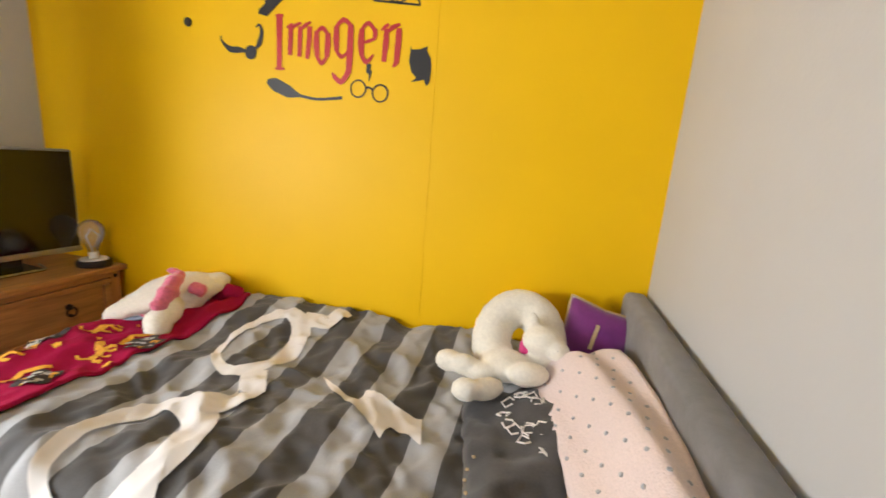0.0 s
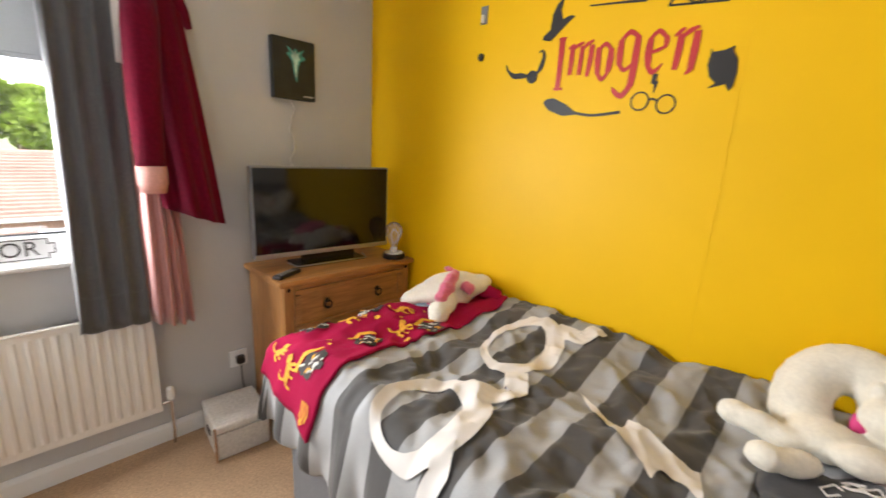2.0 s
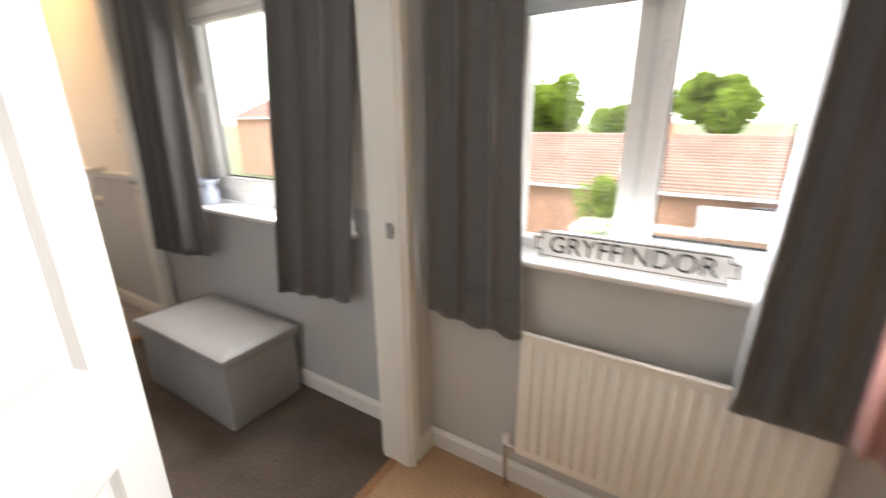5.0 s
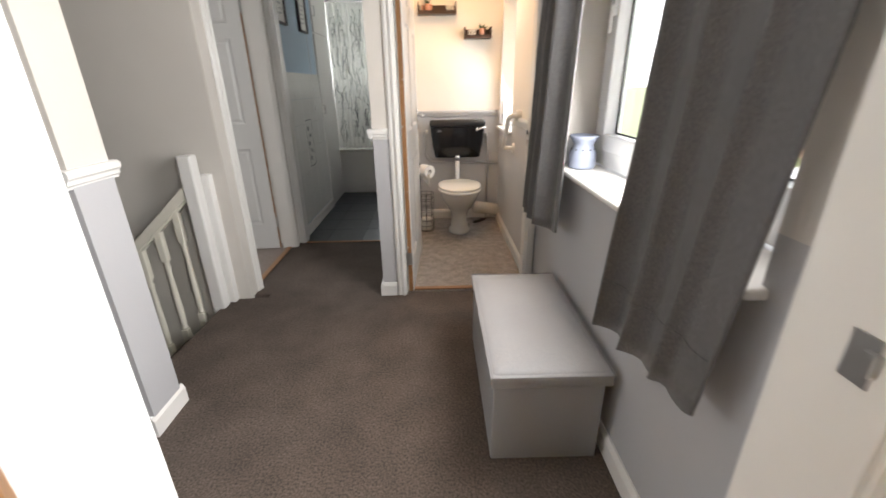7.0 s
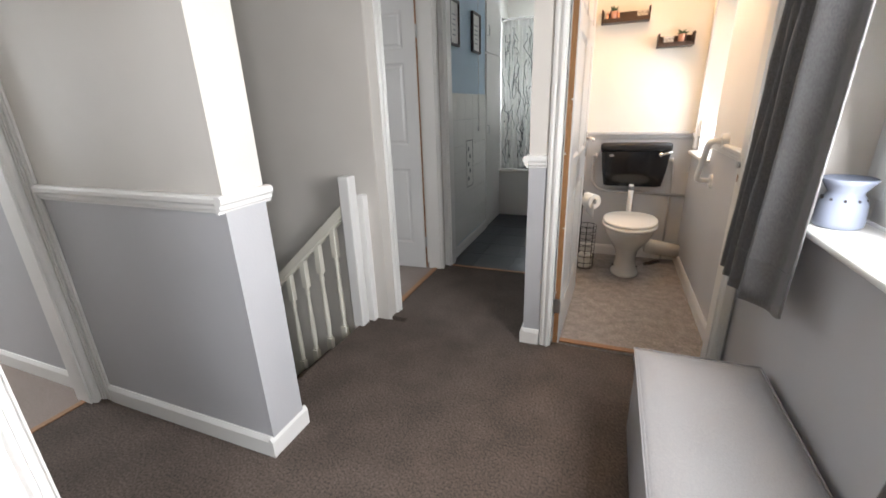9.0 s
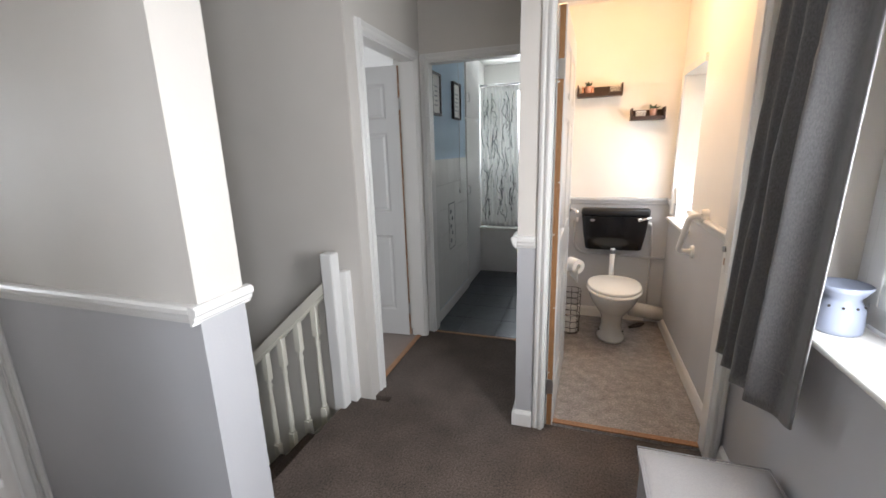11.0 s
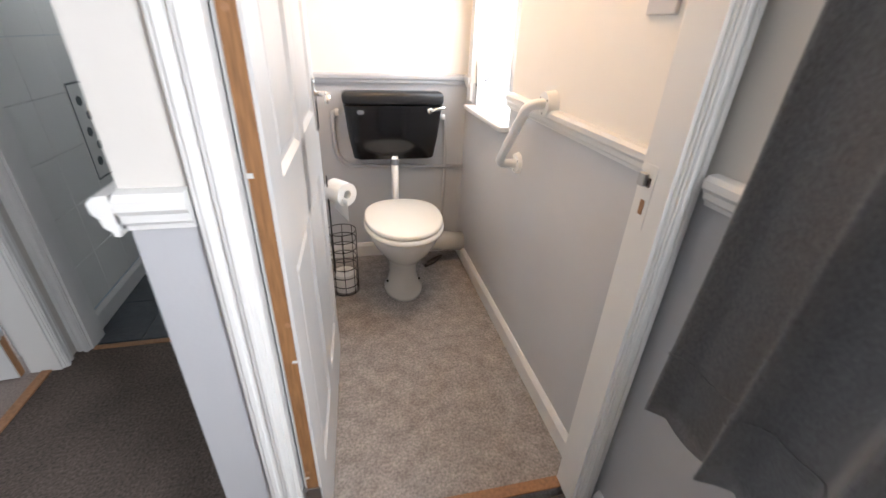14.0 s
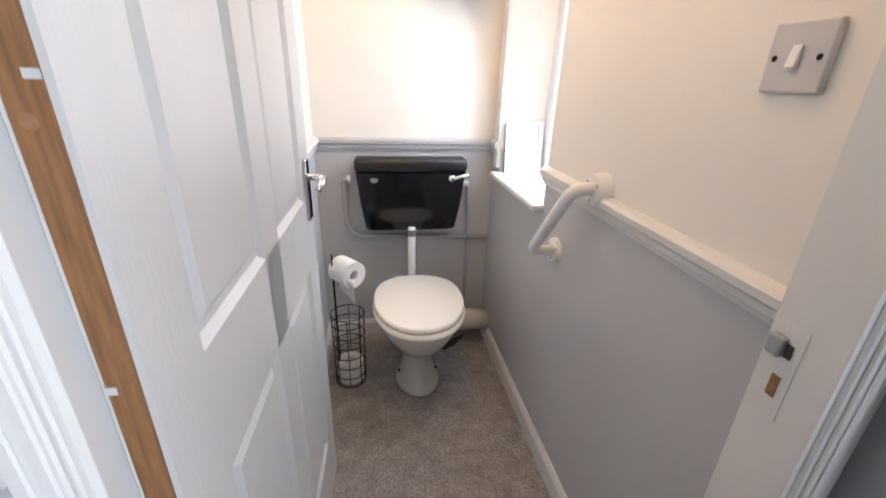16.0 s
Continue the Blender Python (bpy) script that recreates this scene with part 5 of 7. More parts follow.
# ---- soft toys and cushions (one mesh each) ----
def blob(name, label, category, balls, materials, voxel=0.007, fuzz=0.0016, shift=(0, 0, 0)):
    """A stuffed shape: overlapping balls (centre, radii, material, turn) melted into one mesh."""
    me_parts = {}
    for c, r, mi, *tr in [(tuple(Vector(b[0]) + Vector(shift)), *b[1:]) for b in balls]:
        me_parts.setdefault(mi, []).append((c, r, tr[0] if tr else None))
    bm_all = bmesh.new()
    for mi, bs in me_parts.items():
        bm = bmesh.new()
        for c, r, tr in bs:
            ball(bm, c, r, 20, Euler([radians(q) for q in tr]).to_matrix() if tr else None)
        tmp = bpy.data.meshes.new("tmp")
        bm.to_mesh(tmp)
        bm.free()
        ob = bpy.data.objects.new("tmp", tmp)
        scene.collection.objects.link(ob)
        md = ob.modifiers.new("melt", "REMESH")
        md.mode, md.voxel_size, md.use_smooth_shade = "VOXEL", voxel, True
        sm = ob.modifiers.new("soft", "SMOOTH")
        sm.iterations, sm.factor = 6, 0.6
        bpy.context.view_layer.update()
        res = bpy.data.meshes.new_from_object(ob.evaluated_get(bpy.context.evaluated_depsgraph_get()))
        bpy.data.objects.remove(ob)
        b3 = bmesh.new()
        b3.from_mesh(res)
        for v in b3.verts:
            v.co += Vector((wob(v.co.x, v.co.y, v.co.z * 60, 60), wob(v.co.y, v.co.z, v.co.x * 60, 60), wob(v.co.z, v.co.x, v.co.y * 60, 60))) * fuzz
        for f in b3.faces:
            f.material_index = mi
        res2 = bpy.data.meshes.new("tmp2")
        b3.to_mesh(res2)
        b3.free()
        bm_all.from_mesh(res2)
    ob = part(name, bm_all, materials, None, "", True)
    return tagged(ob, label, category)


def arc_balls(cx, cy, cz, rx, rz, t0, t1, r, mi, n=14, dy=0.0):
    out = []
    for k in range(n):
        t = t0 + (t1 - t0) * k / (n - 1)
        out.append(((cx + rx * math.cos(t), cy + dy * math.sin(t), cz + rz * math.sin(t)), (r, r * 0.9, r), mi))
    return out


bt = 0.735
toy = arc_balls(2.125, 2.985, 0.825, 0.082, 0.078, radians(-60), radians(235), 0.062, 0, 18, 0.07)
toy += [((2.10, 2.885, 0.785), (0.075, 0.060, 0.045), 0), ((2.035, 2.840, 0.775), (0.055, 0.031, 0.030), 0), ((1.985, 2.845, 0.785), (0.050, 0.031, 0.030), 0), ((1.938, 2.858, 0.782), (0.040, 0.033, 0.032), 0),
        ((2.060, 2.760, 0.772), (0.055, 0.031, 0.030), 0, (0, 0, 35)), ((2.015, 2.725, 0.780), (0.040, 0.031, 0.030), 0), ((2.165, 2.825, 0.800), (0.060, 0.034, 0.034), 0, (0, 0, 20)),
        ((2.195, 2.925, 0.860), (0.060, 0.050, 0.044), 0), ((2.235, 2.900, 0.850), (0.036, 0.034, 0.030), 0), ((2.150, 2.925, 0.830), (0.022, 0.020, 0.034), 1), ((2.238, 2.868, 0.862), (0.007, 0.005, 0.006), 2), ((2.16, 2.95, 0.905), (0.02, 0.014, 0.03), 0)]
blob("plush_neck_pillow", "cream plush neck pillow with pink ribbon on the duvet", "soft toy", toy, [M["plush"], M["magenta"], M["black"]])

uni = [((0.852, 2.970, 0.775), (0.185, 0.100, 0.050), 0, (0, -7, 60)), ((0.845, 2.985, 0.800), (0.130, 0.075, 0.048), 0, (0, -7, 60)), ((0.775, 2.835, 0.745), (0.055, 0.050, 0.030), 0, (0, 0, 60)), ((0.755, 2.803, 0.735), (0.028, 0.022, 0.018), 0),
       ((0.925, 3.095, 0.805), (0.055, 0.045, 0.035), 0, (0, 0, 60)), ((0.942, 3.122, 0.812), (0.022, 0.020, 0.016), 0), ((0.795, 3.075, 0.790), (0.060, 0.040, 0.035), 0), ((0.925, 2.960, 0.765), (0.050, 0.070, 0.040), 0),
       ((0.952, 2.850, 0.770), (0.046, 0.060, 0.046), 0, (25, 0, 20)), ((0.974, 2.790, 0.738), (0.040, 0.044, 0.036), 0), ((0.945, 2.862, 0.830), (0.032, 0.052, 0.024), 1, (-30, 0, 25)), ((0.922, 2.912, 0.858), (0.028, 0.048, 0.022), 1, (-20, 0, 35)), ((0.960, 2.812, 0.800), (0.026, 0.040, 0.020), 1, (-30, 0, 15)),
       ((0.968, 2.948, 0.826), (0.020, 0.036, 0.022), 1, (0, 0, 20)), ((0.922, 2.800, 0.762), (0.034, 0.008, 0.007), 1, (0, 15, 35)), ((1.003, 2.815, 0.762), (0.005, 0.006, 0.006), 2), ((0.918, 2.838, 0.780), (0.005, 0.006, 0.006), 2), ((0.86, 2.935, 0.738), (0.150, 0.070, 0.014), 3, (0, -5, 60)), ((0.80, 3.02, 0.848), (0.03, 0.02, 0.012), 1),
       ((0.934, 2.886, 0.846), (0.026, 0.040, 0.022), 1, (-25, 0, 30)), ((0.953, 2.836, 0.816), (0.026, 0.036, 0.022), 1, (-30, 0, 20)), ((0.905, 2.945, 0.866), (0.022, 0.034, 0.018), 1, (-10, 0, 40)),
       ((0.985, 2.962, 0.812), (0.016, 0.026, 0.026), 1, (0, 20, 20)), ((0.966, 2.800, 0.756), (0.044, 0.048, 0.040), 0), ((0.890, 2.975, 0.790), (0.150, 0.085, 0.040), 0, (0, -5, 60))]
blob("plush_unicorn_pillow", "cream plush unicorn pillow with a pink mane, lying on the fleece", "soft toy", uni, [M["plush"], M["pink_fur"], M["black"], M["ceramic_blue"]])


def cushion(name, label, w, h, d, place, material, category="cushion"):
    n = 22
    bm = bmesh.new()
    vs = {}
    for s in (1, -1):
        for i in range(n + 1):
            for j in range(n + 1):
                u, v = 2 * i / n - 1, 2 * j / n - 1
                puff = max(0.0, (1 - u * u) * (1 - v * v)) ** 0.45
                pin = 1 - 0.10 * (1 - abs(u * v)) * max(abs(u), abs(v)) ** 3
                rim = i in (0, n) or j in (0, n)
                key = (i, j, 0 if rim else s)
                if key not in vs:
                    vs[key] = bm.verts.new(place @ Vector((u * w / 2 * pin, v * h / 2 * pin, s * d / 2 * puff + 0.004 * wob(u * 3, v * 3, s * 4.0))))
        for i in range(n):
            for j in range(n):
                q = [vs[(a, b, 0 if a in (0, n) or b in (0, n) else s)] for a, b in ((i, j), (i + 1, j), (i + 1, j + 1), (i, j + 1))]
                bm.faces.new(q if s > 0 else q[::-1])
    root = thing(name, label, category, at=place.translation)
    part("cover", bm, material, root, smooth=True)
    edge = []
    for i in range(n):
        edge.append((2 * i / n - 1, -1))
    for i in range(n):
        edge.append((1, 2 * i / n - 1))
    for i in range(n):
        edge.append((1 - 2 * i / n, 1))
    for i in range(n):
        edge.append((-1, 1 - 2 * i / n))
    pts = []
    for u, v in edge:
        pin = 1 - 0.10 * (1 - abs(u * v))
        pts.append(place @ Vector((u * w / 2 * pin, v * h / 2 * pin, 0)))
    part("piping", tube(bmesh.new(), pts, 0.004, 6, True), M["pale_gold"], root, "pale gold piping", True)
    return root


cp = Matrix.Translation((2.350, 3.025, 0.850)) @ Matrix.Rotation(radians(-8), 4, "Z") @ Matrix.Rotation(radians(12), 4, "Y") @ Matrix.Rotation(radians(68), 4, "X")
cu = cushion("cushion", "purple velvet cushion with a gold letter, propped at the headboard", 0.215, 0.205, 0.085, cp, M["purple"])
lettering("I", 0.11, cp @ Matrix.Translation((-0.01, 0.0, 0.044)), M["pale_gold"], "letter", cu, "pale gold embroidered letter", 0.001)
under(cu)


# pyjamas and spotted blanket
def on_bed(x, y, lift):
    return Vector((x, y, bed_top(x, y) + lift))


pj = thing("pyjama_top", "charcoal pyjama top with a white printed pattern, folded on the bed", "pyjamas", at=(2.17, 2.6, 0.72))
rows = []
for i in range(31):
    u = i / 30
    r = []
    for j in range(21):
        v = j / 20
        x = 2.045 + 0.33 * v + 0.030 * math.sin(u * 5) * (1 - v)
        y = 2.25 + u * (0.55 + 0.06 * v)
        edge = min(1.0, min(u, 1 - u) * 9, min(v, 1 - v) * 7)
        r.append(on_bed(x, y, 0.004 + 0.034 * max(0.0, edge) ** 0.5 + 0.010 * wob(x, y, 6.0, 11)))
    rows.append(r)
part("cloth", cloth_sheet(bmesh.new(), rows, 0.010), M["charcoal"], pj, smooth=True)
for k in range(16):
    cx, cy = 2.115 + 0.115 * rnd.random(), 2.62 + 0.16 * rnd.random()
    a = rnd.random() * 6.28
    pts = [on_bed(cx + r * math.cos(a + t) * 1.0, cy + r * math.sin(a + t), 0.050) for t, r in ((0, 0.006), (1.1, 0.020), (2.2, 0.026), (3.0, 0.020), (4.0, 0.008))]
    part("motif", tube(bmesh.new(), pts, 0.0024, 5), M["white_print"], pj)
star = [(0.016 * (1 if k % 2 == 0 else 0.42) * math.cos(k * math.pi / 5), 0.016 * (1 if k % 2 == 0 else 0.42) * math.sin(k * math.pi / 5)) for k in range(10)]
part("motif", prism(bmesh.new(), star, 0.002, Matrix.Translation(on_bed(2.215, 2.575, 0.049))), M["white_print"], pj)
for k in range(12):
    part("button", ball(bmesh.new(), on_bed(2.075 + 0.01 * math.sin(k), 2.30 + k * 0.040, 0.042), (0.004, 0.004, 0.003), 8), M["pale_gold"], pj, smooth=True)
under(pj)


def on_spot(u, v, lift=0.0):
    """The spotted blanket: u along it from the bed's near side, v across."""
    y = 2.17 + 0.75 * u
    xl, xr = 2.275 - 0.035 * u - 0.095 * u ** 3, 2.424 - 0.060 * u ** 6
    x = xl + (xr - xl) * v
    z = 0.735 + (0.215 - 0.065 * u) * math.sin(math.pi * (0.04 + 0.52 * v))  + 0.014 * math.sin(v * 11 + 3 * u) + 0.010 * wob(x, y, 8.0, 8)
    z -= 0.05 * max(0, 0.12 - u) / 0.12 + 0.03 * max(0, u - 0.93) / 0.07
    return Vector((x, y, z + lift))


spb = thing("spotted_blanket", "pale pink fleece blanket with grey dots, heaped beside the headboard", "blanket", at=(2.3, 2.5, 0.72))
rows = [[on_spot(i / 40, j / 24) for j in range(25)] for i in range(41)]
part("cloth", cloth_sheet(bmesh.new(), rows, -0.014), mat("pale_pink_fleece", (0.74, 0.60, 0.56), 0.9, grain=0.08, grain_scale=250, bump=0.6, bump_scale=200, sheen=0.4), spb, smooth=True)
for i in range(13):
    for j in range(5):
        u, v = (i + 0.5) / 13.2, (j + 0.3 + 0.5 * (i % 2)) / 5.6
        p = on_spot(u, v, 0.0)
        n = (on_spot(u + 0.01, v) - p).cross(on_spot(u, v + 0.01) - p).normalized()
        if n.z < 0:
            n = -n
        b2 = bmesh.new()
        cyl(b2, p, p + n * 0.0025, 0.0042, n=8)
        part("dot", b2, M["light_print"], spb)
under(spb)

# ---- wall stickers on the yellow wall ----
WY = Y1 - 0.0015
face = Matrix(((1, 0, 0, 0), (0, 0, -1, WY), (0, 1, 0, 0), (0, 0, 0, 1)))


def sticker(name, label, outline, material=None, at=(0, 0), scale=1.0):
    ob = part(name, prism(bmesh.new(), [(at[0] + x * scale, at[1] + y * scale) for x, y in outline], 0.0012, face), material or M["black_matt"])
    return tagged(ob, label, "wall sticker", "stickers on the yellow wall")


def brush(points, widths):
    """An outline round a line of changing width."""
    pts = [Vector((*p, 0)) for p in points]
    dense, wd = [], []
    for i in range(len(pts) - 1):
        p0, p1, p2, p3 = pts[max(0, i - 1)], pts[i], pts[i + 1], pts[min(len(pts) - 1, i + 2)]
        for k in range(8):
            t = k / 8
            dense.append(0.5 * ((2 * p1) + (p2 - p0) * t + (2 * p0 - 5 * p1 + 4 * p2 - p3) * t * t + (3 * p1 - p0 - 3 * p2 + p3) * t ** 3))
            wd.append(widths[i] + (widths[i + 1] - widths[i]) * t)
    dense.append(pts[-1])
    wd.append(widths[-1])
    left, right = [], []
    for i, p in enumerate(dense):
        d = (dense[min(i + 1, len(dense) - 1)] - dense[max(0, i - 1)]).normalized()
        q = Vector((-d.y, d.x, 0)) * wd[i] / 2
        left.append((p + q).to_2d()[:])
        right.append((p - q).to_2d()[:])
    return left + right[::-1]


def name_strokes():
    """The name in tall, pointed letters: tapered strokes, letter by letter, in letter units (x, y, width)."""
    return [
        # I with serifs
        ((20, 225, 32), (19, 110, 26), (17, 2, 24)), ((2, 222, 12), (20, 226, 14), (40, 228, 8)), ((-4, 0, 8), (18, 2, 14), (44, 4, 8)),
        # m
        ((76, 188, 22), (74, 130, 24), (71, 66, 20)), ((122, 192, 20), (120, 130, 22), (117, 66, 18)), ((168, 196, 22), (164, 130, 24), (156, 60, 16)),
        ((56, 180, 6), (72, 190, 14), (86, 198, 8)), ((78, 176, 8), (100, 194, 14), (126, 206, 8)), ((122, 178, 8), (146, 198, 16), (172, 214, 8)),
        # o
        ((200, 182, 22), (200, 130, 28), (204, 76, 22)), ((254, 178, 22), (254, 130, 28), (250, 80, 22)), ((196, 168, 10), (228, 196, 18), (258, 166, 14)), ((200, 82, 14), (226, 50, 18), (254, 86, 10)),
        # g
        ((294, 210, 22), (293, 160, 28), (296, 110, 22)), ((360, 222, 24), (358, 120, 30), (354, 26, 26)), ((288, 202, 10), (326, 238, 20), (366, 214, 14)), ((294, 112, 14), (320, 88, 16), (352, 118, 8)),
        ((356, 34, 24), (322, -16, 22), (290, 0, 18), (278, 18, 4)),
        # e
        ((410, 210, 22), (408, 160, 30), (412, 106, 22)), ((406, 206, 12), (438, 236, 18), (470, 208, 14)), ((468, 216, 20), (470, 194, 20), (466, 172, 12)), ((416, 156, 8), (444, 166, 14), (472, 180, 8)), ((408, 112, 16), (434, 80, 20), (466, 114, 4)),
        # n
        ((520, 222, 22), (518, 160, 26), (512, 90, 20)), ((574, 230, 24), (572, 160, 28), (568, 92, 22)), ((496, 214, 6), (514, 230, 16), (530, 242, 8)), ((520, 204, 8), (546, 230, 18), (578, 246, 10)), ((570, 98, 20), (562, 84, 16), (552, 74, 4))]


nm = thing("name_sticker", "red gothic-style name sticker on the yellow wall", "wall sticker", "stickers on the yellow wall", at=(1.39, WY, 1.7))
first = 0
for count in (3, 6, 4, 5, 5, 5):
    bm = bmesh.new()
    for k, stroke in enumerate(name_strokes()[first:first + count]):
        pts = [(1.164 + x * 0.000800, 1.616 + y * 0.000770 - x * 0.000075) for x, y, w in stroke]
        prism(bm, brush(pts, [w * 0.00080 for x, y, w in stroke]), 0.0010 + 0.0002 * k, face)
    part("letter", bm, M["red_print"], nm)
    first += count
under(nm)
structure("trim_wall_seam", boxes((1.752, 1.756, Y1 - 0.0012, Y1, 0.1, TOP)), M["yellow"], "faint upright seam under the yellow paint")
sticker("owl_sticker", "black owl silhouette sticker on the yellow wall", [(-0.038, 0.060), (-0.030, 0.048), (0.0, 0.050), (0.026, 0.060), (0.024, 0.044), (0.040, 0.020), (0.044, -0.020), (0.040, -0.058), (0.030, -0.072), (0.018, -0.050), (0.0, -0.055), (-0.030, -0.060), (-0.010, -0.046), (-0.030, -0.025), (-0.040, 0.010), (-0.036, 0.045)], at=(1.700, 1.642), scale=0.92)
sticker("broom_sticker", "black broom sticker on the yellow wall", brush([(1.128, 1.572), (1.160, 1.562), (1.215, 1.540), (1.262, 1.528), (1.330, 1.519), (1.425, 1.527)], [0.012, 0.046, 0.042, 0.010, 0.009, 0.010]))
sticker("wand_sticker", "thin black wand sticker on the yellow wall", brush([(1.272, 1.880), (1.36, 1.872), (1.463, 1.862)], [0.004, 0.006, 0.010]))
for cx in (1.485, 1.566):
    ring = [(cx + 0.030 * math.cos(2 * math.pi * k / 28), 1.560 - 0.15 * (cx - 1.48) + 0.030 * math.sin(2 * math.pi * k / 28)) for k in range(28)]
    bm = bmesh.new()
    inner = [(cx + (x - cx) * 0.84, (1.560 - 0.15 * (cx - 1.48)) + (y - (1.560 - 0.15 * (cx - 1.48))) * 0.84) for x, y in ring]
    a = [bm.verts.new(face @ Vector((x, y, 0.0012))) for x, y in ring]
    b = [bm.verts.new(face @ Vector((x, y, 0.0012))) for x, y in inner]
    for k in range(28):
        bm.faces.new((a[k], a[(k + 1) % 28], b[(k + 1) % 28], b[k]))
    tagged(part("spectacle_sticker", bm, M["black_matt"]), "round black spectacle ring sticker on the yellow wall", "wall sticker", "stickers on the yellow wall")
sticker("spectacle_bridge_sticker", "black spectacle bridge sticker on the yellow wall", brush([(1.513, 1.562), (1.525, 1.565), (1.538, 1.558)], [0.006, 0.006, 0.006]))
sticker("bolt_sticker", "small black lightning bolt sticker on the yellow wall", [(-0.008, 0.030), (0.008, 0.026), (0.004, 0.008), (0.012, 0.004), (0.002, -0.030), (0.0, -0.004), (-0.010, 0.0)], at=(1.522, 1.612))
sticker("hat_sticker", "black pointed hat sticker on the yellow wall", [(-0.055, -0.050), (-0.02, -0.058), (0.045, -0.005), (0.070, 0.012), (0.050, 0.018), (0.022, 0.010), (0.012, 0.040), (0.020, 0.080), (-0.004, 0.066), (-0.022, 0.030), (-0.026, -0.018), (-0.052, -0.038)], at=(1.150, 1.845), scale=1.0)
sticker("winged_ball_sticker", "black winged ball sticker on the yellow wall", [(0.024 * math.cos(2 * math.pi * k / 20), 0.024 * math.sin(2 * math.pi * k / 20)) for k in range(20)], at=(1.062, 1.668))
sticker("wing_sticker", "black wing sticker on the yellow wall", brush([(1.045, 1.672), (1.01, 1.676), (0.975, 1.678), (0.945, 1.700), (0.935, 1.722)], [0.006, 0.022, 0.020, 0.008, 0.004]))
sticker("wing_sticker", "black wing sticker on the yellow wall", brush([(1.082, 1.680), (1.098, 1.700), (1.108, 1.735), (1.100, 1.758), (1.085, 1.752)], [0.006, 0.020, 0.014, 0.008, 0.004]))
tri = [(1.530, 1.833), (1.690, 1.818), (1.622, 1.985)]
for k in range(3):
    a, b = tri[k], tri[(k + 1) % 3]
    sticker("triangle_sticker", "thin black triangle line sticker on the yellow wall", brush([a, ((a[0] + b[0]) / 2, (a[1] + b[1]) / 2), b], [0.006, 0.006, 0.006]))
sticker("triangle_line_sticker", "thin black upright line sticker on the yellow wall", brush([(1.612, 1.826), (1.617, 1.90), (1.622, 1.98)], [0.005, 0.005, 0.005]))
ringp = [(1.615 + 0.045 * math.cos(2 * math.pi * k / 24), 1.872 + 0.045 * math.sin(2 * math.pi * k / 24)) for k in range(25)]
sticker("triangle_ring_sticker", "thin black ring sticker on the yellow wall", brush(ringp, [0.005] * 25))
tagged(part("wall_dot", lathe(bmesh.new(), ((0.016, 0.0), (0.015, 0.006), (0.010, 0.010)), 0, 0, 18), M["black_matt"], None, "", True), "small round black knob on the yellow wall", "hook").matrix_world = Matrix.Translation((0.795, Y1, 1.768)) @ Matrix.Rotation(radians(90), 4, "X")
ws = thing("wall_hook", "small clear plastic hook stuck to the yellow wall", "hook", at=(0.80, Y1, 1.93))
part("plate", boxes((0.783, 0.817, Y1 - 0.006, Y1, 1.895, 1.965), bevel=0.002), M["grey_plastic"], ws)
part("tongue", boxes((0.795, 0.805, Y1 - 0.018, Y1 - 0.006, 1.90, 1.93), bevel=0.002), M["white_plastic"], ws)
under(ws)

# ---- landing things ----
ot = thing("ottoman", "grey faux-leather storage ottoman under the landing window", "ottoman", at=(0.22, -0.32, 0))
OX0, OX1, OY0, OY1 = 0.035, 0.418, -0.700, 0.058
part("body", box(bmesh.new(), OX0 + 0.010, OX1 - 0.004, OY0 + 0.010, OY1 - 0.010, 0.0, 0.320, 0.007, 3), M["leather"], ot, angle=50)
bm = bmesh.new()
n = 26
rows = []
for i in range(n + 1):
    u = i / n
    r = []
    for j in range(n + 1):
        v = j / n
        e = min(min(u, 1 - u) * 10, min(v, 1 - v) * 6, 1.0)
        x, y = OX0 - 0.006 + (OX1 - OX0 + 0.010) * v, OY0 - 0.004 + (OY1 - OY0 + 0.008) * u
        r.append((x, y, 0.356 + 0.020 * max(0, e) ** 0.5 - 0.006 * math.sin(math.pi * u) * math.sin(math.pi * v) + 0.0015 * wob(x, y, 1.0, 12)))
    rows.append(r)
cloth_sheet(bm, rows, -0.012)
lid = part("lid", bm, M["leather"], ot, "padded grey lid", True)
part("lid_side", box(bmesh.new(), OX0 - 0.008, OX1 + 0.004, OY0 - 0.005, OY1 + 0.005, 0.318, 0.362, 0.008, 3), M["leather"], ot, angle=50)
part("seam", tube(bmesh.new(), [(OX0 - 0.008, OY0 - 0.006, 0.362), (OX1 + 0.005, OY0 - 0.006, 0.362), (OX1 + 0.005, OY1 + 0.006, 0.362), (OX0 - 0.008, OY1 + 0.006, 0.362)], 0.0028, 6, True), M["leather"], ot)
under(ot)

wb = thing("wax_burner", "lavender glazed wax burner with small holes on the sill", "wax burner", at=(-0.045, -0.665, 0.885))
part("body", lathe(bmesh.new(), ((0.050, 0.885), (0.056, 0.890), (0.057, 0.900), (0.054, 0.955), (0.042, 0.978), (0.040, 0.986), (0.052, 1.004), (0.062, 1.020), (0.058, 1.024), (0.048, 1.008), (0.010, 1.002)), -0.045, -0.665, 36), M["ceramic_blue"], wb, smooth=True)
for k in range(10):
    t = 2 * math.pi * k / 10
    part("vent_hole", ball(bmesh.new(), (-0.045 + 0.0488 * math.cos(t), -0.665 + 0.0488 * math.sin(t), 0.966), (0.004, 0.004, 0.004), 8), M["black_matt"], wb)
under(wb)

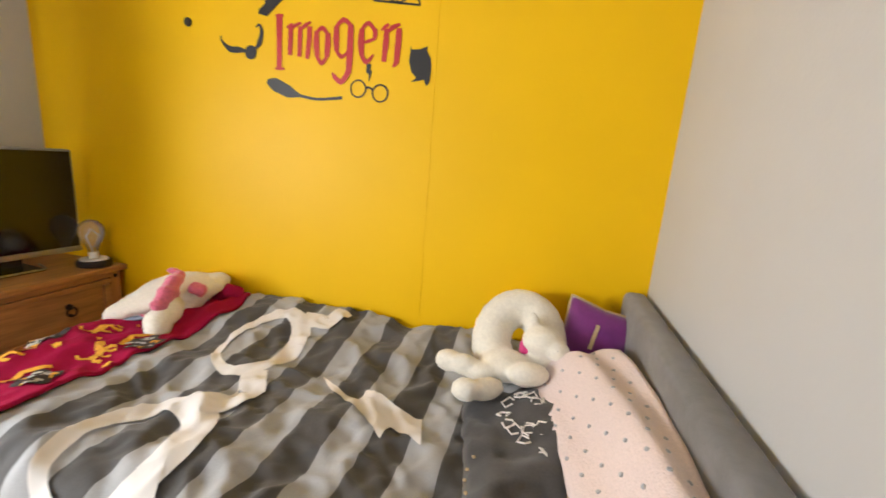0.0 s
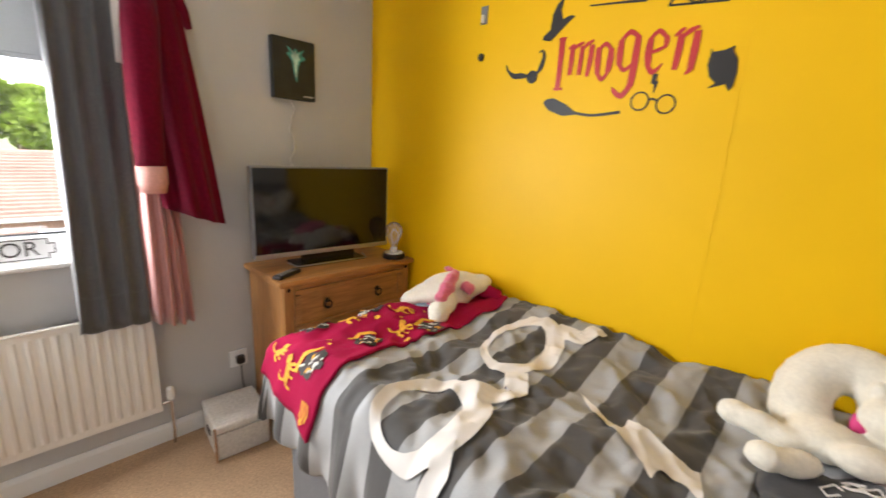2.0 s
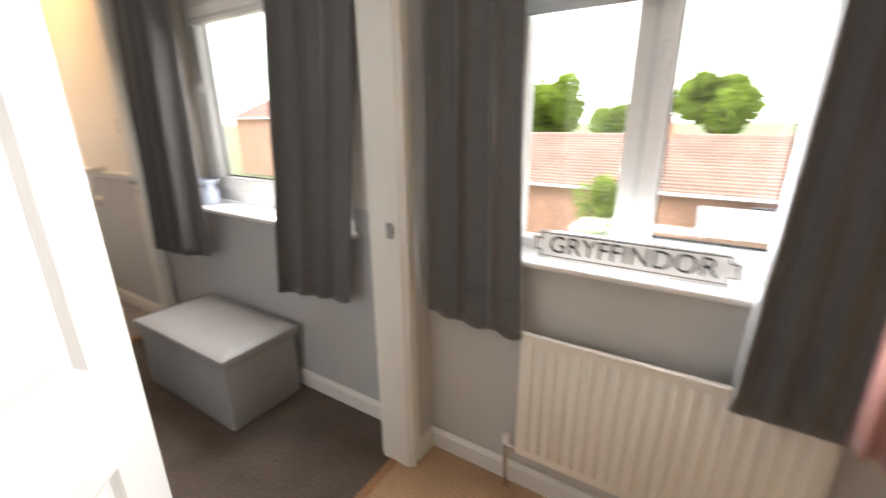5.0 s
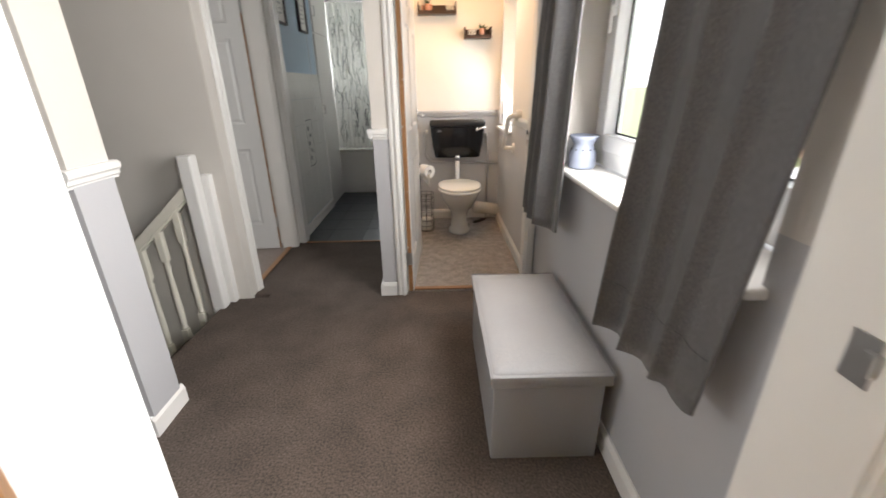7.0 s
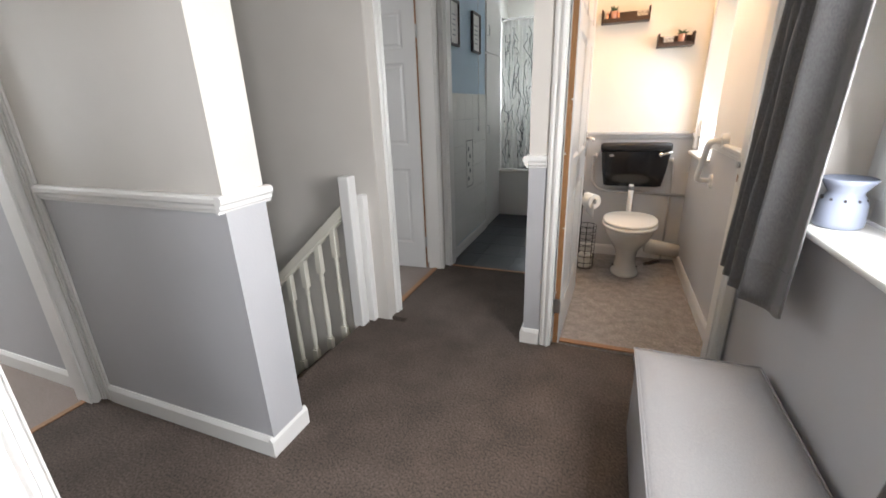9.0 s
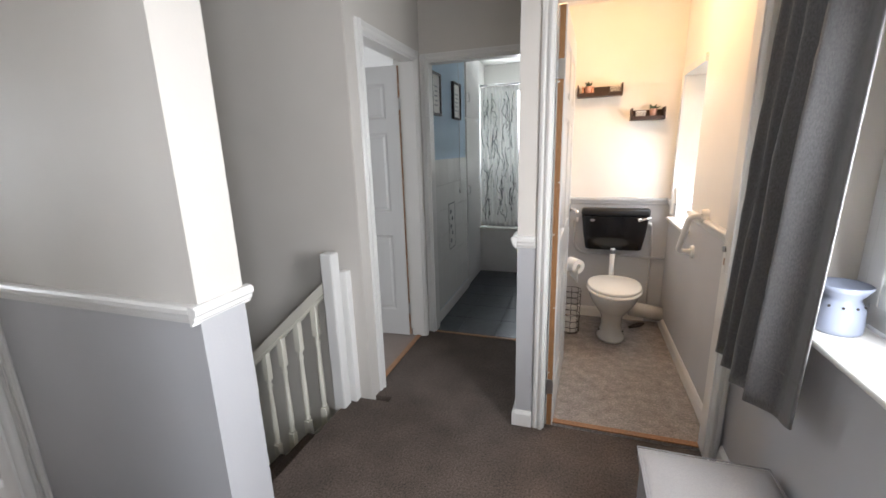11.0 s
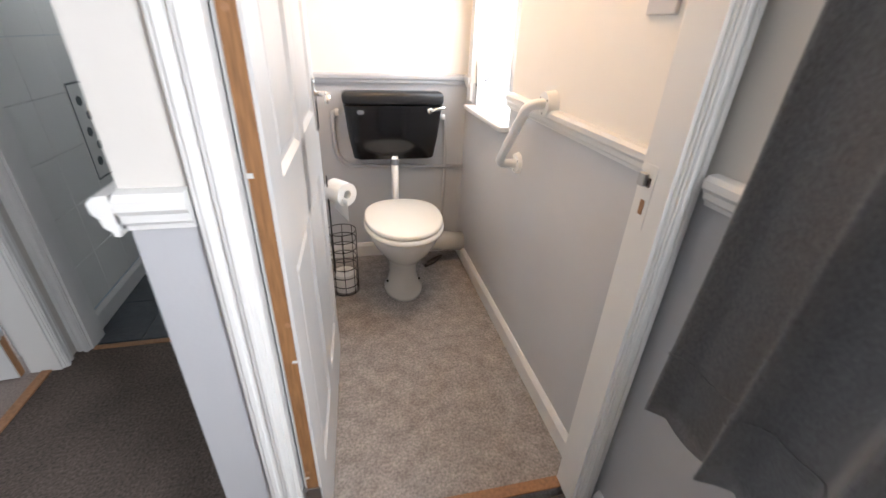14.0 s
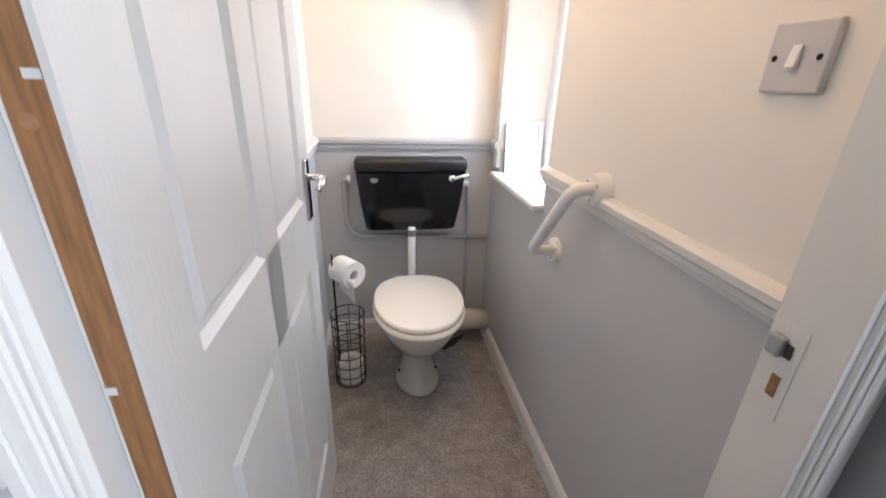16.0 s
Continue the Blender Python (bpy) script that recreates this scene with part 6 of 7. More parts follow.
# stairs down, with carpeted treads
for k in range(13):
    x0 = 1.90 + k * 0.225
    z = -0.2 * (k + 1)
    st = box(bmesh.new(), x0 - 0.02, x0 + 0.245, -1.06, -0.27, z - 0.16, z, 0.02, 3)
    tagged(part("stair_step", st, M["carpet_dark"], None, "", False, 50), "dark carpeted stair step in the stairwell", "step", "steps of the stairs", "structure")
structure("trim_stair_edge", boxes((1.884, 1.902, -1.06, -0.285, -0.20, -0.001), bevel=0.004), M["gloss"], "white painted edge at the head of the stairs")

# balustrade: newel, half newel, sloping rail and turned balusters
bal = tagged(thing("balustrade", "cream painted stair balustrade with turned balusters and a square newel", "balustrade", at=(1.9, -1.10, 0)), kind="")
CREAM = mat("cream_gloss", (0.72, 0.69, 0.60), 0.32, stain=0.04, bump=0.08, bump_scale=40)
part("newel", box(bmesh.new(), 1.868, 1.942, -1.135, -1.062, -0.45, 0.905, 0.010, 3), M["gloss"], bal)
part("half_newel", box(bmesh.new(), 1.835, 1.885, -1.188, -1.138, 0, 0.790, 0.006, 2), M["gloss"], bal)
slope = 0.2 / 0.225
XB = 1.93


def sloped(bm, x0, x1, y0, y1, z0, z1):
    """A bar that falls with the stairs; z0 and z1 hold at x0."""
    d = (x1 - x0) * slope
    vs = [bm.verts.new(p) for p in ((x0, y0, z0), (x0, y1, z0), (x0, y1, z1), (x0, y0, z1), (x1, y0, z0 - d), (x1, y1, z0 - d), (x1, y1, z1 - d), (x1, y0, z1 - d))]
    for q in ((0, 1, 2, 3), (7, 6, 5, 4), (0, 4, 5, 1), (1, 5, 6, 2), (2, 6, 7, 3), (3, 7, 4, 0)):
        bm.faces.new([vs[i] for i in q])
    return bm


part("handrail", sloped(bmesh.new(), XB, 3.6, -1.128, -1.070, 0.690, 0.755), CREAM, bal)
part("rail_fillet", sloped(bmesh.new(), XB, 3.6, -1.116, -1.082, 0.672, 0.690), CREAM, bal)
part("string", sloped(bmesh.new(), XB, 3.6, -1.118, -1.080, -0.42, -0.06), CREAM, bal)
for k in range(9):
    x = 2.035 + k * 0.128
    zt, zb = 0.68 - (x - XB) * slope, -0.07 - (x - XB) * slope
    bm = bmesh.new()
    box(bm, x - 0.019, x + 0.019, -1.118, -1.080, zt - 0.17, zt + 0.02, 0.002, 1)
    box(bm, x - 0.019, x + 0.019, -1.118, -1.080, zb - 0.03, zb + 0.12, 0.002, 1)
    h0, h1 = zb + 0.12, zt - 0.17
    prof = [(0.012, 0.0), (0.019, 0.03), (0.013, 0.06), (0.017, 0.12), (0.019, 0.30), (0.015, 0.65), (0.012, 0.86), (0.018, 0.91), (0.012, 0.95), (0.017, 1.0)]
    lathe(bm, [(r, h0 + (h1 - h0) * t) for r, t in prof], x, -1.099, 12)
    part("baluster", bm, CREAM, bal, angle=35)
under(bal)

# ---- toilet room ----
wc = thing("toilet", "white china toilet with closed cream seat and black wall cistern", "toilet", at=(0.415, -2.40, 0))
TX = 0.390
# pedestal and bowl, shaped from front (+y) to back
rows = []
prof = [(0.000, 0.100, 0.135, -2.445), (0.020, 0.098, 0.132, -2.445), (0.045, 0.080, 0.112, -2.450), (0.110, 0.070, 0.098, -2.455), (0.180, 0.078, 0.108, -2.450), (0.235, 0.110, 0.145, -2.435),
        (0.290, 0.145, 0.185, -2.420), (0.335, 0.165, 0.205, -2.412), (0.372, 0.172, 0.214, -2.410), (0.385, 0.168, 0.210, -2.410)]
bm = bmesh.new()
rings = []
for z, rx, ry, cy in prof:
    cy += 0.028
    ring = []
    for k in range(36):
        t = 2 * math.pi * k / 36
        egg = 1 + 0.10 * math.cos(t) if z > 0.2 else 1.0
        ring.append(bm.verts.new((TX + rx * math.sin(t) * (1 - 0.06 * math.cos(t)), cy + ry * math.cos(t) * egg, z)))
    rings.append(ring)
for i in range(len(rings) - 1):
    for k in range(36):
        bm.faces.new((rings[i][k], rings[i][(k + 1) % 36], rings[i + 1][(k + 1) % 36], rings[i + 1][k]))
bm.faces.new(rings[0][::-1])
bm.faces.new(rings[-1])
box(bm, TX - 0.09, TX + 0.09, -2.70, -2.58, 0.24, 0.385, 0.02, 3)
part("pan", bm, M["pan"], wc, "white china pan", True)


def oval(bm, z0, z1, rx, ry, cy, rnd_r=0.012, n=44):
    prof = [(z0, 0.985), (z0 + rnd_r * 0.4, 1.0), (z1 - rnd_r, 1.0), (z1 - rnd_r * 0.3, 0.985), (z1, 0.95)]
    rings = []
    for z, s in prof:
        ring = []
        for k in range(n):
            t = 2 * math.pi * k / n
            c, sn = math.cos(t), math.sin(t)
            yy = ry * (c if c > 0 else -abs(c) ** 0.75 * 1.0)
            ring.append(bm.verts.new((TX + s * rx * math.copysign(abs(sn) ** 0.92, sn) * (1 - 0.05 * c), cy + s * yy, z)))
        rings.append(ring)
    for i in range(len(rings) - 1):
        for k in range(n):
            bm.faces.new((rings[i][k], rings[i][(k + 1) % n], rings[i + 1][(k + 1) % n], rings[i + 1][k]))
    bm.faces.new(rings[0][::-1])
    bm.faces.new(rings[-1])
    return bm


part("seat", oval(bmesh.new(), 0.388, 0.408, 0.188, 0.235, -2.368), M["seat"], wc, "cream plastic seat", True)
part("lid", oval(bmesh.new(), 0.410, 0.432, 0.184, 0.228, -2.374), M["seat"], wc, "closed cream plastic lid", True)
for x in (TX - 0.07, TX + 0.07):
    part("hinge", cyl(bmesh.new(), (x - 0.02, -2.600, 0.405), (x + 0.02, -2.600, 0.405), 0.011, n=12), M["white_plastic"], wc, smooth=True)
for x in (TX - 0.082, TX + 0.082):
    part("floor_bolt", ball(bmesh.new(), (x, -2.412, 0.052), (0.007, 0.007, 0.006), 10), M["iron"], wc, smooth=True)
part("flush_pipe", tube(bmesh.new(), bend([(TX, -2.725, 0.62), (TX, -2.725, 0.34), (TX, -2.68, 0.30)], 0.03), 0.019, 14), M["white_plastic"], wc, "white flush pipe", True)
# cistern, wider at the top
bm = bmesh.new()
cz = [(0.602, 0.196, 0.072), (0.609, 0.208, 0.080), (0.72, 0.228, 0.088), (0.872, 0.244, 0.094)]
rings = []
for z, hw, d in cz:
    pts = []
    for sx, sy in ((-1, 1), (1, 1), (1, -1), (-1, -1)):
        r = 0.03
        for k in range(6):
            a = {(-1, 1): 180, (1, 1): 90, (1, -1): 0, (-1, -1): 270}[(sx, sy)] - k * 18
            cyy = -2.722 if sy > 0 else -2.797
            pts.append((TX + sx * (hw - r) + r * math.cos(radians(a)), (-2.797 + 0.0) + (d - r if sy > 0 else r * 0.2) + (r if sy > 0 else r * 0.2) * math.sin(radians(a)), z))
    rings.append([bm.verts.new(p) for p in pts])
for i in range(len(rings) - 1):
    m = len(rings[i])
    for k in range(m):
        bm.faces.new((rings[i][k], rings[i][(k + 1) % m], rings[i + 1][(k + 1) % m], rings[i + 1][k]))
bm.faces.new(rings[0][::-1])
bm.faces.new(rings[-1])
ci = part("cistern", bm, M["black"], wc, "glossy black plastic cistern", angle=45)
part("cistern_lid", box(bmesh.new(), TX - 0.250, TX + 0.250, -2.798, -2.696, 0.873, 0.936, 0.022, 4), mat("black_satin_plastic", (0.016, 0.016, 0.017), 0.28, grain=0.1, grain_scale=80, bump=0.08), ci, "dusty black cistern lid", angle=50)
b2 = cyl(bmesh.new(), (TX - 0.175, -2.706, 0.852), (TX - 0.175, -2.680, 0.852), 0.016, 0.014, 18)
tube(b2, [(TX - 0.175, -2.676, 0.852), (TX - 0.205, -2.670, 0.862), (TX - 0.245, -2.664, 0.874)], [0.008, 0.009, 0.006], 10)
part("flush_lever", b2, M["chrome"], ci, "chrome flush lever", True)
part("maker_mark", lathe(bmesh.new(), ((0.018, 0.0), (0.018, 0.001)), 0, 0, 20, 1, 0.6), M["grey_plastic"], ci).matrix_world = Matrix.Translation((TX + 0.165, -2.7035, 0.842)) @ Matrix.Rotation(radians(-90), 4, "X")
part("pipe_nut", cyl(bmesh.new(), (TX, -2.725, 0.575), (TX, -2.725, 0.605), 0.023, n=8), M["grey_plastic"], ci)
under(wc)

tagged(part("soil_pipe", cyl(bmesh.new(), (0.24, -2.655, 0.15), (0.005, -2.700, 0.105), 0.056, 0.056, 24), M["pan"], None, "", True), "fat white soil pipe running into the wall behind the toilet", "pipe")
pp = thing("water_pipe", "grey-painted water pipes round the cistern", "pipe", at=(0.3, -2.79, 0.1))
part("overflow", tube(bmesh.new(), bend([(0.665, -2.785, 0.83), (0.690, -2.785, 0.83), (0.688, -2.785, 0.62), (0.64, -2.785, 0.555), (0.005, -2.785, 0.535)], 0.06, 8), 0.011, 10), M["grey_pipe"], pp, smooth=True)
part("supply", tube(bmesh.new(), bend([(0.150, -2.785, 0.81), (0.118, -2.785, 0.80), (0.105, -2.785, 0.60), (0.108, -2.785, 0.0)], 0.03, 6), 0.008, 10), M["grey_pipe"], pp, smooth=True)
part("valve", tube(bmesh.new(), [(0.150, -2.782, 0.808), (0.118, -2.782, 0.806)], 0.014, 10), M["white_plastic"], pp, smooth=True)
part("nut", cyl(bmesh.new(), (0.660, -2.785, 0.83), (0.676, -2.785, 0.83), 0.018, n=8), M["white_plastic"], pp)
under(pp)
bm = bmesh.new()
for k, (x, y) in enumerate(((0.24, -2.60), (0.215, -2.63))):
    tube(bm, [(x, y, 0.012), (x - 0.05, y - 0.03, 0.016), (x - 0.09, y - 0.07, 0.012)], [0.010, 0.014, 0.008], 8)
tagged(part("cloth_scrap", bm, M["carpet_dark"], None, "", True), "dark brown offcut tucked behind the toilet", "cloth")

# toilet roll stand
rs = thing("toilet_roll_stand", "black wire toilet roll stand with a spare-roll basket", "toilet roll stand", at=(0.69, -2.42, 0))
RX, RY = 0.684, -2.440
bm = bmesh.new()
for z, r in ((0.006, 0.064), (0.05, 0.064), (0.10, 0.064), (0.15, 0.064), (0.20, 0.064), (0.25, 0.064), (0.30, 0.066), (0.345, 0.068)):
    ringb = tube(bmesh.new(), [(RX + r * math.cos(2 * math.pi * k / 28), RY + r * math.sin(2 * math.pi * k / 28), z) for k in range(28)], 0.0022, 6, True)
    part("hoop", ringb, M["wire"], rs, smooth=True)
for k in range(8):
    t = 2 * math.pi * k / 8
    part("upright_wire", tube(bmesh.new(), [(RX + 0.064 * math.cos(t), RY + 0.064 * math.sin(t), 0.006), (RX + 0.068 * math.cos(t), RY + 0.068 * math.sin(t), 0.345)], 0.002, 6), M["wire"], rs)
for s in (-1, 1):
    part("stem", tube(bmesh.new(), bend([(RX + 0.045, RY + s * 0.012, 0.006), (RX + 0.045, RY + s * 0.012, 0.60), (RX + 0.045, RY + 0.0, 0.615)], 0.01), 0.003, 6), M["wire"], rs)
part("arm", tube(bmesh.new(), bend([(RX + 0.045, RY, 0.545), (RX + 0.03, RY, 0.545), (RX - 0.075, RY + 0.01, 0.545), (RX - 0.08, RY + 0.01, 0.56)], 0.01), 0.004, 8), M["wire"], rs)
under(rs)


def roll(name, label, c, axis, length, tail=False):
    root = thing(name, label, "toilet roll", at=c)
    a = Vector(axis).normalized()
    c = Vector(c)
    bm = bmesh.new()
    u = a.orthogonal().normalized()
    w = a.cross(u)
    rings = []
    for r, off in ((0.020, -0.5), (0.054, -0.5), (0.054, 0.5), (0.020, 0.5)):
        rings.append([bm.verts.new(c + a * off * length + (u * math.cos(2 * math.pi * k / 28) + w * math.sin(2 * math.pi * k / 28)) * r) for k in range(28)])
    for i in range(4):
        for k in range(28):
            bm.faces.new((rings[i][k], rings[i][(k + 1) % 28], rings[(i + 1) % 4][(k + 1) % 28], rings[(i + 1) % 4][k]))
    part("paper", bm, M["paper"], root, angle=50)
    part("core", cyl(bmesh.new(), c - a * length * 0.48, c + a * length * 0.48, 0.0205, n=20, cap=False), M["carpet_beige"], root)
    if tail:
        rows = [[c + a * (f - 0.5) * length * 0.96 + Vector((0.0, 0.050 - 0.012 * v - 0.02 * v * f, -0.01 - 0.115 * v * (0.55 + 0.45 * f))) for f in (0, 0.5, 1)] for v in (0, 0.25, 0.5, 0.75, 1.0)]
        part("loose_sheet", cloth_sheet(bmesh.new(), rows, 0.001), M["paper"], root, smooth=True)
    return under(root)


roll("toilet_roll", "white toilet roll hung on the stand with a loose sheet", (RX - 0.010, RY + 0.010, 0.540), (-0.62, 0.78, 0), 0.098, True)
roll("toilet_roll", "spare white toilet roll in the wire basket", (RX, RY, 0.062), (0, 0, 1), 0.098)


# floating shelves with plants
def wall_shelf(x0, x1, z, label):
    root = thing("wall_shelf", label, "shelf", "shelves in the toilet", at=((x0 + x1) / 2, -2.76, z))
    part("board", boxes((x0, x1, -2.80, -2.695, z, z + 0.014), bevel=0.001), M["shelf"], root)
    part("back", boxes((x0, x1, -2.80, -2.792, z + 0.014, z + 0.075)), M["shelf"], root)
    part("lip", boxes((x0, x1, -2.703, -2.695, z + 0.014, z + 0.026)), M["shelf"], root)
    for x in (x0, x1 - 0.010):
        part("end", boxes((x, x + 0.010, -2.80, -2.695, z + 0.014, z + 0.085)), M["shelf"], root)
    return under(root)


wall_shelf(0.398, 0.714, 1.766, "dark walnut floating shelf with upstand ends")
wall_shelf(0.107, 0.331, 1.584, "small dark walnut floating shelf with upstand ends")


def succulent(x, z, seed, label):
    rr = random.Random(seed)
    root = thing("potted_succulent", label, "plant", "succulents on the shelves", at=(x, -2.745, z))
    part("pot", lathe(bmesh.new(), ((0.022, z), (0.024, z + 0.004), (0.025, z + 0.062), (0.022, z + 0.064)), x, -2.745, 22), M["copper"], root, "ribbed copper pot", angle=40)
    for k in range(16):
        t, up = rr.random() * 6.28, 0.25 + 0.6 * rr.random()
        L = 0.035 + 0.02 * rr.random()
        d = Vector((math.cos(t) * (1 - up * 0.6), math.sin(t) * (1 - up * 0.6), up))
        b = Vector((x, -2.745, z + 0.060))
        part("leaf", tube(bmesh.new(), [b, b + d * L * 0.5, b + d * L], [0.004, 0.006, 0.001], 6), M["plant"], root, smooth=True)
    return under(root)


succulent(0.635, 1.780, 3, "small green succulent in a copper pot on a dark shelf")
succulent(0.181, 1.598, 4, "small green succulent in a copper pot on a dark shelf")


def block(x, z, w, label, material):
    root = thing("shelf_ornament", label, "ornament", "ornaments on the shelves", at=(x, -2.745, z))
    part("block", box(bmesh.new(), x - w / 2, x + w / 2, -2.77, -2.725, z, z + 0.052, 0.003), material, root)
    for k in range(3):
        part("carving", tube(bmesh.new(), [(x - w * 0.35 + k * w * 0.35 + 0.008 * math.cos(q), -2.7245, z + 0.026 + 0.014 * math.sin(q)) for q in [2 * math.pi * i / 14 for i in range(14)]], 0.0018, 5, True), M["shelf"], root)
    return under(root)


block(0.447, 1.780, 0.070, "grey carved wooden word block on the shelf", M["box_white"])
block(0.264, 1.598, 0.066, "grey carved wooden word block on the shelf", M["box_white"])
for x in (0.690, 0.675, 0.603):
    tagged(part("shelf_bottle", lathe(bmesh.new(), ((0.007, 1.780), (0.008, 1.784), (0.008, 1.824), (0.004, 1.831), (0.004, 1.845)), x, -2.735, 12), M["copper"] if x < 0.69 else M["box_white"], None, "", True), "slim little bottle on the dark shelf", "bottle", "bottles on the shelf")

# grab rail
gr = thing("grab_rail", "white cranked grab rail fixed beside the toilet", "grab rail", at=(0.0, -1.93, 0.88))
GT, GB = (-1.822, 1.025), (-2.030, 0.778)
part("tube", tube(bmesh.new(), bend([(0.004, GT[0], GT[1]), (0.082, GT[0], GT[1]), (0.082, GB[0], GB[1]), (0.004, GB[0], GB[1])], 0.045, 8), 0.0165, 16), M["white_plastic"], gr, smooth=True)
for y, z in (GT, GB):
    fl2 = part("flange", cyl(bmesh.new(), (0.0 if z < 0.9 else 0.0, y, z), (0.014 if z < 0.9 else 0.034, y, z), 0.040, 0.036, 24), M["white_plastic"], gr, angle=40)
    for k in range(3):
        t = 2 * math.pi * k / 3 + 0.5
        part("screw", ball(bmesh.new(), (0.015 if z < 0.9 else 0.035, y + 0.028 * math.cos(t), z + 0.028 * math.sin(t)), (0.002, 0.004, 0.004), 8), M["steel"], fl2)
under(gr)

# light switch
ls = thing("light_switch", "white rocker light switch on the toilet wall", "light switch", at=(0.0, -1.424, 1.300))
part("face_plate", box(bmesh.new(), 0.0, 0.011, -1.466, -1.380, 1.257, 1.343, 0.003, 3), mat("grey_white_plastic", (0.56, 0.54, 0.53), 0.35), ls)
rk = box(bmesh.new(), 0.011, 0.019, -1.430, -1.416, 1.287, 1.315, 0.002)
for v in rk.verts:
    if v.co.x > 0.015 and v.co.z > 1.300:
        v.co.x -= 0.005
part("rocker", rk, M["white_plastic"], ls)
for y in (-1.454, -1.392):
    part("screw", ball(bmesh.new(), (0.011, y, 1.300), (0.002, 0.0042, 0.0042), 10), M["iron"], ls)
under(ls)

# framed print leaning on the toilet sill
fp = thing("framed_print", "white framed print with words, leaning in the toilet window", "picture frame", at=(-0.03, -2.55, 0.885))
lean = Matrix.Translation((-0.092, -2.655, 0.886)) @ Matrix.Rotation(radians(7), 4, "X") @ Matrix(((-1, 0, 0, 0), (0, 0, 1, 0), (0, 1, 0, 0), (0, 0, 0, 1)))
fw, fh = 0.165, 0.215
for nm, r in (("rail", (-fw / 2, fw / 2, 0, 0.018)), ("rail", (-fw / 2, fw / 2, fh - 0.018, fh)), ("stile", (-fw / 2, -fw / 2 + 0.018, 0.018, fh - 0.018)), ("stile", (fw / 2 - 0.018, fw / 2, 0.018, fh - 0.018))):
    part(nm, prism(bmesh.new(), [(r[0], r[2]), (r[1], r[2]), (r[1], r[3]), (r[0], r[3])], 0.014, lean), M["gloss"], fp)
part("print", prism(bmesh.new(), [(-fw / 2 + 0.016, 0.016), (fw / 2 - 0.016, 0.016), (fw / 2 - 0.016, fh - 0.016), (-fw / 2 + 0.016, fh - 0.016)], 0.006, lean), M["paper"], fp)
lettering("LET IT", 0.018, lean @ Matrix.Translation((0, 0.150, 0.0068)), M["light_print"], "words", fp, "", 0.0004)
lettering("GO", 0.018, lean @ Matrix.Translation((0, 0.062, 0.0068)), M["light_print"], "words", fp, "", 0.0004)
bm = tube(bmesh.new(), [lean @ Vector((-0.03 + 0.016 * math.sin(t * 1.3) - 0.01 * t, 0.132 - 0.010 * t, 0.0075)) for t in [q * 0.5 for q in range(10)]], 0.0022, 6)
part("script_stroke", bm, M["black_matt"], fp)
part("lilac_leaf", prism(bmesh.new(), [(0.0, 0.09), (0.015, 0.084), (0.03, 0.10), (0.018, 0.106), (0.012, 0.118), (0.002, 0.105)], 0.0008, lean @ Matrix.Translation((0, 0, 0.006))), M["lilac"], fp)
under(fp)

# ceiling bulb of the toilet
cb = thing("ceiling_lamp", "bare lit bulb in a white holder on the toilet ceiling", "lamp", at=(0.42, -1.95, TOP))
part("rose", lathe(bmesh.new(), ((0.045, TOP - 0.03), (0.048, TOP - 0.02), (0.048, TOP)), 0.42, -1.95, 24), M["white_plastic"], cb, angle=40)
part("holder", lathe(bmesh.new(), ((0.018, TOP - 0.075), (0.020, TOP - 0.07), (0.018, TOP - 0.03)), 0.42, -1.95, 18), M["white_plastic"], cb)
gb = part("bulb", lathe(bmesh.new(), ((0.004, TOP - 0.175), (0.022, TOP - 0.165), (0.031, TOP - 0.14), (0.026, TOP - 0.11), (0.014, TOP - 0.08), (0.013, TOP - 0.072)), 0.42, -1.95, 22), M["bulb"], cb, "lit warm bulb", True)
gb.visible_shadow = False
under(cb)

# ---- bathroom things ----
ac = thing("airing_cupboard", "white flush cupboard with two doors in the bathroom", "cupboard", at=(1.76, -3.60, 0))
part("body", boxes((1.752, 1.86, -3.90, -3.32, 0, TOP)), M["gloss"], ac)
part("door", box(bmesh.new(), 1.738, 1.752, -3.885, -3.335, 0.09, 1.70, 0.002), M["gloss"], ac)
part("door", box(bmesh.new(), 1.738, 1.752, -3.885, -3.335, 1.72, 2.35, 0.002), M["gloss"], ac)
part("plinth", boxes((1.742, 1.752, -3.90, -3.32, 0.0, 0.085)), M["gloss"], ac)
for z in (1.01, 1.90):
    hdl = part("handle", tube(bmesh.new(), bend([(1.738, -3.36, z - 0.04), (1.718, -3.36, z - 0.04), (1.718, -3.36, z + 0.04), (1.738, -3.36, z + 0.04)], 0.008), 0.004, 8), M["chrome"], ac, smooth=True)
under(ac)
bath = thing("bath", "white panelled bath with a low plinth", "bath", at=(1.35, -4.3, 0))
part("side_panel", boxes((0.93, 1.752, -3.925, -3.91, 0.10, 0.50), bevel=0.002), M["gloss"], bath)
part("plinth", boxes((0.93, 1.752, -3.935, -3.92, 0.0, 0.098), bevel=0.002), M["gloss"], bath)
bm = bmesh.new()
for r in ((0.932, 1.75, -3.97, -3.90), (0.932, 1.75, -4.70, -4.63), (0.932, 1.00, -4.63, -3.97), (1.68, 1.75, -4.63, -3.97)):
    box(bm, r[0], r[1], r[2], r[3], 0.50, 0.53, 0.008, 2)
box(bm, 1.0, 1.68, -4.63, -3.97, 0.12, 0.14)
part("rim", bm, M["china"], bath)
under(bath)
sc = thing("shower_curtain", "white shower curtain with a grey twig print, hung over the bath", "shower curtain", at=(1.6, -3.95, 0.55))
rows = []
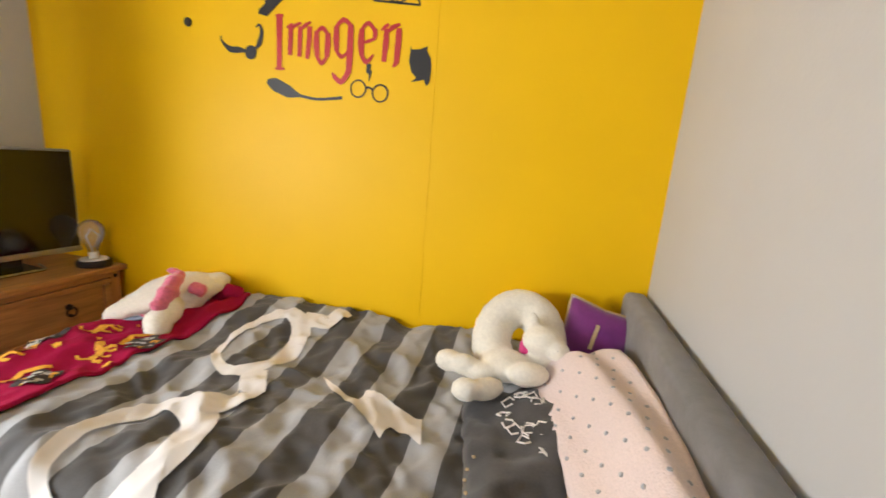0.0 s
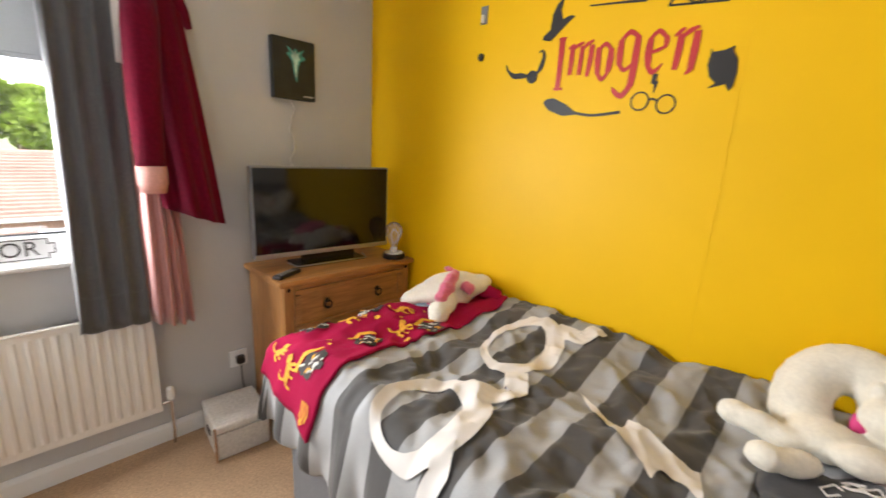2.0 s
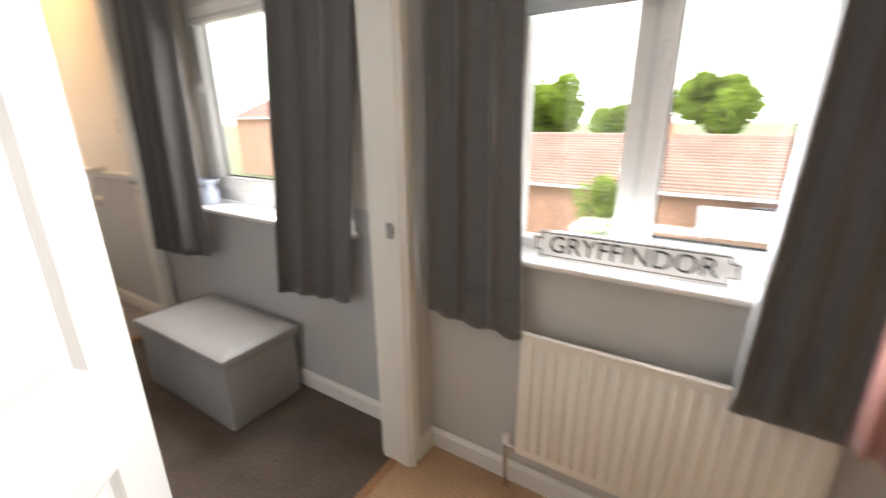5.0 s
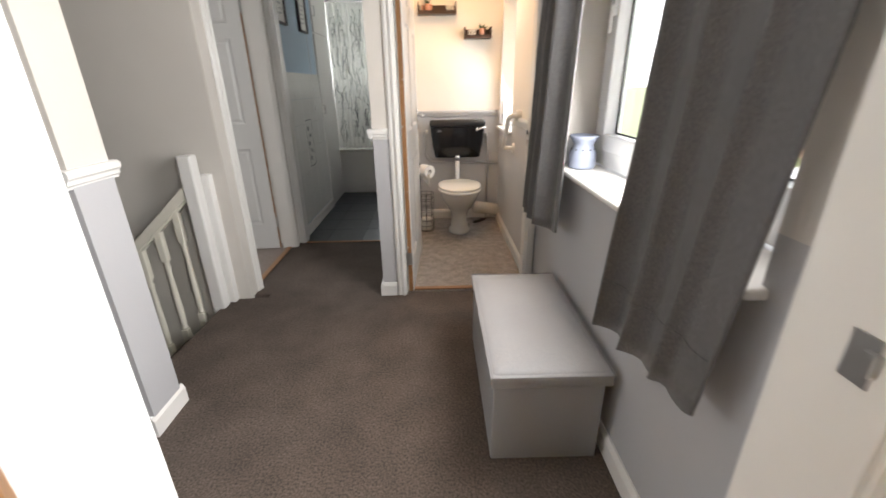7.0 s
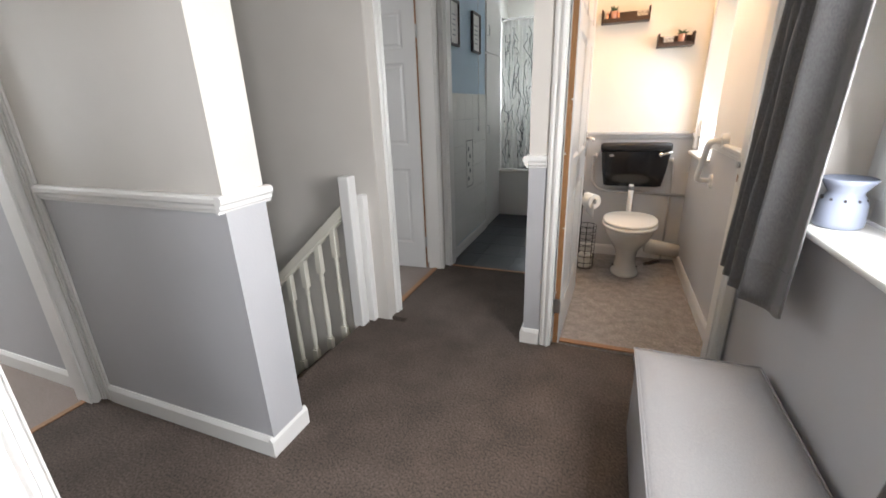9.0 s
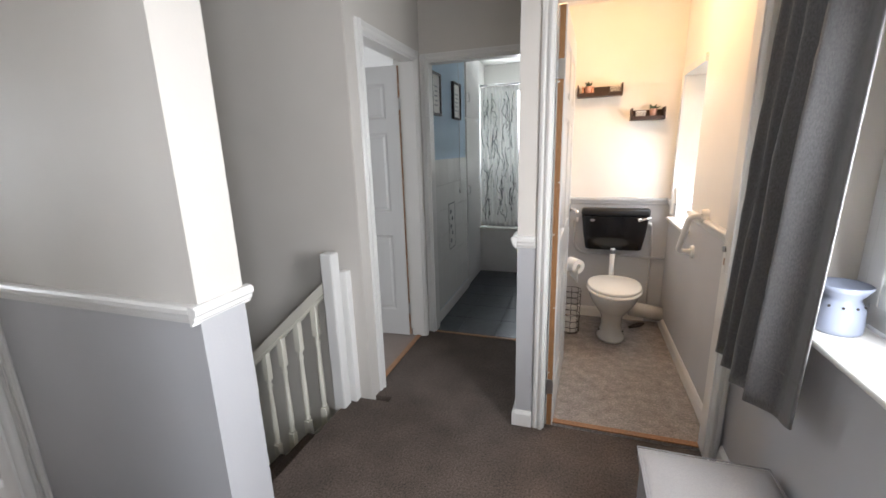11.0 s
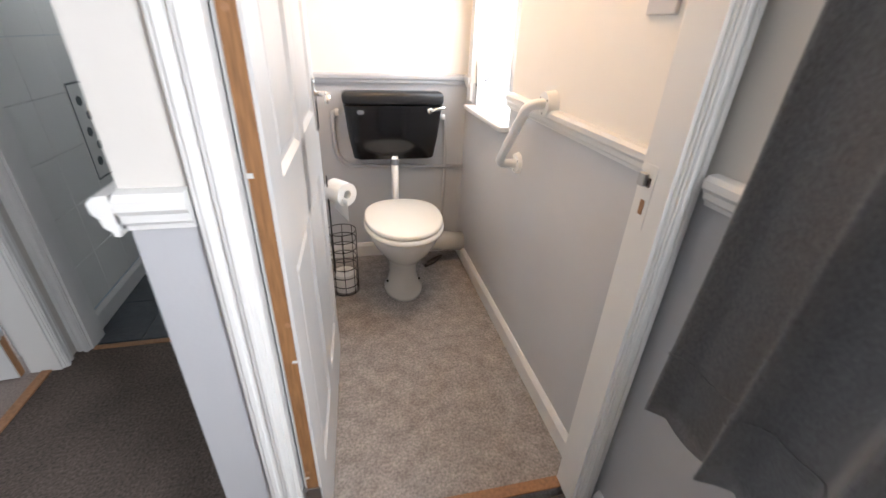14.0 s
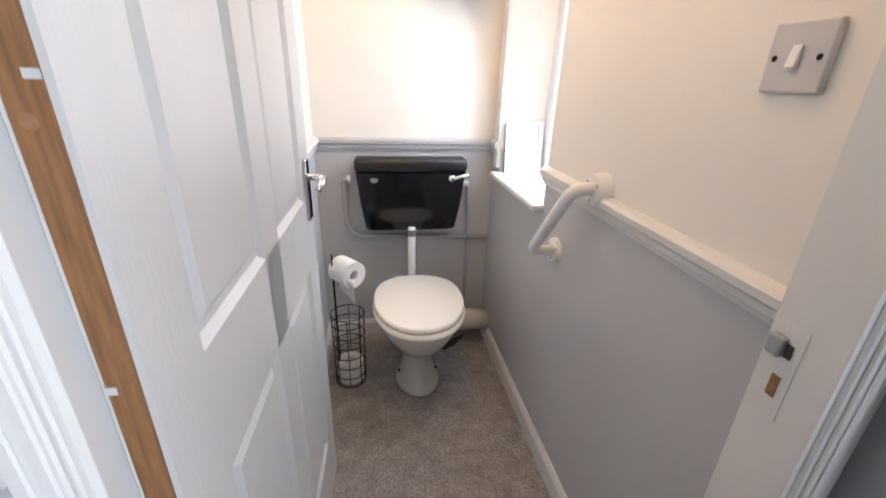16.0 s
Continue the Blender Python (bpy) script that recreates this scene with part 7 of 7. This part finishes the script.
for i in range(25):
    v = i / 24
    r = []
    for j in range(61):
        u = j / 60
        x = 1.742 - (0.40 + 0.06 * v ** 1.2) * u
        r.append((x, -3.955 + 0.020 * math.sin(2 * math.pi * 9 * u + wob(u, v, 3, 2)), 2.06 - 1.52 * v))
    rows.append(r)
part("cloth", cloth_sheet(bmesh.new(), rows, 0.003), M["shower"], sc, smooth=True)
rr = random.Random(8)
for k in range(80):
    i, j = rr.randrange(1, 22), rr.randrange(2, 56)
    pts = []
    for q in range(4):
        ii2, jj2 = min(24, i + q), min(60, max(0, j + rr.randrange(-3, 4)))
        pts.append(Vector(rows[ii2][jj2]) + Vector((0, 0.006, 0)))
    part("twig_print", tube(bmesh.new(), pts, 0.0035, 5), M["twig"], sc)
for k in range(8):
    x = 1.74 - 0.40 * k / 7
    part("ring", tube(bmesh.new(), [(x, -3.955 + 0.018 * math.cos(t), 2.075 + 0.018 * math.sin(t)) for t in [2 * math.pi * q / 14 for q in range(14)]], 0.002, 6, True), M["chrome"], sc)
under(sc)
rl = thing("shower_rail", "chrome shower rail across the bathroom over the bath", "rail", at=(1.3, -3.955, 2.08))
part("bar", cyl(bmesh.new(), (0.93, -3.955, 2.08), (1.752, -3.955, 2.08), 0.010, n=14), M["chrome"], rl, smooth=True)
for x in (0.934, 1.748):
    part("flange", cyl(bmesh.new(), (x - 0.004, -3.955, 2.08), (x + 0.004, -3.955, 2.08), 0.025, n=18), M["chrome"], rl)
under(rl)
sh = thing("wall_shower", "chrome wall shower fixed over the bath", "shower", at=(1.45, -4.5, 1.9))
part("arm", tube(bmesh.new(), [(1.50, -4.70, 1.86), (1.50, -4.55, 1.90), (1.48, -4.46, 1.90)], 0.009, 8), M["chrome"], sh, smooth=True)
part("rose", cyl(bmesh.new(), (1.48, -4.46, 1.905), (1.47, -4.43, 1.875), 0.03, 0.045, 20), M["chrome"], sh, smooth=True)
under(sh)


def wall_frame(y0, y1, z0, z1, label):
    root = thing("picture_frame", label, "picture frame", "framed prints in the bathroom", at=(1.745, (y0 + y1) / 2, z0))
    w = 0.016
    for r in ((y0, y1, z0, z0 + w), (y0, y1, z1 - w, z1)):
        part("rail", boxes((1.728, 1.752, r[0], r[1], r[2], r[3]), bevel=0.001), M["black_matt"], root)
    for r in ((y0, y0 + w), (y1 - w, y1)):
        part("stile", boxes((1.728, 1.752, r[0], r[1], z0 + w, z1 - w), bevel=0.001), M["black_matt"], root)
    part("print", boxes((1.740, 1.752, y0 + w, y1 - w, z0 + w, z1 - w)), M["paper"], root)
    for k in range(5):
        zz = z0 + 0.07 + k * (z1 - z0 - 0.14) / 5
        part("text_bar", boxes((1.7395, 1.740, y0 + 0.07, y1 - 0.07 - 0.02 * (k % 2), zz, zz + 0.010)), M["light_print"], root)
    return under(root)


wall_frame(-2.545, -2.335, 1.675, 1.985, "black framed print of pale words on the blue wall")
wall_frame(-3.115, -2.885, 1.675, 1.985, "black framed print of pale words on the blue wall")
pd = thing("tile_panel", "pale bordered flower panel among the white tiles", "tile panel", at=(1.742, -2.78, 0.7))
part("panel", boxes((1.7385, 1.7415, -2.875, -2.690, 0.545, 0.955)), M["tile"], pd)
for r in ((-2.875, -2.690, 0.545, 0.552), (-2.875, -2.690, 0.948, 0.955), (-2.875, -2.868, 0.552, 0.948), (-2.697, -2.690, 0.552, 0.948)):
    part("border", boxes((1.7375, 1.7385, *r)), M["twig"], pd)
for k in range(5):
    part("flower", lathe(bmesh.new(), ((0.022, 0.0), (0.022, 0.001)), 0, 0, 6), M["twig"], pd).matrix_world = Matrix.Translation((1.7380, -2.75 - 0.04 * (k % 2), 0.62 + k * 0.065)) @ Matrix.Rotation(radians(-90), 4, "Y")
under(pd)
lc = thing("pull_switch", "thin white pull switch string hanging in the bathroom", "pull switch", at=(1.70, -2.95, 1.05))
part("cord", cyl(bmesh.new(), (1.705, -2.95, 1.05), (1.705, -2.95, TOP), 0.0018, n=6), M["white_plastic"], lc)
part("toggle", lathe(bmesh.new(), ((0.003, 1.02), (0.007, 1.03), (0.006, 1.055), (0.002, 1.062)), 1.705, -2.95, 12), M["white_plastic"], lc)
under(lc)

# ---- outdoors ----
G = -3.2
structure("ground", boxes((-400, -0.6, -400, 400, G - 0.5, G)), M["lawn"], "lawn and gardens behind the houses")


def house_row(name, label, x_eave, x_ridge, y0, y1, z_eave, z_ridge, roof, brick, z0=G, courses=16, windows=()):
    """A row with a tiled roof that slopes toward the camera; courses of tiles are stepped."""
    root = thing(name, label, "house", at=((x_eave + x_ridge) / 2, (y0 + y1) / 2, z0))
    part("wall", wall_boxes(x_eave - 0.65, x_eave - 0.35, y0 + 0.2, y1 - 0.2, z0, z_eave, "y", [w[:4] for w in windows]), brick, root)
    part("wall", boxes((2 * x_ridge - x_eave, x_eave - 0.65, y0 + 0.2, y0 + 0.5, z0, z_eave), (2 * x_ridge - x_eave, x_eave - 0.65, y1 - 0.5, y1 - 0.2, z0, z_eave)), brick, root)
    bm = bmesh.new()
    for k in range(courses):
        a, b = k / courses, (k + 1) / courses
        xa, xb = x_eave + (x_ridge - x_eave) * a, x_eave + (x_ridge - x_eave) * b
        za, zb = z_eave + (z_ridge - z_eave) * a, z_eave + (z_ridge - z_eave) * b
        vs = [bm.verts.new(p) for p in ((xa, y0, za), (xa, y1, za), (xa, y1, za + 0.07), (xa, y0, za + 0.07), (xb, y0, zb), (xb, y1, zb))]
        bm.faces.new((vs[0], vs[1], vs[2], vs[3]))
        bm.faces.new((vs[3], vs[2], vs[5], vs[4]))
    xf = 2 * x_ridge - x_eave
    vs = [bm.verts.new(p) for p in ((x_ridge, y0, z_ridge), (x_ridge, y1, z_ridge), (xf, y1, z_eave), (xf, y0, z_eave))]
    bm.faces.new(vs)
    for y in (y0 + 0.3, y1 - 0.3):
        bm.faces.new([bm.verts.new(p) for p in ((x_eave - 0.4, y, z_eave), (x_ridge, y, z_ridge), (xf + 0.4, y, z_eave))])
    rf = part("roof", bm, roof, root)
    part("ridge_tiles", cyl(bmesh.new(), (x_ridge, y0, z_ridge), (x_ridge, y1, z_ridge), 0.11, n=10), roof, rf)
    part("gutter", cyl(bmesh.new(), (x_eave + 0.05, y0, z_eave - 0.05), (x_eave + 0.05, y1, z_eave - 0.05), 0.06, n=8), M["upvc"], root)
    for a, b, lo, hi in windows:
        w = part("window", boxes((x_eave - 0.52, x_eave - 0.46, a, a + 0.07, lo, hi), (x_eave - 0.52, x_eave - 0.46, b - 0.07, b, lo, hi), (x_eave - 0.52, x_eave - 0.46, a, b, lo, lo + 0.07), (x_eave - 0.52, x_eave - 0.46, a, b, hi - 0.07, hi),
                                 (x_eave - 0.52, x_eave - 0.46, (a + b) / 2 - 0.03, (a + b) / 2 + 0.03, lo, hi)), M["upvc"], root)
        part("pane", boxes((x_eave - 0.50, x_eave - 0.49, a + 0.07, b - 0.07, lo + 0.07, hi - 0.07)), M["screen"], w)
    return under(root)


house_row("bungalow_row", "row of brick bungalows with a weathered tiled roof", -14.0, -18.0, -9.0, 34.0, -1.0, 0.62, M["roof_tile"], M["brick_far"], courses=18, windows=((3.2, 4.6, -2.4, -1.3), (10.0, 11.6, -2.4, -1.3)))
ex = thing("brick_extension", "flat-roofed brick extension with a small white window", "house", at=(-11.8, 4.0, G))
part("wall", wall_boxes(-10.9, -10.7, 2.0, 6.2, G, -1.45, "y", [(2.6, 3.3, -2.3, -1.75)]), M["brick_far"], ex)
part("side_wall", boxes((-13.6, -10.9, 2.0, 2.2, G, -1.45), (-13.6, -10.9, 6.0, 6.2, G, -1.45)), M["brick_far"], ex)
part("roof", boxes((-13.7, -10.5, 1.8, 6.4, -1.45, -1.28), bevel=0.02), M["felt"], ex)
part("fascia", boxes((-10.5, -10.46, 1.8, 6.4, -1.47, -1.27)), M["upvc"], ex)
xw = part("window", boxes((-10.74, -10.68, 2.6, 2.68, -2.3, -1.75), (-10.74, -10.68, 3.22, 3.3, -2.3, -1.75), (-10.74, -10.68, 2.68, 3.22, -2.3, -2.22), (-10.74, -10.68, 2.68, 3.22, -1.83, -1.75), (-10.74, -10.68, 2.68, 3.22, -2.06, -2.0)), M["upvc"], ex)
part("pane", boxes((-10.75, -10.74, 2.68, 3.22, -2.22, -1.83)), M["screen"], xw)
under(ex)
cm = thing("chimney", "short brick chimney with clay pots on the roof", "chimney", at=(-18, -0.2, 0))
part("stack", boxes((-18.3, -17.7, 0.1, 0.6, 0.3, 1.15)), M["brick_far"], cm)
part("pot", cyl(bmesh.new(), (-18, 0.35, 1.15), (-18, 0.35, 1.45), 0.13, 0.11, 12), M["roof_red"], cm, smooth=True)
under(cm)
house_row("brick_house", "two-storey brick house with a red tiled roof across the gardens", -21.0, -25.0, -34.0, -9.5, 1.55, 3.1, M["roof_red"], M["brick_far"], courses=16,
          windows=((-27.4, -26.0, 0.1, 1.2), (-15.6, -14.2, 0.1, 1.2), (-19.2, -17.8, 0.1, 1.2), (-23.0, -21.6, 0.1, 1.2), (-15.4, -14.4, -2.4, -1.1), (-19.0, -18.0, -2.4, -1.1)))
fn = thing("garden_fence", "dark boarded garden fence", "fence", at=(-7.0, -4.0, G))
for k in range(46):
    part("board", boxes((-7.03, -7.0, -10.0 + k * 0.2, -9.815 + k * 0.2, G, G + 1.65 + 0.02 * (k % 3))), M["fence"], fn)
for k in range(6):
    part("post", boxes((-7.13, -7.03, -10.0 + k * 1.82, -9.9 + k * 1.82, G, G + 1.8)), M["fence"], fn)
under(fn)
cr = thing("parked_car", "white car parked beyond the fence", "car", at=(-14.5, -13.0, G))
carp = [(-2.0, 0.35), (-1.95, 0.75), (-1.2, 0.90), (-0.6, 1.42), (0.9, 1.46), (1.6, 0.98), (2.0, 0.85), (2.05, 0.35)]
bm = prism(bmesh.new(), carp, 1.65, Matrix.Translation((-14.0, -13.0, G)) @ Matrix(((0, 0, -1, 0), (1, 0, 0, 0), (0, 1, 0, 0), (0, 0, 0, 1))))
bmesh.ops.bevel(bm, geom=list(bm.edges), offset=0.06, segments=2, affect="EDGES")
part("body", bm, M["upvc"], cr, angle=40)
part("side_window", prism(bmesh.new(), [(-1.0, 0.95), (-0.55, 1.34), (0.85, 1.38), (1.35, 0.98)], 0.01, Matrix.Translation((-13.985, -13.0, G)) @ Matrix(((0, 0, 1, 0), (1, 0, 0, 0), (0, 1, 0, 0), (0, 0, 0, 1)))), M["screen"], cr)
for x in (-14.1, -15.5):
    for y in (-14.3, -11.7):
        w = part("wheel", cyl(bmesh.new(), (x - 0.1, y, G + 0.32), (x + 0.12, y, G + 0.32), 0.32, n=22), M["rubber"], cr)
        part("rim", cyl(bmesh.new(), (x + 0.12, y, G + 0.32), (x + 0.13, y, G + 0.32), 0.20, n=18), M["steel"], w)
under(cr)
shd = thing("garden_shed", "low outbuilding with a white sheet roof", "shed", at=(-9.6, -8.0, G))
part("wall", boxes((-11.3, -7.9, -10.4, -6.2, G, G + 1.85)), M["fence"], shd)
bm = bmesh.new()
box(bm, -11.5, -7.7, -10.6, -6.0, G + 1.85, G + 1.93)
for v in bm.verts:
    if v.co.x < -10:
        v.co.z += 0.25
part("roof", bm, M["upvc"], shd)
under(shd)
tagged(part("garden_path", boxes((-10.0, -3.0, -0.9, 0.1, G, G + 0.03)), M["path"]), "pale concrete garden path", "path", "", "structure")


def leafy(name, label, category, base, trunk_h, r, crown_c, crown_r, count, leaf, seed, material):
    """A tree or shrub: tapered trunk, limbs, and a crown of many small leaf clumps with gaps."""
    rr = random.Random(seed)
    root = thing(name, label, category, at=base)
    b = Vector(base)
    c = Vector(crown_c)
    bm = tube(bmesh.new(), [b, b + Vector((0.1, 0.05, trunk_h * 0.5)), b + Vector((0, 0.1, trunk_h))], [r, r * 0.75, r * 0.5], 10)
    for k in range(7):
        t = 2 * math.pi * k / 7 + rr.random()
        s = b + Vector((0, 0.1, trunk_h * (0.65 + 0.05 * k)))
        e = c + Vector((crown_r[0] * 0.6 * math.cos(t), crown_r[1] * 0.6 * math.sin(t), crown_r[2] * (rr.random() - 0.3)))
        tube(bm, [s, s.lerp(e, 0.5) + Vector((0, 0, 0.2)), e], [r * 0.4, r * 0.25, r * 0.08], 6)
    part("trunk", bm, M["bark"], root, smooth=True)
    lobes = []
    for k in range(16):
        d = Vector((rr.gauss(0, 1), rr.gauss(0, 1), rr.gauss(0, 0.9))).normalized()
        lobes.append((c + Vector((d.x * crown_r[0], d.y * crown_r[1], d.z * crown_r[2])) * (0.45 + 0.3 * rr.random()), 0.32 + 0.18 * rr.random()))
    verts, faces = [], []
    mean = sum(crown_r) / 3
    for k in range(count):
        lc, lr = lobes[rr.randrange(len(lobes))]
        d = Vector((rr.gauss(0, 1), rr.gauss(0, 1), rr.gauss(0, 1))).normalized() * lr * mean * (0.6 + 0.45 * rr.random())
        p = lc + d
        u = Vector((rr.gauss(0, 1), rr.gauss(0, 1), rr.gauss(0, 0.6))).normalized()
        w = u.orthogonal().normalized()
        s = leaf * (0.6 + 0.8 * rr.random())
        n0 = len(verts)
        verts += [p - u * s, p + w * s * 0.5, p + u * s, p - w * s * 0.5]
        faces.append((n0, n0 + 1, n0 + 2, n0 + 3))
    me = bpy.data.meshes.new("crown")
    me.from_pydata([v[:] for v in verts], [], faces)
    me.materials.append(material)
    ob = new("crown", me)
    ob.parent = root
    return under(root)


leafy("tree", "broad green tree behind the bungalow roofs", "tree", (-40, 12.5, G), 5, 0.45, (-40, 12.5, 3.2), (3.6, 3.9, 3.4), 11000, 0.28, 11, M["leaf"])
leafy("tree", "green tree behind the bungalow roofs", "tree", (-40, 1.9, G), 5, 0.4, (-40, 1.9, 2.4), (2.9, 3.0, 2.9), 9000, 0.28, 12, M["leaf"])
leafy("tree", "green tree behind the bungalow roofs", "tree", (-44, -6.0, G), 4, 0.4, (-44, -6.0, 0.7), (2.8, 3.4, 1.8), 7000, 0.28, 13, M["leaf"])
leafy("tree", "green tree far beyond the roofs", "tree", (-48, 24, G), 4, 0.4, (-48, 24, 0.8), (4.0, 6.0, 1.8), 6000, 0.30, 14, M["leaf"])
leafy("tree", "green tree beyond the brick houses", "tree", (-34, -9.5, G), 5, 0.4, (-34, -9.5, 2.4), (3.0, 3.2, 2.4), 6000, 0.26, 15, M["leaf"])
leafy("shrub", "bright green garden shrub near the path", "shrub", (-6.5, 1.35, G), 0.8, 0.08, (-6.5, 1.35, G + 1.0), (0.8, 0.75, 0.95), 4500, 0.07, 16, M["hedge_leaf"])
leafy("shrub", "olive garden shrub before the bungalow", "shrub", (-10.0, -0.3, G), 1.4, 0.08, (-10.0, -0.3, -1.1), (0.8, 0.8, 1.1), 3500, 0.08, 17, M["leaf"])
